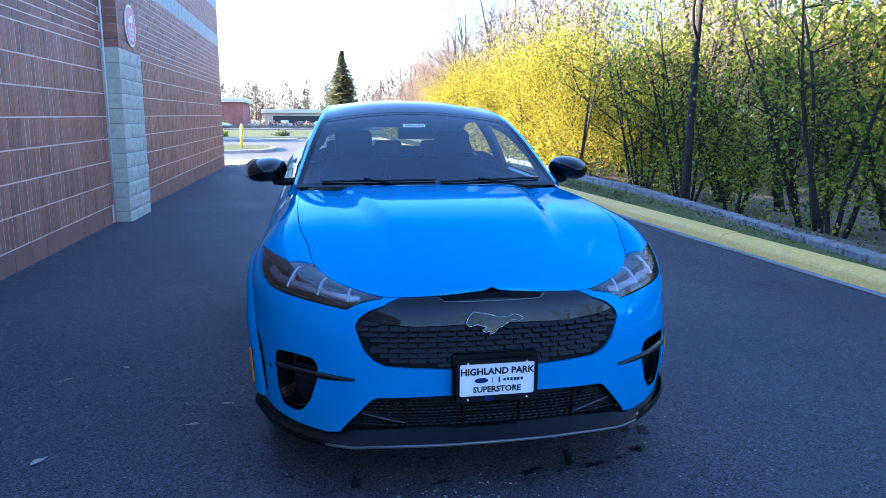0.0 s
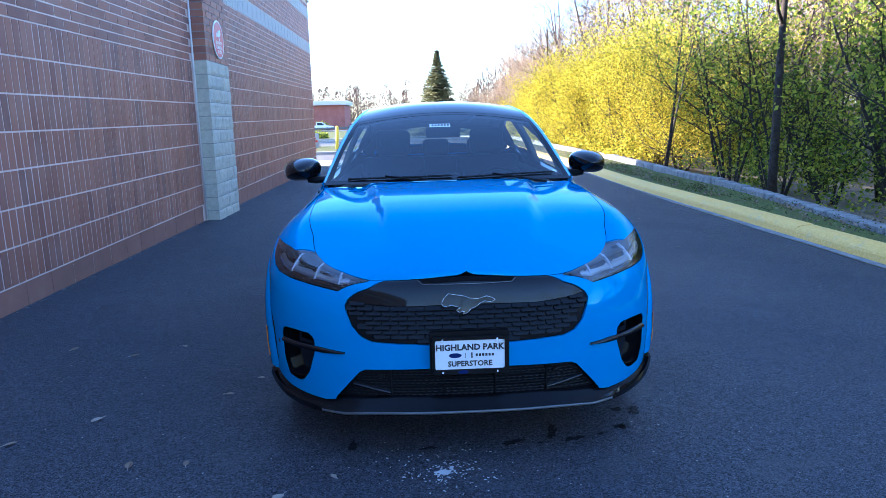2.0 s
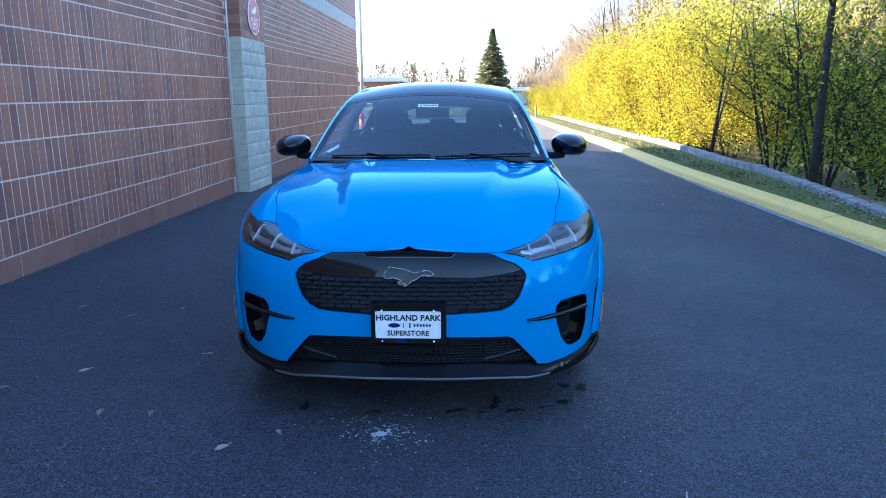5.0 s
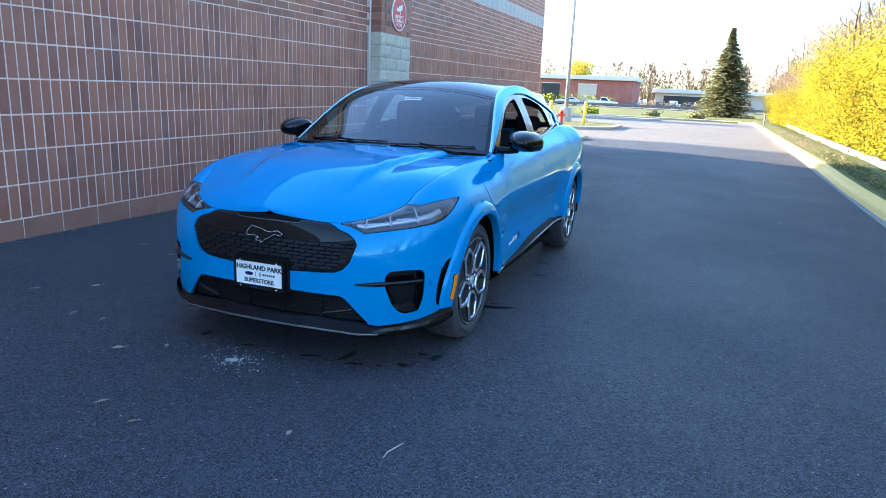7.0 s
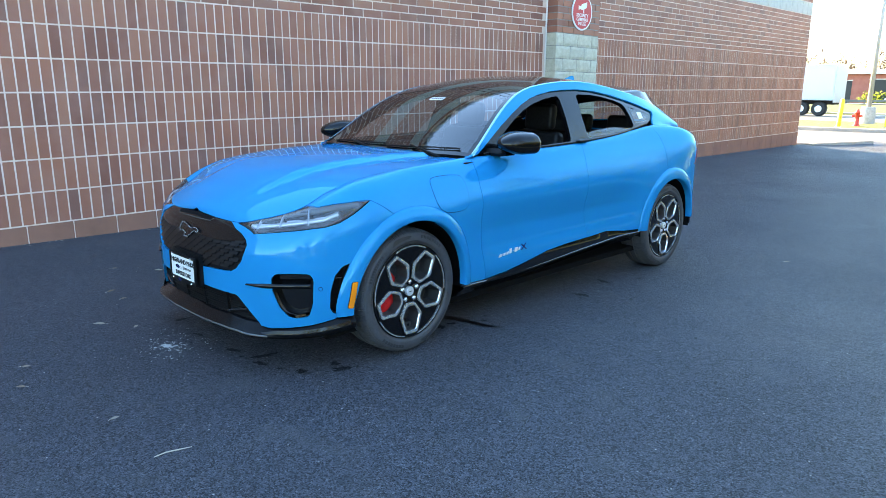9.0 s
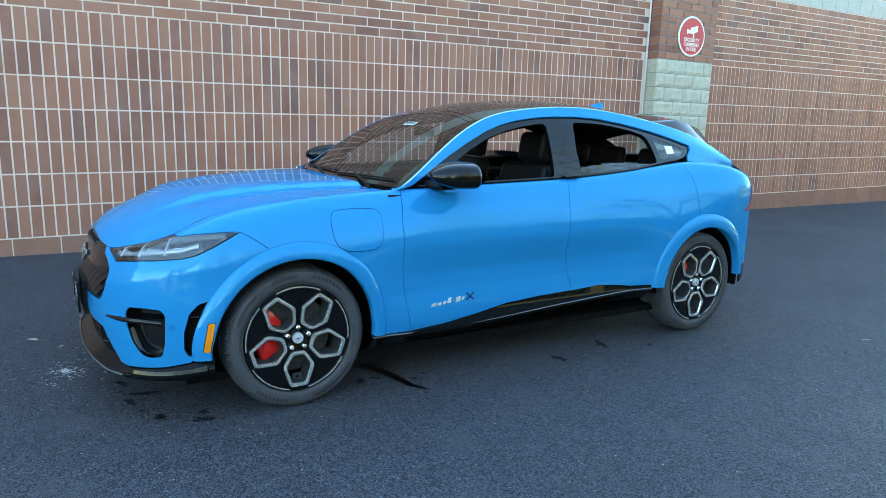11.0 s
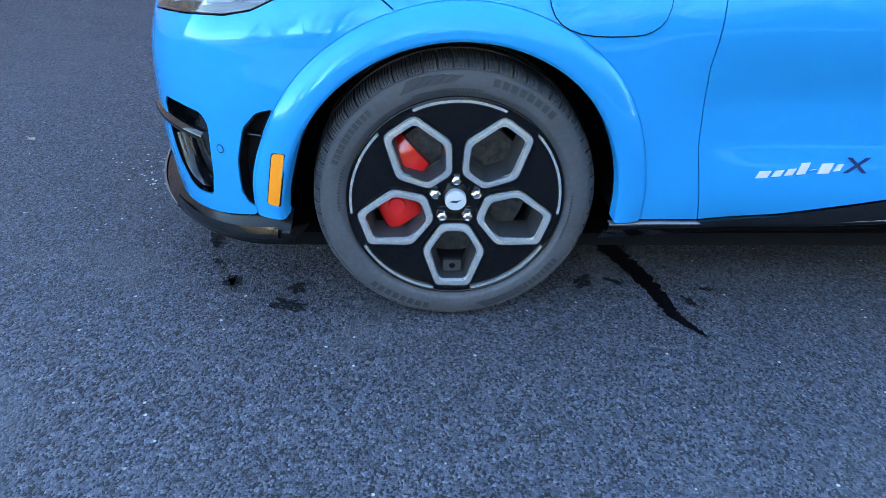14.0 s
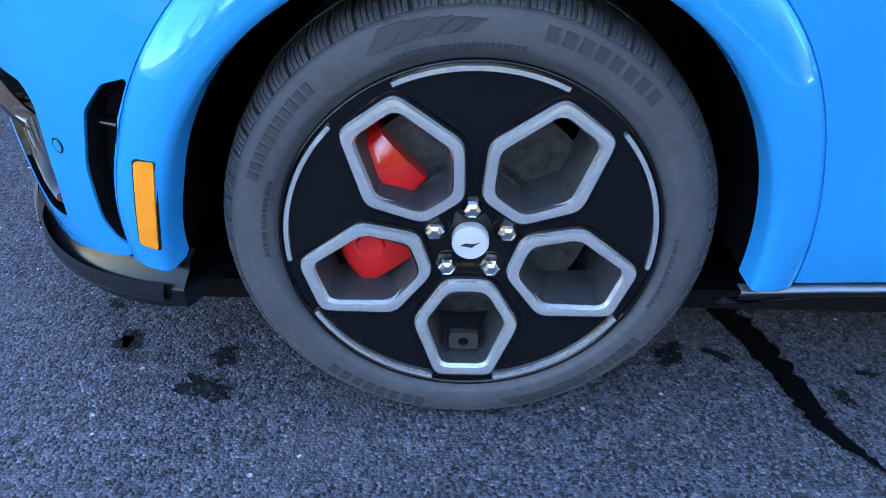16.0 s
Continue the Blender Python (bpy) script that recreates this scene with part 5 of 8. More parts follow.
def panel(name, poly, lift, material, parent, step=0.03, gap=0.002, holes=(), off=0.0, thick=0.014, mirror=False, label="", twin=False):
    """A skin over a flat outline, laid on a surface by lift(a, b, off); mirror: for the other side of the car."""
    loops = [dense(shrunk(poly, gap) if gap else poly, step)] + [dense(shrunk(h, -gap) if gap else h, step) for h in holes]
    flat, edges = [], []
    for loop in loops:
        n = len(flat)
        flat += loop
        edges += [(n + i, n + (i + 1) % len(loop)) for i in range(len(loop))]
    nb = len(flat)
    rim = np.array(flat)
    a0, b0 = rim.min(0)
    a1, b1 = rim.max(0)
    for a in np.arange(a0 + step / 2, a1, step):
        for b in np.arange(b0 + step / 2, b1, step):
            if inside(loops[0], a, b) and not any(inside(h, a, b) for h in loops[1:]):
                if ((rim - (a, b)) ** 2).sum(1).min() > (0.45 * step) ** 2:
                    flat.append((a, b))
    vs, _, fs, orig, *_ = geometry.delaunay_2d_cdt([Vector(p) for p in flat], edges, [], 0, 1e-6)
    keep = []
    for f in fs:
        cx, cy = sum(vs[i].x for i in f) / 3, sum(vs[i].y for i in f) / 3
        p, q, r = (vs[i] for i in f)
        area = abs((q.x - p.x) * (r.y - p.y) - (q.y - p.y) * (r.x - p.x)) / 2
        if area < 0.004 * max((p - q).length_squared, (q - r).length_squared, (r - p).length_squared):
            continue
        if inside(loops[0], cx, cy) and not any(inside(h, cx, cy) for h in loops[1:]):
            keep.append(tuple(f))
    e = 0.002
    verts, normals = [], []
    for v in vs:
        p = lift(v.x, v.y, off)
        da, db = lift(v.x + e, v.y, off) - lift(v.x - e, v.y, off), lift(v.x, v.y + e, off) - lift(v.x, v.y - e, off)
        nrm = da.cross(db)
        verts.append(p)
        normals.append(nrm.normalized() if nrm.length > 1e-12 else Vector((0, 0, 1)))
    # which way is out
    probe = lift(vs[keep[0][0]].x, vs[keep[0][0]].y, off + 0.01) - verts[keep[0][0]]
    if probe.dot(normals[keep[0][0]]) < 0:
        normals = [-q for q in normals]
    faces = []
    for f in keep:
        nn = (verts[f[1]] - verts[f[0]]).cross(verts[f[2]] - verts[f[0]])
        faces.append(f if nn.dot(normals[f[0]]) > 0 else f[::-1])
    corner = [[normals[i] for i in f] for f in faces]
    if thick:
        count = {}
        for f in faces:
            for i, j in zip(f, f[1:] + f[:1]):
                count[(i, j)] = True
        border = [(i, j) for i, j in count if (j, i) not in count]
        low, lean = {}, {}
        for i, j in border:
            nn = (verts[j] - verts[i]).cross(normals[i])
            for k in (i, j):
                if k not in low:
                    low[k] = len(verts)
                    verts.append(verts[k] - normals[k] * thick)
                lean[k] = lean.get(k, Vector((0, 0, 0))) + nn
        for i, j in border:
            faces.append((j, i, low[i], low[j]))
            corner.append([lean[j], lean[i], lean[i], lean[j]])
    if mirror:
        verts = [Vector((-p.x, p.y, p.z)) for p in verts]
        faces = [f[::-1] for f in faces]
        corner = [[Vector((-q.x, q.y, q.z)) for q in c[::-1]] for c in corner]
    me = mesh_of(name, verts, faces, True)
    me.normals_split_custom_set([tuple(q.normalized()) if q.length > 1e-9 else (0, 0, 1) for c in corner for q in c])
    return add(name, me, material, parent, label)


def wall_lift(s, v, off):
    return wall_pt(s, v, off)


def W(pts):
    """Outline points (plan length, height) to the unrolled body side; a height of 9 is the top edge."""
    return [(s, crown_low(abs(s)) + 0.30 if z > 8 else wall_v(s, z)) for s, z in pts]


def both(fn):
    for mirror in (False, True):
        fn(mirror)


car = thing("electric_car", "bright blue electric crossover car with black trim parked on the asphalt", "car")


# ---- car: front ----
def ring_outline(yc, r, a0, a1, n=28):
    """Points (plan length, height) on a circle about a wheel."""
    out = []
    for k in range(n + 1):
        a = radians(a0 + (a1 - a0) * k / n)
        rr = r(math.degrees(a)) if callable(r) else r
        out.append((s_of_y(yc + rr * math.cos(a)), AX_Z + rr * math.sin(a)))
    return out


def ring_r(deg):
    return 0.492 + 0.018 * smooth01(155, 188, deg) - 0.018 * (1 - smooth01(10, 50, deg))


ring_front_part = ring_outline(AX_F, ring_r, 108, 185.5)
ring_rear_part = ring_outline(AX_F, ring_r, 108, -4.5)
SPLIT = [(1.27, 0.914), (1.33, 0.880)]
HL_LOW = [(0.44, 0.786), (0.575, 0.748), (0.78, 0.774), (0.90, 0.787), (0.985, 0.795), (1.06, 0.812), (1.14, 0.848)]
HL_TOP = [(1.20, 0.914), (1.07, 0.904), (0.95, 0.888)]
GRILLE_SIDE = [(0.36, 9), (0.43, 0.764), (0.485, 0.745), (0.525, 0.716), (0.538, 0.690), (0.525, 0.655), (0.503, 0.60), (0.465, 0.558), (0.42, 0.538), (0.30, 0.530), (0.17, 0.525)]
LOW_SIDE = [(0.16, 0.418), (0.45, 0.412), (0.475, 0.40), (0.595, 0.275)]

half = [(0.362, 9), (0.40, 9), (0.435, 9)] + HL_LOW + SPLIT + ring_front_part + [(1.02, 0.306), (0.90, 0.279), (0.78, 0.262), (0.66, 0.250), (0.605, 0.258)]
half += LOW_SIDE[::-1]
right = W(half)
left = [(-a, b) for a, b in right[::-1]]
grille_low = W([(s, z) for s, z in GRILLE_SIDE])
cover = right + left + [(-a, b) for a, b in grille_low] + grille_low[::-1]
FOG = [(0.69, 0.528), (0.715, 0.554), (0.80, 0.560), (0.892, 0.558), (0.913, 0.532), (0.906, 0.40), (0.884, 0.330), (0.81, 0.318), (0.774, 0.328), (0.73, 0.375), (0.692, 0.47)]
VENT = [(1.108, 0.602), (1.066, 0.588), (1.026, 0.545), (1.000, 0.46), (0.996, 0.37), (1.012, 0.342), (1.040, 0.332), (1.047, 0.40), (1.058, 0.47), (1.078, 0.545)]
fog_r, vent_r = rounded(W(FOG), 0.014), rounded(W(VENT), 0.008)
holes = [fog_r, vent_r, [(-a, b) for a, b in fog_r[::-1]], [(-a, b) for a, b in vent_r[::-1]]]
bumper = panel("front_bumper", cover, wall_lift, m_blue, car, 0.025, 0.0015, holes)


def at_wall(points, off, mirror):
    return [Vector((-p.x if mirror else p.x, p.y, p.z)) for p in (wall_pt(s, wall_v(s, z), off) for s, z in points)]


def strip(name, rows, material, parent, mirror=False, smooth=True, label=""):
    """A skin over rows of points of equal count."""
    n = len(rows[0])
    verts = [p for row in rows for p in row]
    faces = [(r * n + i, r * n + i + 1, (r + 1) * n + i + 1, (r + 1) * n + i) for r in range(len(rows) - 1) for i in range(n - 1)]
    if not mirror:
        faces = [f[::-1] for f in faces]
    return add(name, mesh_of(name, verts, faces, smooth), material, parent, label)


# upper grille: gloss panel, louvred field, slot and emblem
grille = panel("grille", grille_low + [(-a, b) for a, b in grille_low[::-1]], wall_lift, m_satin, car, 0.03, 0.002, (), -0.012, 0.02, label="black closed grille with a louvred lower field")
gl_top = [(0.0, 9), (0.18, 9), (0.355, 9), (0.43, 0.759), (0.482, 0.741), (0.518, 0.714), (0.44, 0.700), (0.30, 0.688), (0.0, 0.684)]
gt = W(gl_top)
panel("gloss_panel", gt[1:-1] + [(-a, b) for a, b in gt[1:-1][::-1]], wall_lift, m_gloss, grille, 0.03, 0.002, (), -0.005, 0.012, label="gloss black upper panel")
slats = []
grille_field = shrunk(grille_low + [(-q, h) for q, h in grille_low[::-1]], 0.006)
for r in range(9):
    z, h, w = 0.534 + 0.0200 * r, 0.0205, 0.074
    x = -0.592 + (w / 2 if r % 2 else 0)
    while x < 0.60:
        a, b = x + 0.0008, x + w - 0.0008
        if z + 0.014 < np.interp(abs(x + w / 2), [0, 0.30, 0.44, 0.518], [0.690, 0.694, 0.706, 0.720]):
            ring_ = [(a + 0.006, z), (b - 0.006, z), (b, z + h * 0.5), (b - 0.006, z + h), (a + 0.006, z + h), (a, z + h * 0.5)]
            ring_ = [(min(max(s, -0.53), 0.53), zz) for s, zz in ring_]
            if all(inside(grille_field, s * 0.99, wall_v(s, zz)) for s, zz in ring_):
                f = [wall_pt(s, wall_v(s, zz), 0.0015 - 0.013 * (zz - z) / h) for s, zz in ring_] + [wall_pt(s, wall_v(s, zz), -0.016) for s, zz in ring_[:2]]
                slats.append((f, [(0, 1, 2, 3, 4, 5), (6, 7, 1, 0), (6, 0, 5), (7, 2, 1)]))
        x += w
ob = add("louvres", mesh_of("louvres", *joined(slats)), m_louvre, grille)
ob["kind"] = "stuff"
slot = W([(-0.215, 0.796), (-0.190, 0.779), (0.190, 0.779), (0.215, 0.796), (0.10, 0.799), (-0.10, 0.799)])
panel("sensor_slot", slot, wall_lift, m_under, grille, 0.03, 0.0, (), -0.002, 0.004)
slot_edge = [(-0.222, 0.797), (-0.207, 0.787), (-0.192, 0.7775), (-0.10, 0.776), (0.0, 0.776), (0.10, 0.776), (0.192, 0.7775), (0.207, 0.787), (0.222, 0.797)]
strip("slot_edge", [[wall_pt(s, wall_v(s, z + dz), o) for s, z in slot_edge] for dz, o in ((-0.0025, -0.004), (0.0, 0.001), (0.0025, -0.001))], m_bezel, grille, True, True, "thin bright edge under the sensor slot")
EMB = [((x - 729) * 0.00129, (520 - z) * 0.00150) for x, z in ((642, 520), (650, 505), (665, 493), (690, 497), (715, 500), (740, 508), (765, 508), (790, 502), (805, 506), (818, 512), (805, 519), (785, 515), (770, 520), (755, 530), (738, 535), (728, 545), (712, 550), (716, 541), (700, 545), (690, 538), (705, 532), (688, 528), (675, 524), (660, 528), (648, 527))]
emb = [wall_pt(x, wall_v(x, 0.700 + z), 0.0065) for x, z in EMB]
tv = []
for p, q in zip(emb, emb[1:] + emb[:1]):
    tv.append(tube_verts([p, q], [0.0017, 0.0017], 5))
add("emblem", mesh_of("emblem", *joined(tv), True), m_led, grille, "thin bright outline emblem")
flat = panel("emblem_field", [(x, wall_v(x, 0.700 + z)) for x, z in EMB], wall_lift, m_gloss, grille, 0.02, 0.001, (), 0.002, 0.006)

# lower intake: recess, fins, outer black field and splitter
lo_half = W([(0.16, 0.418), (0.45, 0.412), (0.475, 0.40), (0.600, 0.268), (0.45, 0.245), (0.2, 0.243)])
lo_poly = lo_half + [(-a, b) for a, b in lo_half[::-1]]
intake = panel("lower_intake", lo_poly, wall_lift, m_satin, car, 0.035, 0.001, (), -0.035, 0.0, label="black lower intake with fine mesh")
fins = []
for r in range(9):
    z = 0.290 + 0.0135 * r
    end = 0.585 - max(0.0, (z - 0.275)) * 0.86 if z < 0.405 else 0.45
    n = 40
    row = [-end + 2 * end * k / n for k in range(n + 1)]
    for k in range(n):
        a, b = row[k] + (0.5 * end / n if r % 2 else 0), row[k + 1] + (0.5 * end / n if r % 2 else 0)
        if b > end:
            continue
        m_ = (a + b) / 2
        f = [wall_pt(s, wall_v(s, zz), o) for s, zz, o in ((a, z, -0.028), (m_, z - 0.006, -0.0245), (b, z, -0.028), (m_, z + 0.006, -0.027))]
        fins.append((f, [(0, 1, 2, 3)]))
ob = add("fine_mesh", mesh_of("fine_mesh", *joined(fins)), m_mesh, intake)
ob["kind"] = "stuff"
for s0 in (-0.345, -0.115, 0.115, 0.345):
    f = [wall_pt(s0 + d, wall_v(s0, z), o) for z in (0.285, 0.412) for d, o in ((-0.003, -0.034), (-0.003, -0.018), (0.003, -0.018), (0.003, -0.034))]
    add("divider", mesh_of("divider", f, [(0, 1, 5, 4), (1, 2, 6, 5), (2, 3, 7, 6)]), m_satin, intake)
for z in (0.372, 0.33):
    row = np.linspace(-0.34, 0.34, 30)
    strip("fin_bar", [[wall_pt(s, wall_v(s, z + dz), o) for s in row] for dz, o in ((-0.003, -0.03), (-0.002, -0.019), (0.002, -0.019), (0.003, -0.03))], m_satin, intake)
for sg in (-1, 1):
    row = np.linspace(0.345, 0.515, 14)
    rows = [[wall_pt(sg * s, wall_v(s, 0.303 + 0.045 * (s - 0.35) / 0.21 + dz), o) for s in row] for dz, o in ((-0.008, -0.034), (-0.006, -0.014), (0.0, -0.010), (0.004, -0.016), (0.007, -0.034))]
    strip("intake_blade", rows, m_spoiler, intake, sg > 0, True, "gloss black blade at the intake's lower corner")
    c = wall_pt(sg * 0.385, wall_v(0.385, 0.378), -0.016)
    v, f = lathe([(0.0, 0.0145), (0.006, 0.0135), (0.006, 0.0100), (0.002, 0.0095), (0.004, 0.0001)], 20)
    add("parking_sensor", mesh_of("parking_sensor", [(c.x + b, c.y - a, c.z + h) for a, b, h in v], f, False), m_satin, intake)
sp_top = curve(((0, 0.272), (0.34, 0.272), (0.45, 0.262), (0.60, 0.256), (0.66, 0.250), (0.78, 0.262), (0.90, 0.279), (1.02, 0.306), (1.14, 0.322)))
sp_lip = curve(((0, 0.221), (0.30, 0.220), (0.46, 0.215), (0.56, 0.203), (0.66, 0.203), (0.78, 0.206), (0.92, 0.216), (1.02, 0.226), (1.14, 0.258)))
row = np.linspace(-1.13, 1.13, 90)


def splitter_row(dz_from, frac, off):
    """One line along the splitter; ahead of the nose its lip stands out further and sits lower."""
    out = []
    for s in row:
        w = 1 - smooth01(0.45, 0.85, abs(s))
        f = frac + (0.30 * w if 0.3 < frac < 0.9 else 0)
        out.append(wall_pt(s, sp_top(abs(s)) + (sp_lip(abs(s)) - sp_top(abs(s))) * f + dz_from, off + (0.030 * w if frac > 0.3 and off > 0.01 else 0)))
    return out


strip("front_splitter", [splitter_row(0.012, 0, -0.034), splitter_row(0.0, 0.0, -0.012), splitter_row(0, 0.18, -0.006), splitter_row(0, 0.46, 0.017), splitter_row(0.0, 0.52, 0.021),
      splitter_row(0, 1.0, 0.020), splitter_row(-0.008, 1.0, 0.0), splitter_row(-0.02, 1.0, -0.12)], m_splitter, car, label="gloss black front splitter lip")

# The lip's sky reflection is painted as a lighter grey strip.
srow = np.linspace(-0.66, 0.66, 60)
lip_rows = []
for dz, o in ((0.007, 0.046), (0.008, 0.0525), (-0.003, 0.054), (-0.006, 0.050)):
    lip_rows.append([wall_pt(s, sp_top(abs(s)) + (sp_lip(abs(s)) - sp_top(abs(s))) * 0.83 + dz, o - 0.030 * smooth01(0.45, 0.85, abs(s))) for s in srow])
strip("lip_edge", lip_rows[::-1], m_bezel, car, label="pale edge of the splitter lip, sky reflection put into its grey")

for sg in (-1, 1):
    bs = np.linspace(0.60, 1.10, 26)
    edge_z = lambda s: sp_lip(s) + 0.30 * (sp_top(s) - sp_lip(s))
    rows = [[wall_pt(sg * s, edge_z(s) + dz * (0.35 + 0.65 * smooth01(0.60, 0.72, s)), o) for s in bs] for dz, o in ((0.030, 0.021), (0.014, 0.0285), (0.008, 0.031), (0.0, 0.030), (-0.008, 0.021))]
    strip("corner_blade", rows, m_blade, car, sg < 0, True, "glossy raised outer edge of the splitter")

# number board
pb = panel("plate_bracket", rounded([(-0.168, 0.402), (0.168, 0.402), (0.168, 0.585), (-0.168, 0.585)], 0.01), lambda a, b, o: Vector((a, -0.036 - o, b)), m_satin, car, 0.08, 0.0, (), 0.0, 0.05)
pl = panel("dealer_plate", rounded([(-0.152, 0.413), (0.152, 0.413), (0.152, 0.563), (-0.152, 0.563)], 0.012), lambda a, b, o: Vector((a, -0.058 - o, b)), m_plate, pb, 0.08, 0.0, (), 0.0, 0.004, label="white dealer plate with black lettering")
fr_out = rounded([(-0.158, 0.406), (0.158, 0.406), (0.158, 0.570), (-0.158, 0.570)], 0.012)
fr_in = rounded([(-0.146, 0.428), (0.146, 0.428), (0.146, 0.555), (-0.146, 0.555)], 0.008)
panel("plate_frame", fr_out, lambda a, b, o: Vector((a, -0.063 - o, b)), m_satin, pb, 0.05, 0.0, [fr_in], 0.0, 0.012, label="dark plate frame")
READ_FRONT = Matrix(((1, 0, 0, 0), (0, 0, -1, 0), (0, 1, 0, 0), (0, 0, 0, 1)))    # text reads along +x, faces -y
lettering("lettering", "HIGHLAND PARK", 0.0365, m_print, pb, Matrix.Translation((0, -0.0595, 0.5115)) @ READ_FRONT, 0.0011)
lettering("lettering", "SUPERSTORE", 0.0325, m_print, pb, Matrix.Translation((0, -0.0595, 0.4415)) @ READ_FRONT, 0.0008)


def front_oval(name, x, z, w, h, y, material, parent):
    pts = [(x + w * math.cos(t), z + h * math.sin(t)) for t in np.linspace(0, 2 * math.pi, 20, endpoint=False)]
    return add(name, mesh_of(name, [(a, y, b) for a, b in pts], [tuple(range(20))]), material, parent)


front_oval("badge_oval", -0.062, 0.4885, 0.027, 0.0105, -0.0602, m_badge_blue, pb)
front_oval("badge_oval", -0.03, 0.4175, 0.022, 0.0085, -0.0655, m_badge_blue, pb)
for i, (x, w) in enumerate(((-0.020, 0.0012), (0.008, 0.003))):
    part("printed_bar", box_bm(x - w, x + w, -0.0606, -0.0596, 0.477, 0.500), m_print, pb)
for i in range(6):
    part("printed_bar", box_bm(0.024 + i * 0.0135, 0.033 + i * 0.0135, -0.0604, -0.0596, 0.4835, 0.4945), m_print, pb)
for x in (-0.115, 0.115):
    for z in (0.5595, 0.417):
        v, f = lathe([(0.0, 0.0001), (0.004, 0.004), (0.0, 0.0055)], 10)
        add("screw", mesh_of("screw", [(b + x, -0.064 - a, c + z) for a, b, c in v], [q[::-1] for q in f]), m_chrome, pb)


def corner_details(mirror):
    """Fog pocket, side vent, sensor and headlight of one side."""
    pocket = panel("corner_duct", fog_r, wall_lift, m_rocker, car, 0.03, -0.003, (), -0.05, 0.0, mirror, "deep black corner air duct")
    rim_ = [(s, wall_z(s, v)) for s, v in dense(shrunk(fog_r, 0.002), 0.02)]
    rows = [at_wall(rim_ + rim_[:1], o, mirror) for o in (-0.002, -0.052)]
    strip("duct_wall", rows[::-1], m_gloss, pocket, mirror, False)
    bar_s = np.linspace(0.535, 0.897, 22)
    prof_ = ((0.000, -0.012, -0.004), (0.010, -0.004, 0.004), (0.013, 0.004, 0.004), (0.006, 0.013, 0.002), (-0.01, 0.016, -0.004))
    rows = [[Vector(((-1 if mirror else 1) * p.x, p.y, p.z)) for p in (wall_pt(s, wall_v(s, 0.482 + 0.012 * smooth01(0.55, 0.85, s) + dz * min(1, 0.35 + 6 * (s - 0.535))), o) for s in bar_s)] for o, dz, _ in prof_]
    strip("canard", rows, m_gloss, pocket, mirror, True, "gloss black blade across the duct")
    edge = [(0.700, 0.445), (0.716, 0.405), (0.734, 0.372), (0.755, 0.350), (0.776, 0.341), (0.82, 0.333), (0.862, 0.343)]
    rows = [at_wall([(p + 0.45 * q_, z + 0.25 * q_) for p, z in edge], o, mirror) for q_, o in ((0.004, -0.010), (0.016, -0.014), (0.030, -0.030), (0.034, -0.046))]
    strip("duct_liner", rows, m_gloss, pocket, mirror, True, "gloss black liner in the duct's lower corner")
    vent = panel("air_curtain", vent_r, wall_lift, m_under, car, 0.03, -0.003, (), -0.035, 0.0, mirror, "tall black air curtain slot")
    rim_ = [(s, wall_z(s, v)) for s, v in dense(shrunk(vent_r, 0.002), 0.02)]
    rows = [at_wall(rim_ + rim_[:1], o, mirror) for o in (-0.038, -0.002)]
    strip("slot_wall", rows, m_satin, vent, mirror, False)
    rows = [at_wall([(s, 0.522 + dz) for s in (0.99, 1.015, 1.045, 1.066)], o, mirror) for o, dz in ((-0.03, 0), (-0.012, 0.002), (-0.012, 0.008), (-0.03, 0.01))]
    strip("slot_fin", rows, m_gloss, vent, mirror)
    c, n_ = wall_pt(0.948, wall_v(0.948, 0.478)), (wall_pt(0.948, 0.478, 0.01) - wall_pt(0.948, 0.478)).normalized()
    t1 = Vector((-n_.y, n_.x, 0))
    for r0, r1, o, m in ((0.009, 0.0115, 0.0012, m_satin), (0.0001, 0.0088, 0.0016, m_blue)):
        vv, ff = [], []
        for k in range(20):
            a = 2 * math.pi * k / 20
            for r in (r0, r1):
                p = c + n_ * o + t1 * r * math.cos(a) + Vector((0, 0, r * math.sin(a)))
                vv.append(Vector(((-1 if mirror else 1) * p.x, p.y, p.z)))
            ff.append((2 * k, 2 * k + 1, (2 * k + 3) % 40, (2 * k + 2) % 40))
        add("parking_sensor", mesh_of("parking_sensor", vv, ff), m, bumper)
    # headlight
    hl = W([(0.44, 9), (0.62, 9), (0.84, 9)] + HL_TOP[::-1] + [(1.268, 0.914)] + HL_LOW[::-1])
    lamp_ = panel("headlight", hl, wall_lift, m_lamp_dark, car, 0.03, 0.001, (), -0.045, 0.0, mirror, "clear headlight with dark inner and bright lower strip")
    rim_pts = [(s, wall_z(s, v)) for s, v in hl]
    rows = [at_wall(rim_pts + rim_pts[:1], o, mirror) for o in (-0.045, -0.004)]
    strip("housing", rows, m_lamp_dark, lamp_, mirror, False)
    for s0, s1, z0, z1 in ((0.545, 0.70, 0.768, 0.805), (0.735, 0.875, 0.795, 0.838), (0.91, 1.09, 0.812, 0.872)):
        poly = rounded(W([(s0, z0), (s1, z0 + 0.012), (s1 - 0.01, z1 + 0.008), (s0 + 0.02, z1)]), 0.01)
        md = panel("lamp_module", poly, wall_lift, m_gloss, lamp_, 0.03, 0.0, (), -0.026, 0.018, mirror)
        za = z0 + 0.018
        q = rounded(W([(s0 + 0.022, za + 0.002), (s1 - 0.022, za + 0.009), (s1 - 0.024, za + 0.014), (s0 + 0.024, za + 0.007)]), 0.002)
        panel("reflector", q, wall_lift, m_led, md, 0.03, 0.0, (), -0.018, 0.006, mirror)
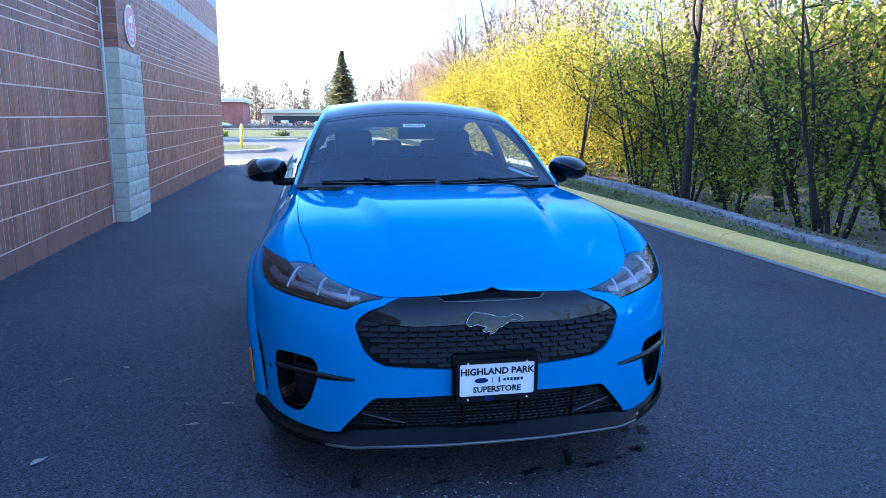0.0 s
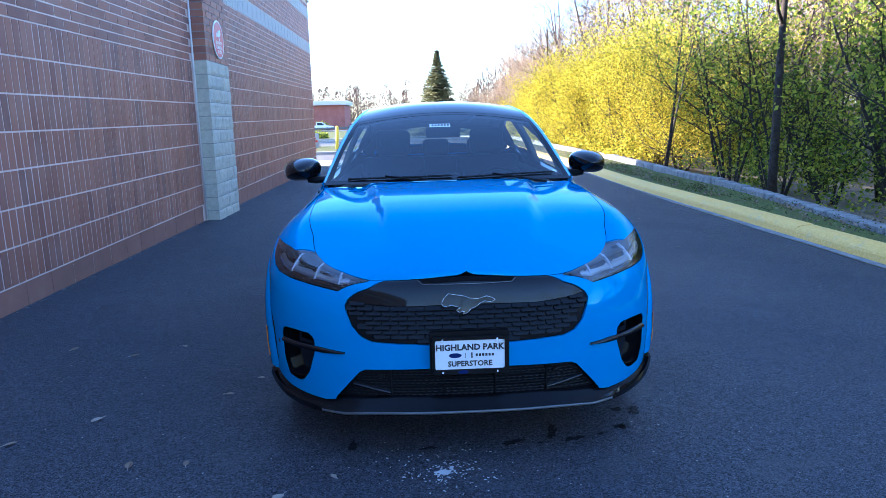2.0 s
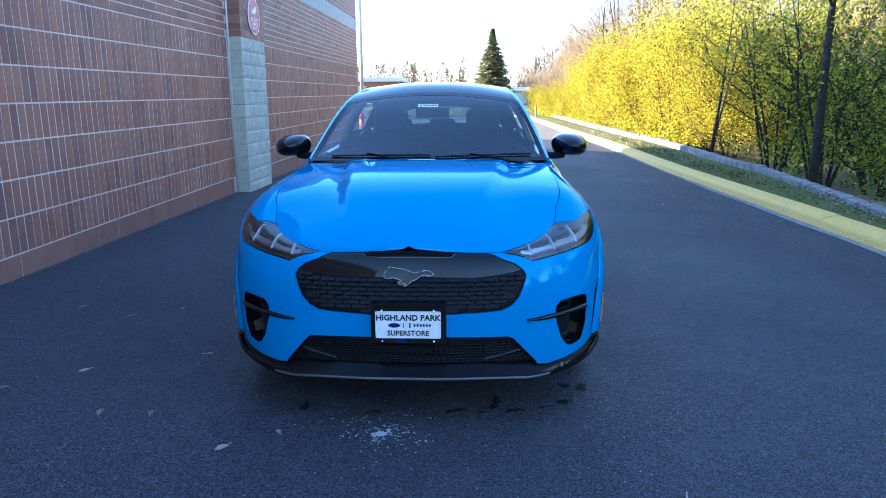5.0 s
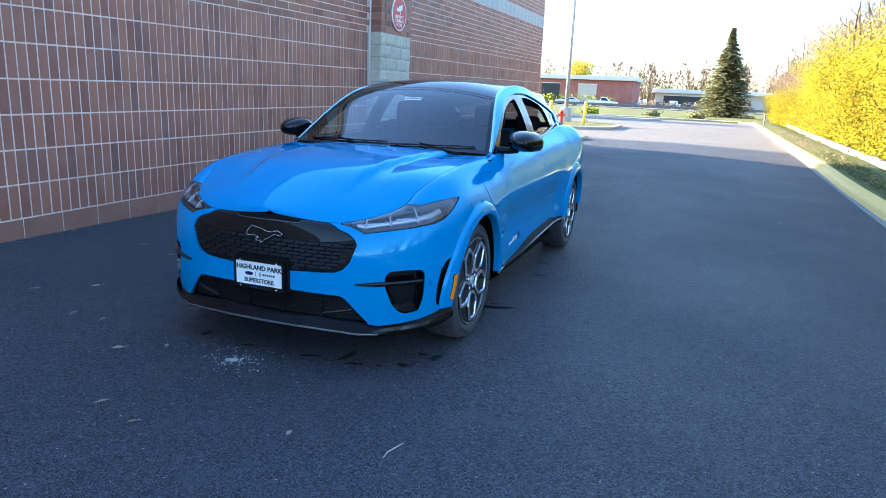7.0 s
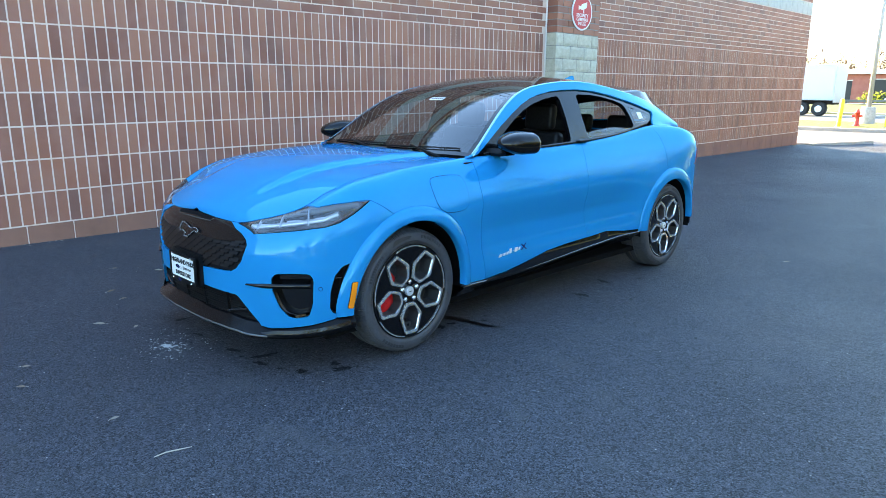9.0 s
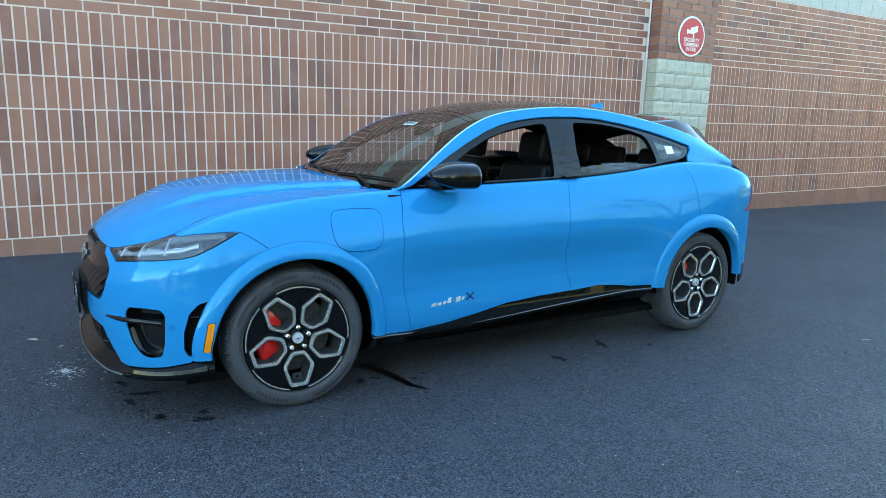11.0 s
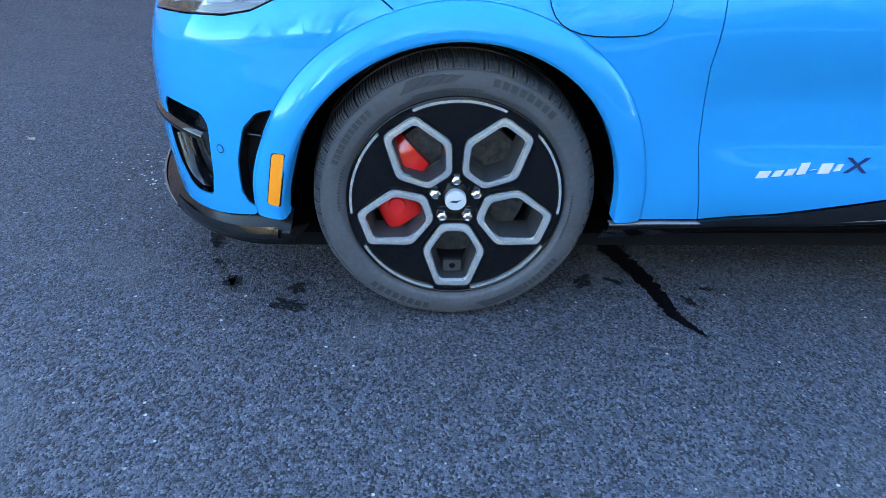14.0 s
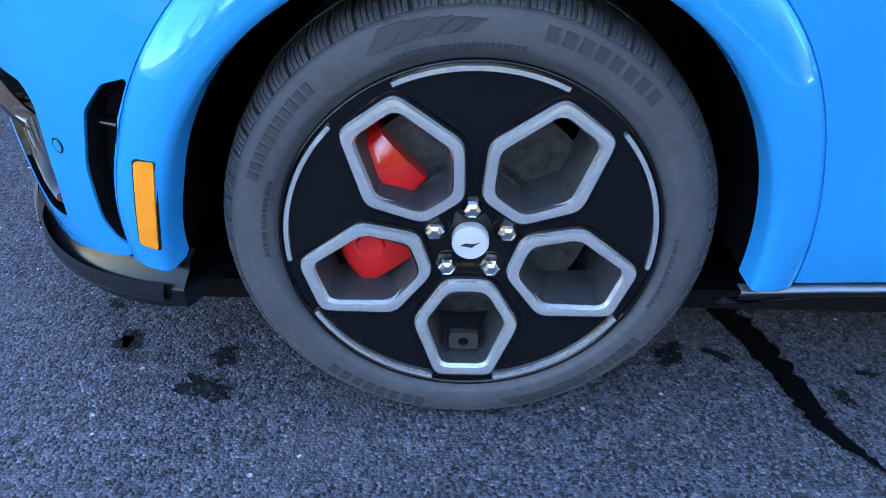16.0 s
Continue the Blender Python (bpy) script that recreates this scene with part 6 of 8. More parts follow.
    top_line = [(0.50, 0.808), (0.62, 0.838), (0.78, 0.862), (0.95, 0.880), (1.07, 0.895), (1.20, 0.905)]
    rows = [at_wall([(s, z + dz) for s, z in top_line], o, mirror) for dz, o in ((-0.030, -0.03), (-0.024, -0.012), (0.006, -0.008), (0.010, -0.02))]
    strip("bezel_band", rows, m_bezel, lamp_, mirror, True, "grey upper bezel band")
    low = [(0.53, 0.777), (0.575, 0.770), (0.78, 0.796), (0.90, 0.810), (0.985, 0.820), (1.07, 0.846)]
    rows = [at_wall([(s, z + dz) for s, z in low], o, mirror) for dz, o in ((-0.002, -0.03), (0.0, -0.012), (0.016, -0.014), (0.021, -0.03))]
    strip("light_strip", rows, m_led, lamp_, mirror, True, "bright strip along the lamp's lower edge")
    for s0 in (0.575, 0.715, 0.885):
        rows = [at_wall([(s0 + ds, z) for z in np.linspace(0.775 + (s0 - 0.6) * 0.10, 0.845 + (s0 - 0.6) * 0.11, 6)], o, mirror) for ds, o in ((0, -0.03), (0.002, -0.010), (0.012, -0.010), (0.014, -0.03))]
        strip("light_strip", rows[::-1], m_led, lamp_, mirror)
    ln_ = panel("lens", hl, wall_lift, m_lens, lamp_, 0.03, 0.003, (), -0.002, 0.0, mirror, "clear lens")
    ln_.visible_shadow = False


both(corner_details)

# ---- car: flanks ----
DOOR_F = [(2.178, 1.068), (2.147, 1.0), (2.122, 0.91), (2.115, 0.72), (2.137, 0.52), (2.182, 0.318)]
DOOR_M = [(3.345, 1.114), (3.30, 1.03), (3.28, 0.953), (3.265, 0.82), (3.262, 0.68), (3.29, 0.55), (3.335, 0.428)]
DOOR_R = [(4.405, 1.209), (4.44, 1.12), (4.445, 1.03), (4.44, 0.95), (4.435, 0.862)]
ROCK_UP = [(2.186, 0.314), (2.39, 0.328), (2.60, 0.362), (2.82, 0.402), (3.05, 0.418), (3.335, 0.426), (3.57, 0.438), (3.70, 0.425), (3.83, 0.408), (4.0, 0.396)]
STRIP_Z = curve(((1.93, 0.318), (2.05, 0.312), (2.2, 0.300), (2.4, 0.300), (3.34, 0.350), (3.9, 0.374), (4.1, 0.376)))


def rear_ring_r(deg):
    return 0.500


rear_front = ring_outline(AX_R, rear_ring_r, 176, 98)     # up the front side of the rear arch
rear_back = ring_outline(AX_R, rear_ring_r, 98, 10)


def top_run(a, b, n=14):
    return [(a + (b - a) * k / n, 9) for k in range(n + 1)]


def flank(mirror):
    P = lambda name, pts, **k: panel(name, W(pts), wall_lift, m_blue, car, 0.035, 0.0015, mirror=mirror, **k)
    fender = P("front_fender", top_run(0.845, 2.18, 26) + DOOR_F[1:] + [(2.185, 0.314), (2.02, 0.326)] + ring_rear_part[::-1] + SPLIT[::-1] + HL_TOP)
    # charge flap
    if not mirror:
        q = smooth_poly(W([(1.74, 0.975), (1.80, 0.992), (1.94, 0.992), (2.0, 0.972), (1.995, 0.85), (1.96, 0.803), (1.90, 0.792), (1.80, 0.796), (1.74, 0.83), (1.725, 0.90)]), 3)
        panel("charge_flap", q, wall_lift, m_blue, fender, 0.035, 0.0, (), 0.0022, 0.006)
        panel("flap_seam", shrunk(q, -0.0022), wall_lift, m_under, fender, 0.035, 0.0, [shrunk(q, 0.0)], 0.0008, 0.0)
    fd = P("front_door", top_run(2.18, 3.345, 16) + DOOR_M[1:] + ROCK_UP[:6][::-1][1:] + DOOR_F[::-1][:-1])
    rd = P("rear_door", top_run(3.345, 4.405, 16) + DOOR_R[1:] + [p for p in rear_front[::-1] if p[0] < 4.43][0:] + ROCK_UP[5:-1][::-1] + DOOR_M[::-1][:-1])
    P("rear_quarter", top_run(4.405, S_END, 26) + [(S_END, 0.47), (5.3, 0.47), (s_of_y(4.345), 0.455)] + rear_back[::-1][:-1] + DOOR_R[::-1][:-1])
    # sill: gloss trim, painted highlight strip and under-sill
    rock = panel("rocker_trim", W([(s, z - 0.002) for s, z in ROCK_UP] + [(4.03, 0.376)] + [(s, STRIP_Z(s)) for s in np.linspace(4.0, 2.195, 16)]), lambda s, v, o: wall_pt(s, v, o + 0.15 * max(0.0, 0.43 - v)), m_rocker, car, 0.035, 0.001, (), -0.006, 0.02, mirror, "gloss black rocker trim")
    ss = np.linspace(1.935, 4.02, 44)
    rows = [[Vector(((-1 if mirror else 1) * p.x, p.y, p.z)) for p in (wall_pt(s, STRIP_Z(s) + dz, o) for s in ss)] for dz, o in ((-0.075, -0.06), (-0.035, -0.03), (-0.012, 0.006), (-0.004, 0.010), (0.004, 0.004), (0.004, -0.012))]
    strip("sill", rows[::-1], m_gloss, rock, mirror, True, "dark glossy sill edge")
    # Light on the sill's dark edge is painted as a bright strip.
    rows = [[Vector(((-1 if mirror else 1) * p.x, p.y, p.z)) for p in (wall_pt(s, STRIP_Z(s) + dz, o) for s in ss)] for dz, o in ((0.001, 0.010), (0.003, 0.0125), (0.007, 0.011), (0.008, -0.008))]
    strip("sill_glint", rows[::-1], m_glint, rock, mirror, True, "thin bright line along the sill, a painted highlight")
    # arch mouldings
    for yc, rr, a0, a1, nm in ((AX_F, ring_r, 185.5, -4.5, "front"), (AX_R, rear_ring_r, 178, 4, "rear")):
        angs = np.linspace(a0, a1, 70)
        rows = []
        for f, o in ((-0.09, -0.0035), (-0.03, -0.0012), (0.01, 0.003), (0.12, 0.010), (0.5, 0.019), (0.85, 0.022), (0.97, 0.019), (1.0, 0.008), (1.0, -0.03)):
            line = []
            for a in angs:
                r = (0.412 - 0.013 * (1 - smooth01(0, 60, a)) + 0.014 * smooth01(165, 186, a) if nm == "front" else 0.405) * f + (rr(a) - 0.0025) * (1 - f)
                y, z = yc + r * math.cos(radians(a)), AX_Z + r * math.sin(radians(a))
                p = wall_pt(s_of_y(y), wall_v(s_of_y(y), z), o)
                line.append(Vector(((-1 if mirror else 1) * p.x, p.y, p.z)))
            rows.append(line)
        moulding = strip("arch_moulding", rows, m_blue, car, mirror, True)
        if nm == "front":
            mk = [(1.109, 0.502), (1.138, 0.505), (1.125, 0.43), (1.112, 0.362), (1.084, 0.366), (1.097, 0.435)]
            q = rounded(mk, 0.006)
            panel("side_marker", q, wall_lift, m_amber, moulding, 0.03, 0.0, (), 0.024, 0.012, mirror, "amber side marker")
            panel("marker_frame", rounded(shrunk(mk, -0.0035), 0.006), wall_lift, m_satin, moulding, 0.03, 0.0, (), 0.0215, 0.012, mirror)
        # wheel house
        v, f = lathe([(0.50, 0.435), (0.915, 0.428)], 40, "x", radians(-8), radians(186))
        v = [((-1 if mirror else 1) * a, yc + b, AX_Z + c) for a, b, c in v]
        wh = add("wheel_house", mesh_of("wheel_house", v, f), m_under, car)
        add("inner_wall", mesh_of("inner_wall", [((-1 if mirror else 1) * 0.52, yc - 0.45, 0.18), ((-1 if mirror else 1) * 0.52, yc + 0.45, 0.18), ((-1 if mirror else 1) * 0.52, yc + 0.45, 0.85), ((-1 if mirror else 1) * 0.52, yc - 0.45, 0.85)], [(0, 1, 2, 3)]), m_under, wh)
    # door script
    if not mirror:
        x = 2.305
        for wd, h0, h1 in ((0.030, 0, 0.020), (0.022, 0, 0.018), (0.020, 0, 0.019), (0.022, 0, 0.032), (0.010, 0.008, 0.012), (0.030, -0.003, 0.026), (0.016, 0.0, 0.02)):
            zz = 0.436 + (x - 2.305) * 0.10
            panel("door_script", W([(x, zz + h0), (x + wd, zz + h0 + 0.002), (x + wd + 0.008, zz + h1), (x + 0.008, zz + h1 - 0.002)]), wall_lift, m_script, fd, 0.04, 0.0, (), 0.003, 0.003)
            x += wd + 0.011
        for a, b in ((0.0, 0.05), (0.05, 0.0)):
            panel("door_script", W([(x + a, 0.452), (x + a + 0.012, 0.452), (x + b + 0.014, 0.492), (x + b + 0.002, 0.492)]), wall_lift, m_badge_blue, fd, 0.04, 0.0, (), 0.003, 0.003)
    # black shut-line backing
    back = W(top_run(0.5, 5.6, 40) + [(5.6, 0.48), (5.02, 0.48)] + ring_outline(AX_R, 0.47, 14, 180) + [(3.3, 0.40), (2.05, 0.31)] + ring_outline(AX_F, 0.47, -5, 160) + [(0.9, 0.62), (0.6, 0.62)])
    panel("inner_shell", back, wall_lift, m_under, car, 0.06, 0.012, (), -0.03, 0.0, mirror)


both(flank)

# tail
part("underbody", box_bm(-0.80, 0.80, 0.35, 3.95, 0.17, 0.21), m_under, car)
both(lambda mirror: panel("tail_lamp", W([(4.975, 0.865), (5.06, 0.93), (5.10, 1.05), (5.45, 1.05), (5.45, 0.95), (5.16, 0.92), (5.06, 0.862)]), wall_lift, m_tail, car, 0.04, 0.0, (), 0.006, 0.012, mirror, "dark red tail lamp"))
both(lambda mirror: panel("rear_diffuser", W([(5.03, 0.315), (4.99, 0.455), (5.3, 0.47), (S_END, 0.47), (S_END, 0.40), (5.3, 0.395), (5.16, 0.35)]), wall_lift, m_gloss, car, 0.04, 0.0, (), -0.004, 0.01, mirror, "black lower rear bumper"))

# ---- car: hood, glass and roof ----
EY0 = EDGE_Y[0]


def hood_edge(s):
    p = edge_pt(s)
    return (p.x, math.sqrt(max(0.0, p.y - EY0)))


side_run = [hood_edge(s) for s in np.linspace(0.03, 2.06, 60)]
REAR_U = lambda x: math.sqrt(1.345 + 0.075 * (abs(x) / 0.78) ** 2 - EY0)
rear_run = [(x, REAR_U(x)) for x in np.linspace(side_run[-1][0] - 0.01, -side_run[-1][0] + 0.01, 24)]
hood_poly = side_run + rear_run + [(-a, b) for a, b in side_run[::-1]]
hood = panel("hood", hood_poly, lambda x, u, o: hood_pt(x, u, o), m_blue, car, 0.03, 0.002, (), 0.0, 0.016)
panel("cowl", [(x, 1.33 + 0.075 * (abs(x) / 0.78) ** 2) for x in np.linspace(-0.80, 0.80, 20)] + [(x, 1.46 + 0.09 * (abs(x) / 0.78) ** 2) for x in np.linspace(0.80, -0.80, 20)],
      lambda x, y, o: Vector((x, y, 1.052 - 0.0 * y + o)), m_satin, car, 0.06, 0.0)
WS_LOW = lambda x: 1.385 + 0.10 * (abs(x) / 0.78) ** 2
WS_TOP = lambda x: 2.170 - 0.10 * (abs(x) / 0.64) ** 2


def rail_run(y0, y1, n, inset=0.0):
    return [(rail_x(y) - inset, y) for y in np.linspace(y0, y1, n)]


ws = [(x, WS_LOW(x)) for x in np.linspace(-0.77, 0.77, 20)] + rail_run(1.52, 2.12, 12, 0.012) + [(x, WS_TOP(x)) for x in np.linspace(0.60, -0.60, 18)] + [(-a, b) for a, b in rail_run(1.52, 2.12, 12, 0.012)[::-1]]
roof_lift = lambda x, y, o: roof_pt(x, y, o)
wsn = panel("windscreen", ws, roof_lift, m_windscreen, car, 0.026, 0.0, (), 0.0, 0.0, label="large tinted windscreen")
wsn.visible_shadow = False
inner = shrunk(ws, 0.035)
panel("frit_band", ws, roof_lift, m_gloss, wsn, 0.05, 0.0, [inner], 0.0015, 0.0, label="black edge band")
hd = [(x, y) for x, y in ((-0.26, 2.205), (0.26, 2.205), (0.20, 2.10), (0.12, 2.07), (-0.12, 2.07), (-0.20, 2.10))]
panel("sensor_cover", hd, roof_lift, m_satin, wsn, 0.05, 0.0, (), -0.012, 0.02)
st = [(-0.095, 1.995), (0.045, 1.995), (0.045, 1.955), (-0.095, 1.955)]
sk = panel("stock_sticker", st, roof_lift, m_sticker, wsn, 0.05, 0.0, (), 0.0015, 0.0, label="white sticker with dark printed bars")
for i in range(6):
    a = -0.082 + i * 0.021
    panel("printed_bar", [(a, 1.986), (a + 0.014, 1.986), (a + 0.014, 1.964), (a, 1.964)], roof_lift, m_print, sk, 0.05, 0.0, (), 0.003, 0.0)
rf = [(x, WS_TOP(x) + 0.008) for x in np.linspace(-0.60, 0.60, 18)] + rail_run(2.14, 4.20, 24, 0.004) + [(x, 4.32 - 0.10 * (abs(x) / 0.57) ** 2) for x in np.linspace(0.56, -0.56, 16)] + [(-a, b) for a, b in rail_run(2.14, 4.20, 24, 0.004)[::-1]]
panel("roof_panel", rf, roof_lift, m_gloss, car, 0.06, 0.001, (), 0.0, 0.03, label="gloss black glass roof")
panel("headliner", shrunk(rf, 0.03), roof_lift, m_cabin, car, 0.08, 0.0, (), -0.045, 0.0)
# antenna fin
fin = [(0.0, 0.0), (0.02, 0.035), (0.09, 0.055), (0.14, 0.06), (0.15, 0.0)]
n = len(fin)
fv_ = [(sx * (0.018 if b < 0.01 else 0.005), 3.52 + a, 1.566 + b) for sx in (-1, 1) for a, b in fin]
add("antenna_fin", mesh_of("antenna_fin", fv_, [tuple(range(n)), tuple(range(2 * n - 1, n - 1, -1))] + [(i, (i + 1) % n, n + (i + 1) % n, n + i) for i in range(n)], False), m_blue, car, "blue roof antenna fin")
# rear hatch: spoiler, glazed window and lower lid
def hatch(name, spec, material, label):
    rows = [[Vector((w * k / 8, y - 0.20 * (abs(k) / 8) ** 2.5, z - 0.03 * (abs(k) / 8) ** 2)) for k in range(-8, 9)] for y, z, w in spec]
    return strip(name, rows, material, car, False, True, label)


rows = []
for y, z, w, sweep in ((3.70, 1.565, 0.535, 0.02), (3.95, 1.552, 0.53, 0.04), (4.14, 1.537, 0.50, 0.06), (4.35, 1.498, 0.455, 0.09), (4.375, 1.486, 0.45, 0.09), (4.35, 1.462, 0.45, 0.09), (4.25, 1.43, 0.46, 0.06)):
    row = [Vector((w * k / 8, y - sweep * (k / 8) ** 2, z - 0.052 * abs(k / 8) ** 2.2)) for k in range(-8, 9)] if y > 3.8 else [roof_pt(w * k / 8, y, 0.001) for k in range(-8, 9)]
    yy = row[0].y
    side = lambda sg: Vector((sg * (rail_x(yy) - 0.008), yy, rail_z(yy) + 0.002))
    rows.append([side(-1)] + row + [side(1)])
strip("rear_spoiler", rows, m_spoiler, car, False, True, "black roof spoiler")
hatch("rear_window", ((4.33, 1.43, 0.46), (4.44, 1.375, 0.49), (4.60, 1.30, 0.53), (4.74, 1.215, 0.57)), m_window, "tinted rear window").visible_shadow = False
hatch("tailgate_lining", ((4.66, 1.21, 0.54), (4.69, 1.17, 0.60), (4.69, 1.10, 0.64), (4.66, 1.0, 0.64)), m_cabin, "dark lining inside the tailgate")
hatch("tailgate", ((4.71, 1.222, 0.58), (4.745, 1.185, 0.64), (4.75, 1.14, 0.68), (4.72, 1.08, 0.70)), m_blue, "blue tailgate lid")

DLO_TOP = [(1.56, 1.096), (1.70, 1.184), (1.83, 1.262), (1.97, 1.335), (2.11, 1.398), (2.23, 1.436), (2.35, 1.464), (2.51, 1.487), (2.68, 1.499), (2.88, 1.503), (3.07, 1.494), (3.30, 1.466), (3.54, 1.424), (3.75, 1.376), (3.93, 1.326)]
DLO_BOT = [(3.925, 1.300), (3.88, 1.262), (3.80, 1.238)] + [(y, belt_z(y) + 0.004) for y in np.linspace(3.70, 1.60, 24)]


def cabin_side(mirror):
    lift = lambda y, z, o: cabin_pt(y, z, o)
    K = lambda name, poly, m, parent, step=0.04, gap=0.001, holes=(), off=0.0, thick=0.012, label="": panel(name, poly, lift, m, parent, step, gap, holes, off, thick, mirror, label)
    top = [(y, rail_z(y)) for y in np.linspace(1.47, 4.45, 46)]
    low_rear = [(y, belt_z(y) - 0.012 - 0.05 * smooth01(3.86, 4.3, y)) for y in np.linspace(4.45, 3.86, 12)]
    frame_ = K("side_frame", [(1.44, belt_z(1.44))] + top + low_rear + DLO_BOT[:2][::-1] + DLO_TOP[::-1] + [(1.50, belt_z(1.5) + 0.002)], m_blue, car, 0.026, 0.0, (), 0.003)
    # drip moulding over the roof joint
    rows = [[Vector(((-1 if mirror else 1) * (rail_x(y) + dx), y, rail_z(y) + dz)) for y in np.linspace(1.5, 4.3, 50)] for dx, dz in ((0.006, -0.008), (0.0, 0.004), (-0.012, 0.006), (-0.03, 0.0))]
    strip("roof_edge", rows, m_blue, frame_, mirror)
    K("inner_pillar", [(1.50, belt_z(1.5))] + top + low_rear + DLO_BOT[:2][::-1] + DLO_TOP[::-1], m_cabin, car, 0.05, -0.012, (), -0.035, 0.0)
    # black window surround with two openings and a fixed quarter pane
    dlo = DLO_TOP + DLO_BOT
    F_OPEN = [(1.72, 1.110), (1.85, 1.222), (1.98, 1.298), (2.12, 1.362), (2.26, 1.405), (2.42, 1.438), (2.58, 1.458), (2.60, 1.44), (2.585, 1.28), (2.575, 1.148), (2.555, 1.130), (2.3, 1.119), (2.0, 1.108)]
    R_OPEN = [(2.80, 1.150), (2.795, 1.30), (2.83, 1.455), (2.86, 1.470), (3.05, 1.466), (3.19, 1.452), (3.36, 1.425), (3.47, 1.398), (3.50, 1.37), (3.535, 1.22), (3.50, 1.202), (3.2, 1.172)]
    Q_OPEN = [(3.575, 1.235), (3.555, 1.370), (3.70, 1.345), (3.87, 1.300), (3.86, 1.283), (3.79, 1.256)]
    K("window_surround", dlo, m_gloss, car, 0.035, 0.0, [rounded(F_OPEN, 0.02), rounded(R_OPEN, 0.02), rounded(Q_OPEN, 0.015)], -0.010, 0.03, "gloss black window surround and pillars")
    rows = [[Vector(((-1 if mirror else 1) * p.x, p.y, p.z)) for p in (cabin_pt(y, z + dz, o) for y, z in [(y, belt_z(y) + 0.006) for y in np.linspace(1.6, 3.74, 30)])] for dz, o in ((-0.010, 0.002), (-0.004, 0.010), (0.006, 0.010), (0.010, 0.0))]
    strip("belt_moulding", rows, m_gloss, car, mirror, True, "gloss black belt moulding")
    gq = K("quarter_glass", Q_OPEN, m_window, car, 0.06, -0.004, (), -0.012, 0.0, "small fixed quarter window")
    gq.visible_shadow = False
    half_down = [(2.80, 1.150), (2.797, 1.185), (3.05, 1.212), (3.25, 1.215), (3.40, 1.205), (3.50, 1.202), (3.2, 1.172)]
    gr = K("rear_door_glass", half_down, m_window, car, 0.06, -0.003, (), -0.016, 0.0, "rear window glass wound most of the way down")
    gr.visible_shadow = False
    if not mirror:
        K("window_label", [(3.66, 1.272), (3.74, 1.276), (3.735, 1.325), (3.655, 1.328)], m_sticker, gq, 0.06, 0.0, (), -0.010, 0.0)
    # handle ledge at the pillar foot
    rows = [[Vector(((-1 if mirror else 1) * p.x, p.y, p.z)) for p in (cabin_pt(y, belt_z(y) + dz, o) for y in np.linspace(2.62, 2.74, 6))] for dz, o in ((0.000, 0.004), (-0.006, 0.028), (0.010, 0.030), (0.022, 0.006))]
    strip("door_pull", rows, m_gloss, car, mirror)
    sg = -1 if mirror else 1
    # mirror
    c = Vector((0.925, 1.765, 1.157))
    vv, ff = [], []
    N, Mm = 28, 18
    for j in range(Mm + 1):
        b = math.pi * j / Mm
        for k in range(N):
            a = 2 * math.pi * k / N
            ex, ey, ez = math.sin(b) * math.cos(a), math.cos(b), math.sin(b) * math.sin(a)
            sx = math.copysign(abs(ex) ** 0.75, ex) * (0.125 if ex > 0 else 0.105)
            sz = math.copysign(abs(ez) ** 0.8, ez) * (0.074 if ez > 0 else 0.072)
            sy = -0.185 * max(0.0, ey) ** 0.85 if ey > 0 else 0.105 * abs(ey) ** 0.35
            taper = 1 - 0.36 * max(0.0, ey) ** 1.5
            p = c + Vector((sx * taper + 0.02 * (ey < 0), sy - 0.015 * sx / 0.1, sz * taper - 0.012 * (ex > 0) * ex + 0.01))
            vv.append(Vector((sg * p.x, p.y, p.z)))
    for j in range(Mm):
        for k in range(N):
            q = (j * N + k, j * N + (k + 1) % N, (j + 1) * N + (k + 1) % N, (j + 1) * N + k)
            ff.append(q if mirror else q[::-1])
    mir = add("door_mirror", mesh_of("door_mirror", vv, ff, True), m_gloss, car, "gloss black door mirror")
    rows = [[Vector((sg * x, 1.69 + 0.11 * (x - 0.75) * 2 + dy, z + dz)) for x, z in ((0.75, 1.105), (0.80, 1.10), (0.85, 1.098), (0.90, 1.105))] for dy, dz in ((-0.05, 0.0), (-0.03, 0.022), (0.04, 0.022), (0.06, 0.0), (0.04, -0.02), (-0.03, -0.02), (-0.05, 0.0))]
    strip("mirror_foot", rows, m_satin, mir, mirror)
    v, f = lathe([(0.0, 0.0001), (0.0, 1.0)], 24)
    add("mirror_glass", mesh_of("mirror_glass", [(sg * (0.935 + 0.092 * b), 1.872 + 0.006 * b, 1.162 + 0.056 * h) for a, b, h in v], f if mirror else [q[::-1] for q in f]), m_chrome, mir)
    rows = [[Vector((sg * (c.x - 0.02 + 0.128 * math.cos(a) * fr), c.y - 0.085 * math.sin(a) * fr + 0.01, 1.118 + dz)) for a in np.linspace(0.05, 1.35, 12)] for dz, fr in ((-0.006, 1.0), (-0.003, 1.03), (0.003, 1.03), (0.006, 1.0))]
    strip("turn_signal", rows, m_chrome, mir, mirror, True, "slim bright indicator strip")


both(cabin_side)

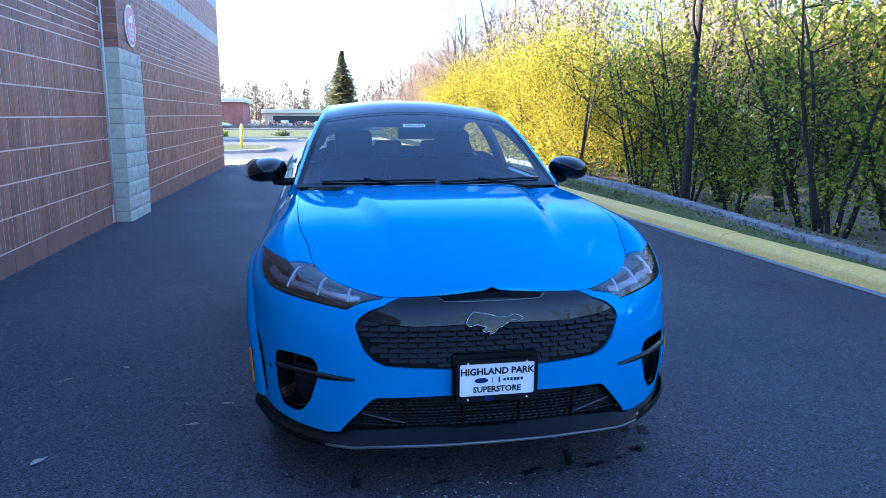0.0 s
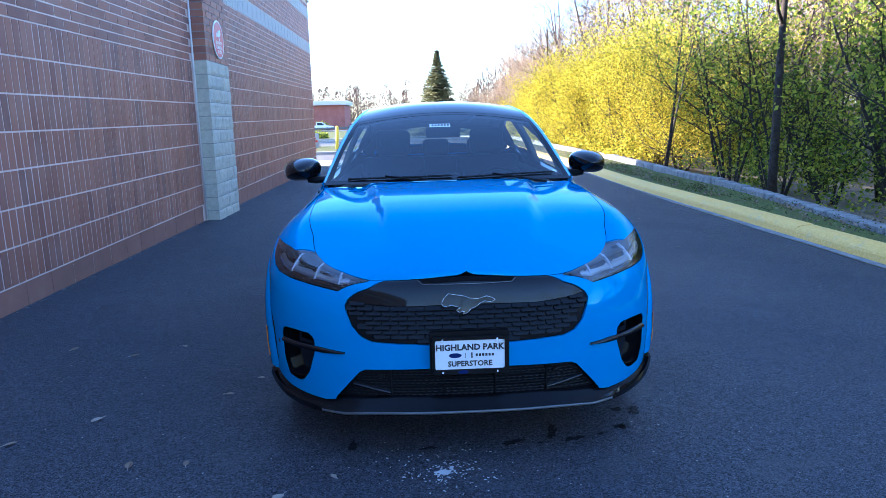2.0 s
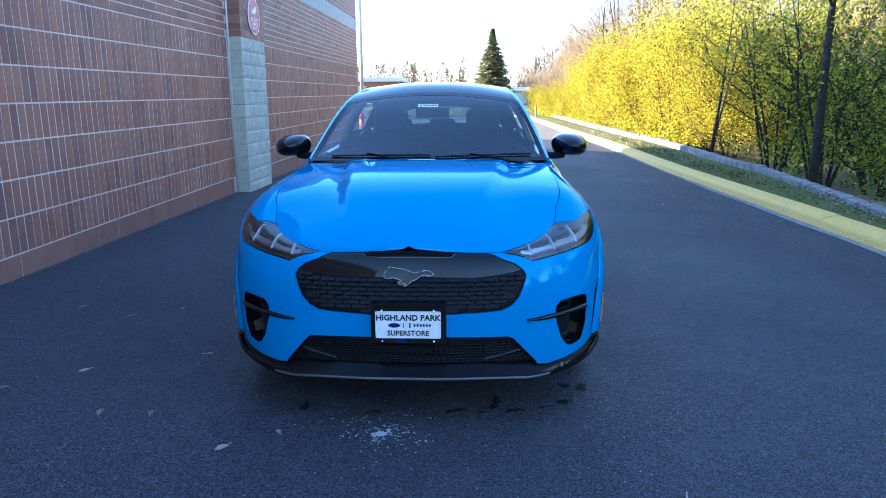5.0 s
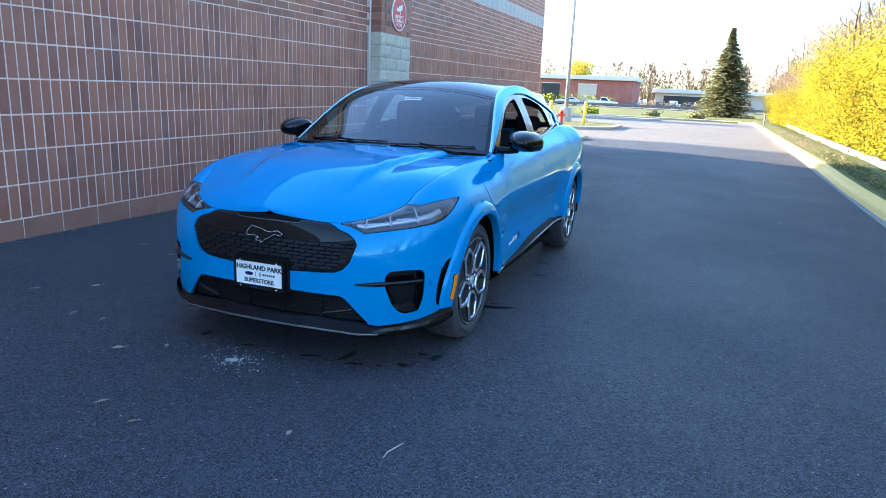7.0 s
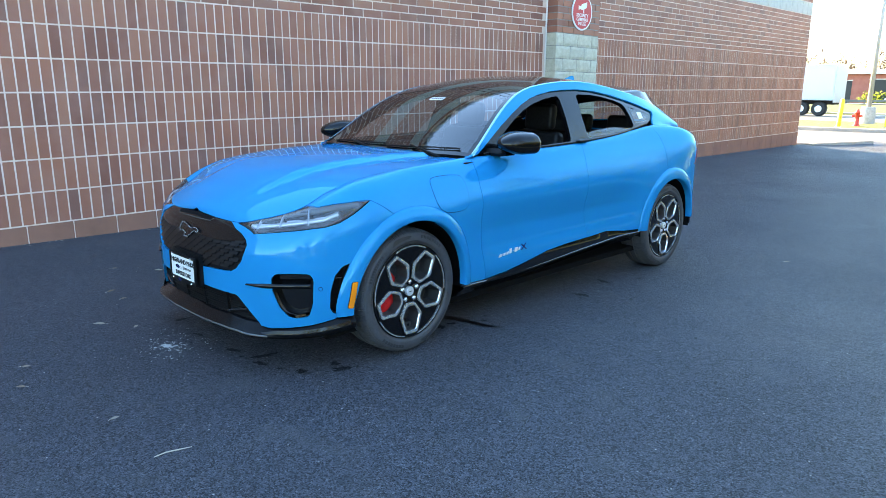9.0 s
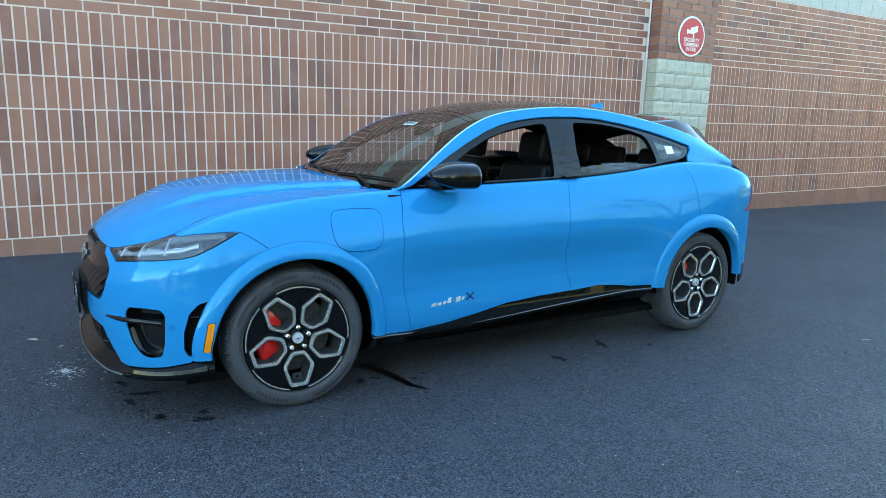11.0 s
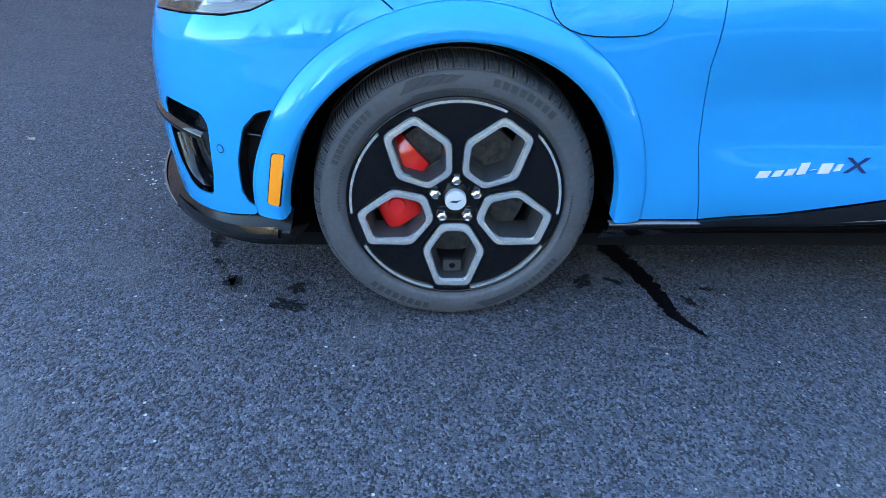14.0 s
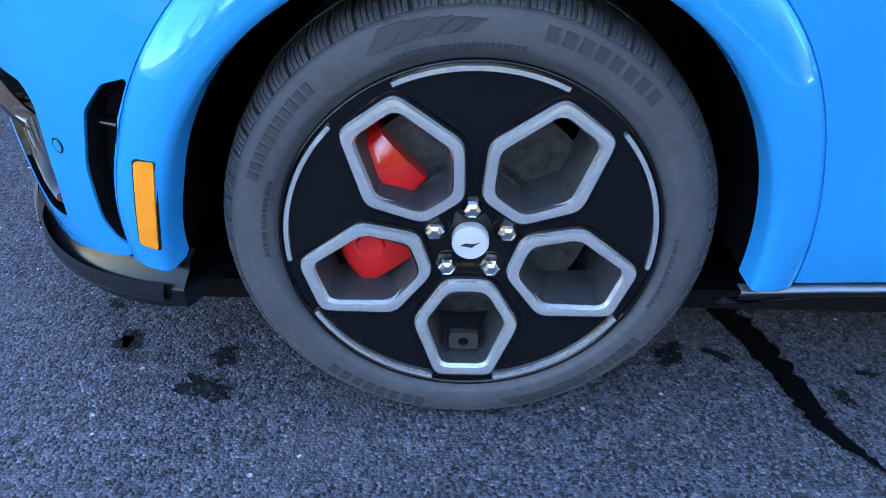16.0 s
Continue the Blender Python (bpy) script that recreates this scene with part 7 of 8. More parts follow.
# wipers
for x0, x1, y0 in ((-0.62, 0.02, 1.435), (0.05, 0.66, 1.425)):
    w = [roof_pt(x, WS_LOW(x) + 0.035 + 0.03 * (x - x0), 0.010) for x in np.linspace(x0, x1, 12)]
    v, f = tube_verts(w, [0.006] * 12, 6)
    wp = add("wiper", mesh_of("wiper", v, f, True), m_satin, car)
    v, f = tube_verts([w[4] + Vector((0, 0, 0.012)), Vector((x1 - 0.06, 1.385, 1.075))], [0.006, 0.009], 6)
    add("wiper_arm", mesh_of("wiper_arm", v, f, True), m_satin, wp)


# ---- car: wheels ----
def spoke_hex(shape, turn):
    """(radius along, half-width) pairs to a closed outline in the wheel's plane."""
    pts = [(r, w) for r, w in shape] + [(r, -w) for r, w in shape[::-1]]
    c, s = math.cos(turn), math.sin(turn)
    return [(a * c - b * s, a * s + b * c) for a, b in pts]


HEX_OUT = [(0.066, 0.036), (0.142, 0.085), (0.252, 0.047)]
HEX_IN = [(0.088, 0.0255), (0.143, 0.0625), (0.231, 0.0345)]
TURNS = [radians(-90 + 72 * k) for k in range(5)]
plane = lambda a, b, o: Vector((o, a, b))       # wheel plane faces +x

wheel = panel("wheel", [(0.272 * math.cos(t), 0.272 * math.sin(t)) for t in np.linspace(0, 2 * math.pi, 72, endpoint=False)],
              lambda a, b, o: Vector((o - 0.010 * (1 - smooth01(0.03, 0.08, math.hypot(a, b))) + 0.010 * smooth01(0.06, 0.20, math.hypot(a, b)), a, b)), m_gloss, car, 0.03, 0.0,
              [rounded(spoke_hex(HEX_IN, t), 0.012) for t in TURNS], 0.0, 0.03, label="black five-aperture alloy wheel with machined silver surrounds")
for t in TURNS:
    ho, hi = rounded(spoke_hex(HEX_OUT, t), 0.016), rounded(spoke_hex(HEX_IN, t), 0.012)
    wl = lambda a, b, o: Vector((o + 0.010 * smooth01(0.06, 0.20, math.hypot(a, b)), a, b))
    lvl = lambda loop, x: [wl(a, b, x) for a, b in loop + loop[:1]]
    mid_ = [((a + c) / 2, (b + d) / 2) for (a, b), (c, d) in zip(ho, hi)]
    strip("aperture_surround", [lvl(shrunk(ho, 0.001), 0.004), lvl(shrunk(ho, 0.0030), 0.0120), lvl(mid_, 0.0126), lvl(shrunk(hi, -0.0035), 0.0120), lvl(hi, 0.005)], m_alloy, wheel, False, False, "machined silver surround")
    panel("surround_step", shrunk(ho, -0.004), wl, m_gloss, wheel, 0.03, 0.0, [shrunk(hi, -0.004)], 0.0035, 0.006)
    rows = [[Vector((x, a, b)) for a, b in (shrunk(hi, d) + shrunk(hi, d)[:1])] for x, d in ((0.016, -0.002), (0.010, 0.0), (-0.07, 0.006))]
    strip("aperture_wall", rows, m_barrel, wheel, False, False)
    mid_t = t + radians(36)
    arc_t = np.linspace(mid_t - radians(25), mid_t + radians(25), 18)
    poly = [(0.269 * math.cos(a), 0.269 * math.sin(a)) for a in arc_t] + [(0.2625 * math.cos(a), 0.2625 * math.sin(a)) for a in arc_t[::-1]]
    panel("rim_accent", poly, plane, m_alloy, wheel, 0.03, 0.0, (), 0.0165, 0.008, label="silver arc on the rim edge")
    lt = t + radians(180)
    cy, cz = 0.056 * math.cos(lt), 0.056 * math.sin(lt)
    v, f = lathe([(-0.012, 0.0150), (0.004, 0.0150), (0.009, 0.0120), (0.012, 0.0065), (0.012, 0.0001)], 6)
    add("lug_nut", mesh_of("lug_nut", [(a, b + cy, c + cz) for a, b, c in v], [q[::-1] for q in f]), m_chrome, wheel, "chrome lug nut")
    v, f = lathe([(-0.0085, 0.0195), (-0.004, 0.0215), (-0.0085, 0.0235)], 20)
    add("lug_seat", mesh_of("lug_seat", [(a, b + cy, c + cz) for a, b, c in v], [q[::-1] for q in f], True), m_gloss, wheel)
v, f = lathe([(-0.01, 0.0275), (0.006, 0.0275), (0.010, 0.0255), (0.011, 0.0001)], 32)
cap = add("hub_cap", mesh_of("hub_cap", v, [q[::-1] for q in f], False), m_script, wheel, "brushed silver hub cap")
pony = [(-0.016, -0.002), (-0.008, 0.003), (0.004, 0.002), (0.016, 0.006), (0.006, -0.001), (0.002, -0.005), (-0.008, -0.003)]
panel("hub_emblem", pony, plane, m_print, wheel, 0.03, 0.0, (), 0.0118, 0.0)
tab = panel("sensor_tab", rounded([(-0.024, -0.224), (0.024, -0.224), (0.024, -0.190), (-0.024, -0.190)], 0.007), plane, m_barrel, wheel, 0.03, 0.0, (), -0.012, 0.010, label="small dark grey tab with a hole")
v, f = lathe([(-0.0115, 0.0085), (-0.0108, 0.0075), (-0.0108, 0.0001)], 16)
add("tab_hole", mesh_of("tab_hole", [(a, b, c - 0.207) for a, b, c in v], f), m_under, tab)
# rim lip and barrel
v, f = lathe([(-0.02, 0.268), (0.010, 0.2715), (0.019, 0.2745), (0.012, 0.2775), (-0.01, 0.275)], 90)
add("rim_lip", mesh_of("rim_lip", v, [q[::-1] for q in f], True), m_gloss, wheel)
v, f = lathe([(-0.20, 0.245), (-0.17, 0.235), (-0.05, 0.232), (-0.028, 0.262)], 60)
add("rim_barrel", mesh_of("rim_barrel", v, f, True), m_barrel, wheel)

# tyre with cut shoulder blocks
tv_, tf_ = [], []
PITCHES = 62
prof_t = [(-0.205, 0.268), (-0.222, 0.30), (-0.226, 0.325), (-0.21, 0.352), (-0.19, 0.3615), (-0.148, 0.364), (-0.1465, 0.353), (-0.1345, 0.353), (-0.133, 0.3645), (-0.092, 0.3645),
          (-0.0905, 0.353), (-0.0785, 0.353), (-0.077, 0.364), (-0.045, 0.363), (-0.012, 0.3595), (0.003, 0.353), (0.0105, 0.3465), (0.0125, 0.3435), (0.0118, 0.3420), (0.0150, 0.3395), (0.0190, 0.330), (0.0205, 0.322), (0.0215, 0.308), (0.0205, 0.296), (0.0185, 0.289), (0.0175, 0.2885), (0.0150, 0.281), (0.006, 0.274)]
# one pitch of the shoulder: a wide groove, then the block with three fine sipes
PITCH_CUTS = ((0.0, 1), (0.11, 1), (0.14, 0), (0.33, 0), (0.34, 2), (0.37, 2), (0.38, 0), (0.54, 0), (0.55, 2), (0.58, 2), (0.59, 0), (0.76, 0), (0.77, 2), (0.80, 2), (0.81, 0), (0.97, 0))
steps = [(p + f, c) for p in range(PITCHES) for f, c in PITCH_CUTS]
SEG = len(steps)
for k, c in steps:
    t = 2 * math.pi * k / PITCHES
    for i, (a, r) in enumerate(prof_t):
        if c and 12 <= i <= (17 if c == 1 else 16):
            r -= 0.0058 if c == 1 else 0.0024
            a -= 0.0042 if c == 1 else 0.0016
        tv_.append((a, r * math.cos(t), r * math.sin(t)))
m_ = len(prof_t)
for k in range(SEG):
    b, d = k * m_, ((k + 1) % SEG) * m_
    for j in range(m_ - 1):
        tf_.append((b + j, b + j + 1, d + j + 1, d + j))
tyre_mesh = mesh_of("tyre", tv_, [q[::-1] for q in tf_], True)
tyre_mesh.polygons.foreach_set("use_smooth", [i % (m_ - 1) > 18 or i % (m_ - 1) < 4 for i in range(len(tf_))])
tyre = add("tyre", tyre_mesh, m_rubber, wheel, "black road tyre with raised sidewall marks")
m_emboss = Mat("raised_rubber", (0.036, 0.037, 0.043), 0.55)
m_emboss.set("Specular IOR Level", 0.25)


def side_x(r):
    """How far the sidewall stands out at a radius, with the marks a hair above it."""
    return 0.0024 + float(np.interp(r, (0.289, 0.296, 0.308, 0.322, 0.330, 0.3395), (0.0185, 0.0205, 0.0215, 0.0205, 0.0190, 0.0150)))


def sidewall_bars(a0, count, pitch, r0, r1, fill=0.62, wave=True):
    out = []
    for i in range(count):
        a = radians(a0 + pitch * i)
        b = radians(a0 + pitch * (i + fill))
        rr0 = r0 + (0.006 if wave and i % 3 == 1 else 0)
        rr1 = r1 - (0.006 if wave and i % 4 == 2 else 0)
        xs_ = side_x
        q = [Vector((xs_(r), r * math.cos(t), r * math.sin(t))) for r, t in ((rr0, a), (rr0, b), (rr1, b), (rr1, a))]
        q += [p - Vector((0.003, 0, 0)) for p in q]
        out.append((q, [(0, 1, 2, 3), (0, 4, 5, 1), (1, 5, 6, 2), (2, 6, 7, 3), (3, 7, 4, 0)]))
    return out


marks = sidewall_bars(132, 11, 2.7, 0.311, 0.327, 0.66, False) + sidewall_bars(46, 8, 4.0, 0.313, 0.331, 0.66, False) + sidewall_bars(228, 8, 4.0, 0.313, 0.331, 0.66, False) + sidewall_bars(300, 11, 2.7, 0.311, 0.327, 0.66, False)
marks += sidewall_bars(160, 14, 1.8, 0.292, 0.298, 0.6, False) + sidewall_bars(80, 22, 1.5, 0.294, 0.299, 0.6, False) + sidewall_bars(340, 14, 1.8, 0.292, 0.298, 0.6, False)


def chevrons(a0, way):
    """Slanted flashes that widen along the sidewall."""
    out = []
    for i in range(5):
        a, w = radians(a0 + way * (6.4 * i - 0.35 * i * i)), radians(way * (5.9 - 0.7 * i))
        lean = radians(way * 4.5)
        side = side_x
        q = [Vector((side(r), r * math.cos(t), r * math.sin(t))) for r, t in ((0.313, a), (0.313, a + w), (0.336 - 0.002 * i, a + w + lean), (0.336 - 0.002 * i, a + lean))]
        q += [p - Vector((0.003, 0, 0)) for p in q]
        out.append((q, [(0, 1, 2, 3), (0, 4, 5, 1), (1, 5, 6, 2), (2, 6, 7, 3), (3, 7, 4, 0)]))
    return out


marks += chevrons(117, -1) + chevrons(282, 1)
ob = add("sidewall_lettering", mesh_of("sidewall_lettering", *joined(marks)), m_emboss, wheel)
ob["kind"] = "stuff"
wheel["label"] = "black five-aperture alloy wheel with machined silver surrounds"
FACE_X = 0.893


def set_wheel(src, x, y, first):
    m = pose(x, y, AX_Z - 0.004, 0, 0, 0 if x > 0 else 180)
    if first:
        src.matrix_basis = m
        return src
    return copy_thing(src, m)


set_wheel(wheel, FACE_X, AX_F, True)
for x, y in ((-FACE_X, AX_F), (FACE_X, AX_R), (-FACE_X, AX_R)):
    set_wheel(wheel, x, y, False)

# brakes
for sx in (1, -1):
    for y, rad in ((AX_F, 0.193), (AX_R, 0.165)):
        v, f = lathe([(-0.02, 0.06), (-0.02, rad), (0.012, rad), (0.012, 0.10), (0.03, 0.095), (0.03, 0.03)], 48)
        add("brake_disc", mesh_of("brake_disc", [(sx * (0.815 + a), y + b, AX_Z + c) for a, b, c in v], f if sx < 0 else [q[::-1] for q in f]), m_disc, car, "steel brake disc")
        a0, a1, r0, r1 = (132, 216, 0.095, 0.208) if y == AX_F else (118, 150, 0.10, 0.175)
        prof_c = [(-0.055, r1), (0.040, r1 - 0.004), (0.052, r1 - 0.016), (0.056, (r0 + r1) / 2), (0.050, r0 + 0.010), (0.036, r0), (0.02, r0)]
        rows = []
        for t in np.linspace(radians(a0), radians(a1), 18):
            k = (math.degrees(t) - a0) / (a1 - a0)
            edge = 1 - 0.25 * (abs(2 * k - 1) ** 4)
            dent = 0.010 * math.exp(-((k - 0.5) / 0.07) ** 2)
            rows.append([Vector((sx * (0.815 + (a * edge if a > 0 else a) - (dent if a > 0.03 else 0)), y + r * math.cos(t), AX_Z + r * math.sin(t))) for a, r in prof_c])
        cal = strip("brake_caliper", rows, m_caliper, car, sx > 0, True, "red brake caliper")
        n = len(prof_c)
        for rr in (rows[0], rows[-1]):
            add("caliper_end", mesh_of("caliper_end", [p for p in rr], [tuple(range(n))]), m_caliper, cal)
        v, f = lathe([(0.0, 0.022), (0.006, 0.020), (0.006, 0.0001)], 18)
        if y == AX_F:
            for t in (radians(157), radians(192)):
                add("piston_cover", mesh_of("piston_cover", [(sx * (0.869 + a), y + 0.152 * math.cos(t) + b, AX_Z + 0.152 * math.sin(t) + c) for a, b, c in v], [q[::-1] for q in f], False), m_caliper, cal)

# ---- car: cabin inside ----
part("cabin_floor", box_bm(-0.72, 0.72, 1.35, 4.35, 0.30, 0.36), m_cabin, car)
for sx in (-1, 1):
    part("door_lining", box_bm(*sorted((sx * 0.70, sx * 0.755)), 1.5, 3.9, 0.35, 1.075, 0.02), m_cabin, car)
bm = box_bm(-0.72, 0.72, 1.50, 1.88, 0.75, 1.055, 0.05, None, 3)
dash = part("dashboard", bm, m_cabin, car, smooth=True)
part("centre_screen", box_bm(-0.11, 0.11, 1.86, 1.885, 0.80, 1.10, 0.01), m_gloss, dash)
part("parcel_shelf", box_bm(-0.66, 0.66, 3.75, 4.45, 0.98, 1.03, 0.02), m_cabin, car)


def soft_box(x0, x1, y0, y1, z0, z1, r, tilt=0.0, pivot=None, crown=0.0):
    bm = box_bm(x0, x1, y0, y1, z0, z1, r, None, 4)
    c = Vector(((x0 + x1) / 2, (y0 + y1) / 2, z0))
    for v in bm.verts:
        if crown:
            v.co.y -= crown * (abs(v.co.x - c.x) / (x1 - x0) * 2) ** 2
    if tilt:
        bmesh.ops.rotate(bm, verts=bm.verts[:], cent=pivot or c, matrix=Matrix.Rotation(radians(tilt), 3, "X"))
    return bm


for x in (-0.37, 0.37):
    seat = part("front_seat", soft_box(x - 0.25, x + 0.25, 2.05, 2.58, 0.50, 0.66, 0.05), m_seat, car, "black leather front seat", True)
    part("backrest", soft_box(x - 0.245, x + 0.245, 2.50, 2.62, 0.60, 1.20, 0.05, -14, Vector((x, 2.56, 0.6)), 0.03), m_seat, seat, smooth=True)
    part("bolster", soft_box(x - 0.26, x - 0.18, 2.46, 2.60, 0.66, 1.08, 0.035, -14, Vector((x, 2.56, 0.6))), m_seat, seat, smooth=True)
    part("bolster", soft_box(x + 0.18, x + 0.26, 2.46, 2.60, 0.66, 1.08, 0.035, -14, Vector((x, 2.56, 0.6))), m_seat, seat, smooth=True)
    part("headrest", soft_box(x - 0.135, x + 0.135, 2.67, 2.77, 1.19, 1.395, 0.045, -8, None, 0.015), m_seat, seat, smooth=True)
rear = part("rear_seat", soft_box(-0.66, 0.66, 3.10, 3.62, 0.50, 0.68, 0.05), m_seat, car, "black leather rear bench", True)
part("backrest", soft_box(-0.66, 0.66, 3.55, 3.68, 0.62, 1.16, 0.05, -20, Vector((0, 3.6, 0.62))), m_seat, rear, smooth=True)
for x in (-0.42, 0.0, 0.42):
    part("headrest", soft_box(x - 0.125, x + 0.125, 3.76, 3.85, 1.13, 1.29, 0.04, -8), m_seat, rear, smooth=True)
v, f = [], []
for k in range(40):
    a = 2 * math.pi * k / 40
    for j in range(8):
        b = 2 * math.pi * j / 8
        r = 0.178 + 0.014 * math.cos(b)
        v.append((0.37 + r * math.cos(a), 2.02 - r * math.sin(a) * 0.38 + 0.014 * math.sin(b), 0.965 + r * math.sin(a) * 0.92))
for k in range(40):
    for j in range(8):
        f.append((k * 8 + j, ((k + 1) % 40) * 8 + j, ((k + 1) % 40) * 8 + (j + 1) % 8, k * 8 + (j + 1) % 8))
sw = add("steering_wheel", mesh_of("steering_wheel", v, f, True), m_cabin, car)
part("wheel_boss", soft_box(0.37 - 0.13, 0.37 + 0.13, 2.0, 2.05, 0.93, 1.0, 0.015), m_cabin, sw, smooth=True)
part("rear_mirror", soft_box(-0.12, 0.12, 2.05, 2.08, 1.34, 1.41, 0.012), m_cabin, car, smooth=True)


# ---- small things on the asphalt ----
m_wet = Mat("wet_stain", (0.002, 0.002, 0.0025), 0.4)
m_wet.set("Specular IOR Level", 0.15)
m_wet.bump(m_wet.noise(200, 2), 0.4, 0.003)
m_damp = Mat("damp_stain", (0.003, 0.003, 0.0035), 0.6)
m_damp.set("Specular IOR Level", 0.12)
damp_cell = m_damp.node("ShaderNodeSeparateColor", 0, (), Color=m_damp.node("ShaderNodeTexVoronoi", 1, (), Vector=m_damp.place(), Scale=210))
m_damp.set("Base Color", m_damp.ramp(damp_cell, [(0.0, (0.002, 0.002, 0.003)), (0.6, (0.006, 0.0065, 0.008)), (0.9, (0.02, 0.021, 0.025)), (1.0, (0.07, 0.072, 0.078))]))
m_damp.bump(m_damp.noise(220, 2), 0.6, 0.004)
m_chalk = Mat("pale_residue", (0.55, 0.55, 0.54), 0.9)
m_dry_leaf = Mat("dry_leaf", rough=0.8)
m_dry_leaf.set("Base Color", m_dry_leaf.mix(m_dry_leaf.node("ShaderNodeObjectInfo", 5), (0.20, 0.14, 0.095), (0.34, 0.29, 0.23)))
m_stem = Mat("dry_stem", (0.55, 0.50, 0.42), 0.8)
rq = random.Random(77)


def blob(cx, cy, w, d, turn, z, n=26, rough=0.35):
    pts, seed = [], rq.uniform(0, 99)
    for k in range(n):
        a = 2 * math.pi * k / n
        r = 1 + rough * noise.noise((math.cos(a) * 1.6 + seed, math.sin(a) * 1.6, seed)) + (0.12 if n < 40 else 0.45) * noise.noise((math.cos(a) * 5, math.sin(a) * 5 + seed, 0))
        x, y = w * r * math.cos(a), d * r * math.sin(a)
        pts.append((cx + x * math.cos(turn) - y * math.sin(turn), cy + x * math.sin(turn) + y * math.cos(turn), z))
    return pts, [tuple(range(n))]


# run of water from under the sill, widest at its start
line = [(0.50, 1.40), (0.60, 1.432), (0.70, 1.466), (0.78, 1.485), (0.86, 1.498), (0.91, 1.503), (0.96, 1.530), (1.015, 1.568)]
wid = [0.075, 0.070, 0.062, 0.055, 0.046, 0.040, 0.030, 0.006]
vv = []
fine_line = [(np.interp(t, range(8), [p[0] for p in line]), np.interp(t, range(8), [p[1] for p in line]), np.interp(t, range(8), wid)) for t in np.linspace(0, 7, 40)]
for i, (x, y, w) in enumerate(fine_line):
    j = 0.006 * noise.noise((i * 0.7, 0, 3))
    vv += [(x + j, y - w * 0.5 * (1 + 0.9 * noise.noise((i * 0.9, 1, 0))), 0.004), (x + j, y + w * 0.5 * (1 + 0.9 * noise.noise((i * 0.9, 7, 0))), 0.004)]
add("wet_stain", mesh_of("wet_stain", vv, [(2 * i, 2 * i + 2, 2 * i + 3, 2 * i + 1) for i in range(39)]), m_wet, road, "dark run of water across the asphalt")
for x, y, w, d in ((0.738, 1.277, 0.05, 0.028), (0.738, 1.376, 0.03, 0.018), (0.843, 1.573, 0.03, 0.016), (0.78, 1.65, 0.02, 0.012), (0.765, 0.424, 0.032, 0.03), (0.852, 0.409, 0.055, 0.04),
                   (0.72, 0.225, 0.028, 0.02), (0.497, 0.127, 0.06, 0.03), (0.743, 0.226, 0.035, 0.025), (0.184, 0.105, 0.05, 0.022), (-0.188, 0.089, 0.04, 0.02), (-0.53, 0.139, 0.05, 0.02),
                   (0.62, 0.16, 0.02, 0.015), (0.33, 0.10, 0.022, 0.014), (0.40, 0.20, 0.07, 0.03), (0.95, 2.55, 0.06, 0.03), (0.85, 3.0, 0.07, 0.03), (1.0, 3.3, 0.03, 0.03), (0.23, 0.123, 0.03, 0.02)):
    add("damp_stain", mesh_of("damp_stain", *blob(x, y, w * 0.8, d * 0.75, rq.uniform(0, 3), 0.0035, 44, 0.9)), m_damp, road)
flecks = []
for _ in range(190):
    r = abs(rq.gauss(0, 0.13))
    a = rq.uniform(0, 6.28)
    flecks.append(blob(-0.128 + r * math.cos(a) * 1.2, -0.135 + r * math.sin(a), rq.uniform(0.0015, 0.008), rq.uniform(0.0015, 0.006), rq.uniform(0, 3), 0.004, 7, 0.5))
flecks.append(blob(-0.128, -0.133, 0.034, 0.020, 0.5, 0.0042, 30, 0.9))
flecks.append(blob(-0.09, -0.10, 0.018, 0.010, 1.2, 0.0042, 24, 0.9))
for _ in range(60):
    flecks.append(blob(rq.gauss(0.02, 0.25), rq.gauss(-0.05, 0.1), rq.uniform(0.001, 0.004), rq.uniform(0.001, 0.003), rq.uniform(0, 3), 0.004, 6, 0.5))
tagged(add("pale_flecks", mesh_of("pale_flecks", *joined(flecks)), m_chalk), "splash of pale dried residue on the asphalt", "residue", kind="stuff")


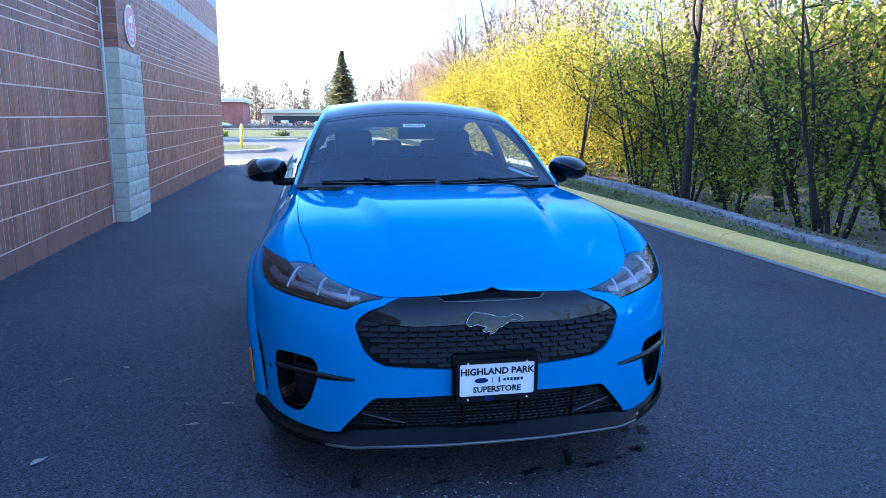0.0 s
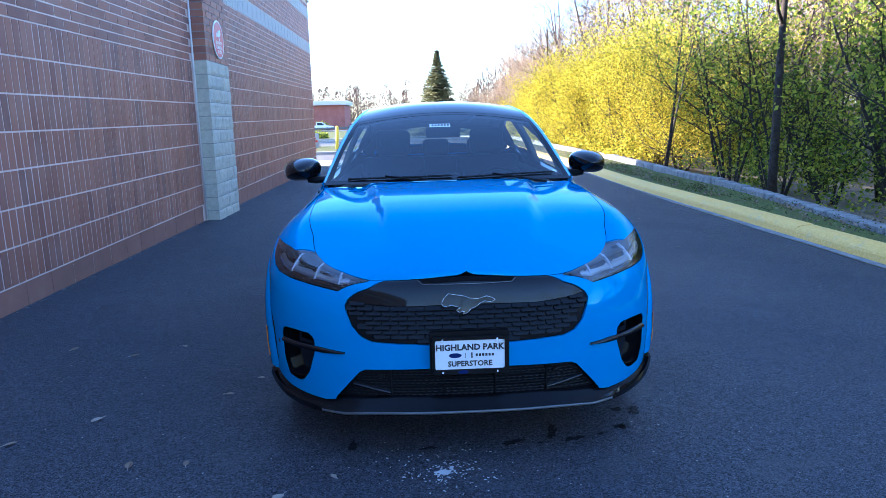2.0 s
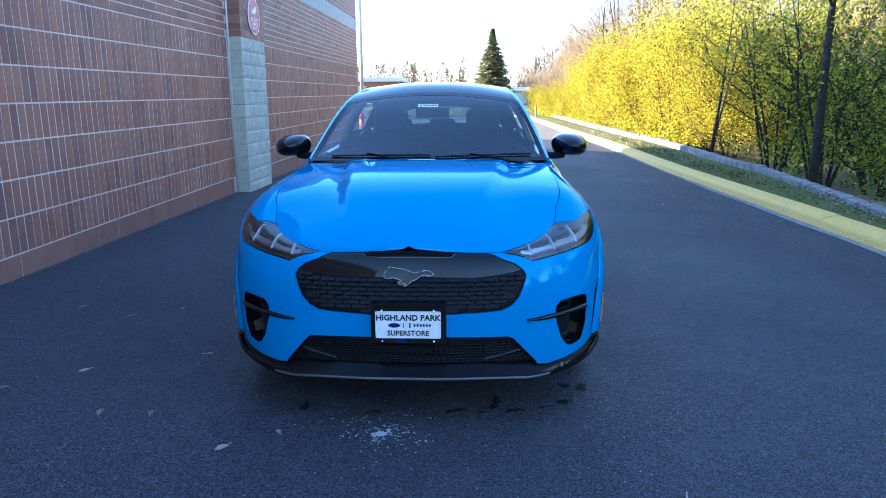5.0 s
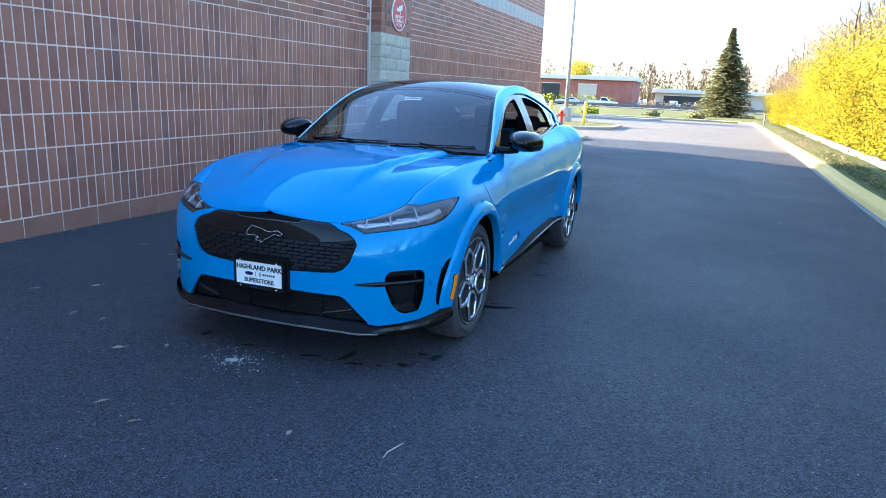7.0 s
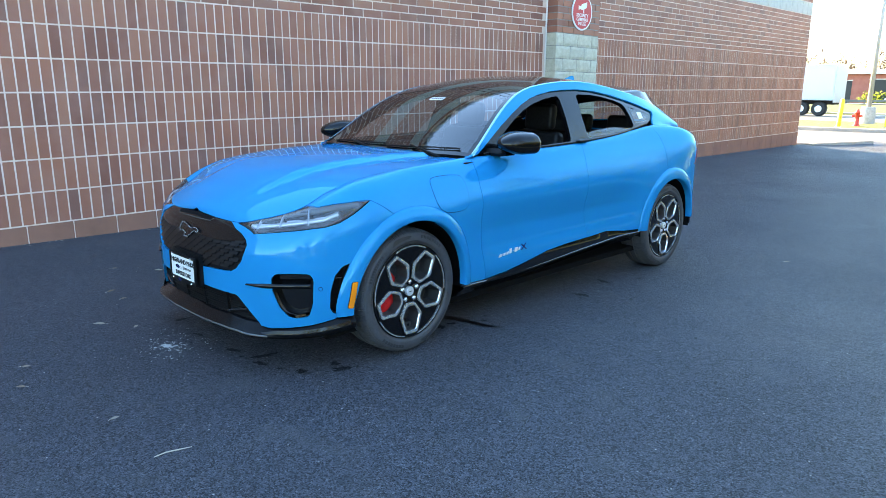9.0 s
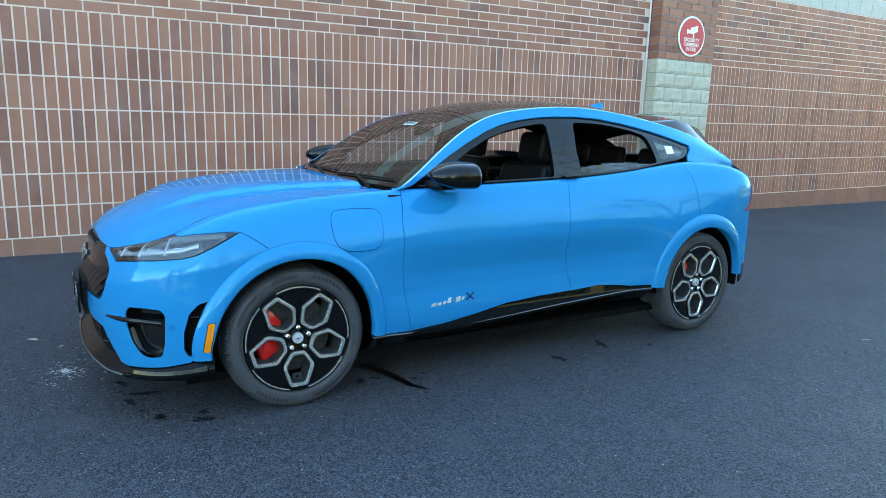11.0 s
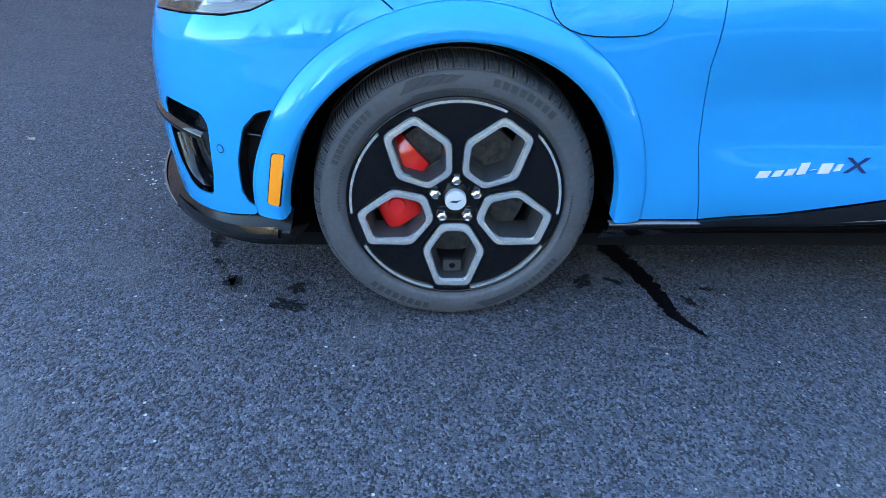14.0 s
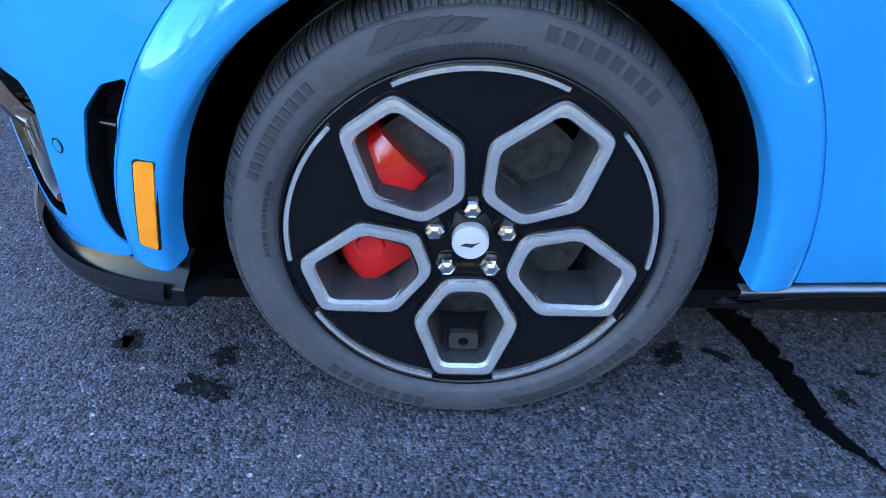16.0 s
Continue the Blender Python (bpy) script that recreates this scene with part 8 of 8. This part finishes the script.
def dry_leaf(x, y, size, turn):
    out = [(0.0, -0.5), (0.22, -0.30), (0.30, 0.02), (0.18, 0.32), (0.0, 0.55), (-0.18, 0.32), (-0.30, 0.02), (-0.22, -0.30)]
    pts = [Vector((a * size, b * size, 0.006 + 0.22 * size * (abs(a) * 1.6) ** 1.5 + 0.06 * size * (b + 0.5))) for a, b in out] + [Vector((0, -0.1 * size, 0.004)), Vector((0, 0.3 * size, 0.010))]
    faces = [(0, 1, 8), (1, 2, 8), (2, 9, 8), (2, 3, 9), (3, 4, 9), (4, 5, 9), (5, 6, 9), (6, 8, 9), (6, 7, 8), (7, 0, 8)]
    t = add("fallen_leaf", mesh_of("fallen_leaf", pts, faces), m_dry_leaf)
    t.location, t.rotation_euler = (x, y, road_z(x, y)), (0, 0, turn)
    add("leaf_stalk", mesh_of("leaf_stalk", *tube_verts([(0, -0.5 * size, 0.008), (0.05 * size, -0.8 * size, 0.006)], [0.0012, 0.0008], 4)), m_stem, t)
    tagged(t, "small curled dry leaf lying on the asphalt", "leaf", "fallen leaves on the drive")


for x, y, s in ((-2.15, 0.30, 0.055), (-1.86, 0.55, 0.07), (-1.50, 0.045, 0.06), (-1.25, 0.04, 0.045), (-0.79, -0.285, 0.072), (-0.333, -0.817, 0.05), (-2.5, 1.675, 0.06), (-0.06, -0.91, 0.045),
                (-0.587, -0.131, 0.04), (0.613, -0.697, 0.04), (-1.265, 0.827, 0.05), (-2.06, 1.55, 0.055), (-1.79, 1.71, 0.045), (-1.14, 1.06, 0.045), (3.2, 7.5, 0.06), (2.9, 5.1, 0.05), (2.2, 9.0, 0.06), (1.6, 4.9, 0.05)):
    dry_leaf(x, y, s, rq.uniform(0, 6.28))


def twig(points, r):
    v, f = tube_verts([(x, y, r + 0.002) for x, y in points], [r * 0.6] + [r] * (len(points) - 2) + [r * 0.5], 5)
    tagged(add("dry_twig", mesh_of("dry_twig", v, f, True), m_stem), "thin pale dry stalk lying on the asphalt", "twig", "stalks on the drive")


twig(((1.075, -0.71), (1.07, -0.66), (1.085, -0.61), (1.10, -0.56)), 0.003)
twig(((0.55, -1.52), (0.60, -1.465), (0.65, -1.41)), 0.0025)
# debris along the wall foot
deb = []
for _ in range(500):
    deb.append(blob(WALL_X + 0.02 + abs(rq.gauss(0, 0.03)), rq.uniform(-3, 19), rq.uniform(0.004, 0.016), rq.uniform(0.003, 0.010), rq.uniform(0, 3), 0.062 + rq.uniform(0, 0.006), 6, 0.5))
tagged(add("wall_foot_debris", mesh_of("wall_foot_debris", *joined(deb)), m_dry_leaf), "crumbs and leaf bits along the wall's foot", "debris", kind="stuff")
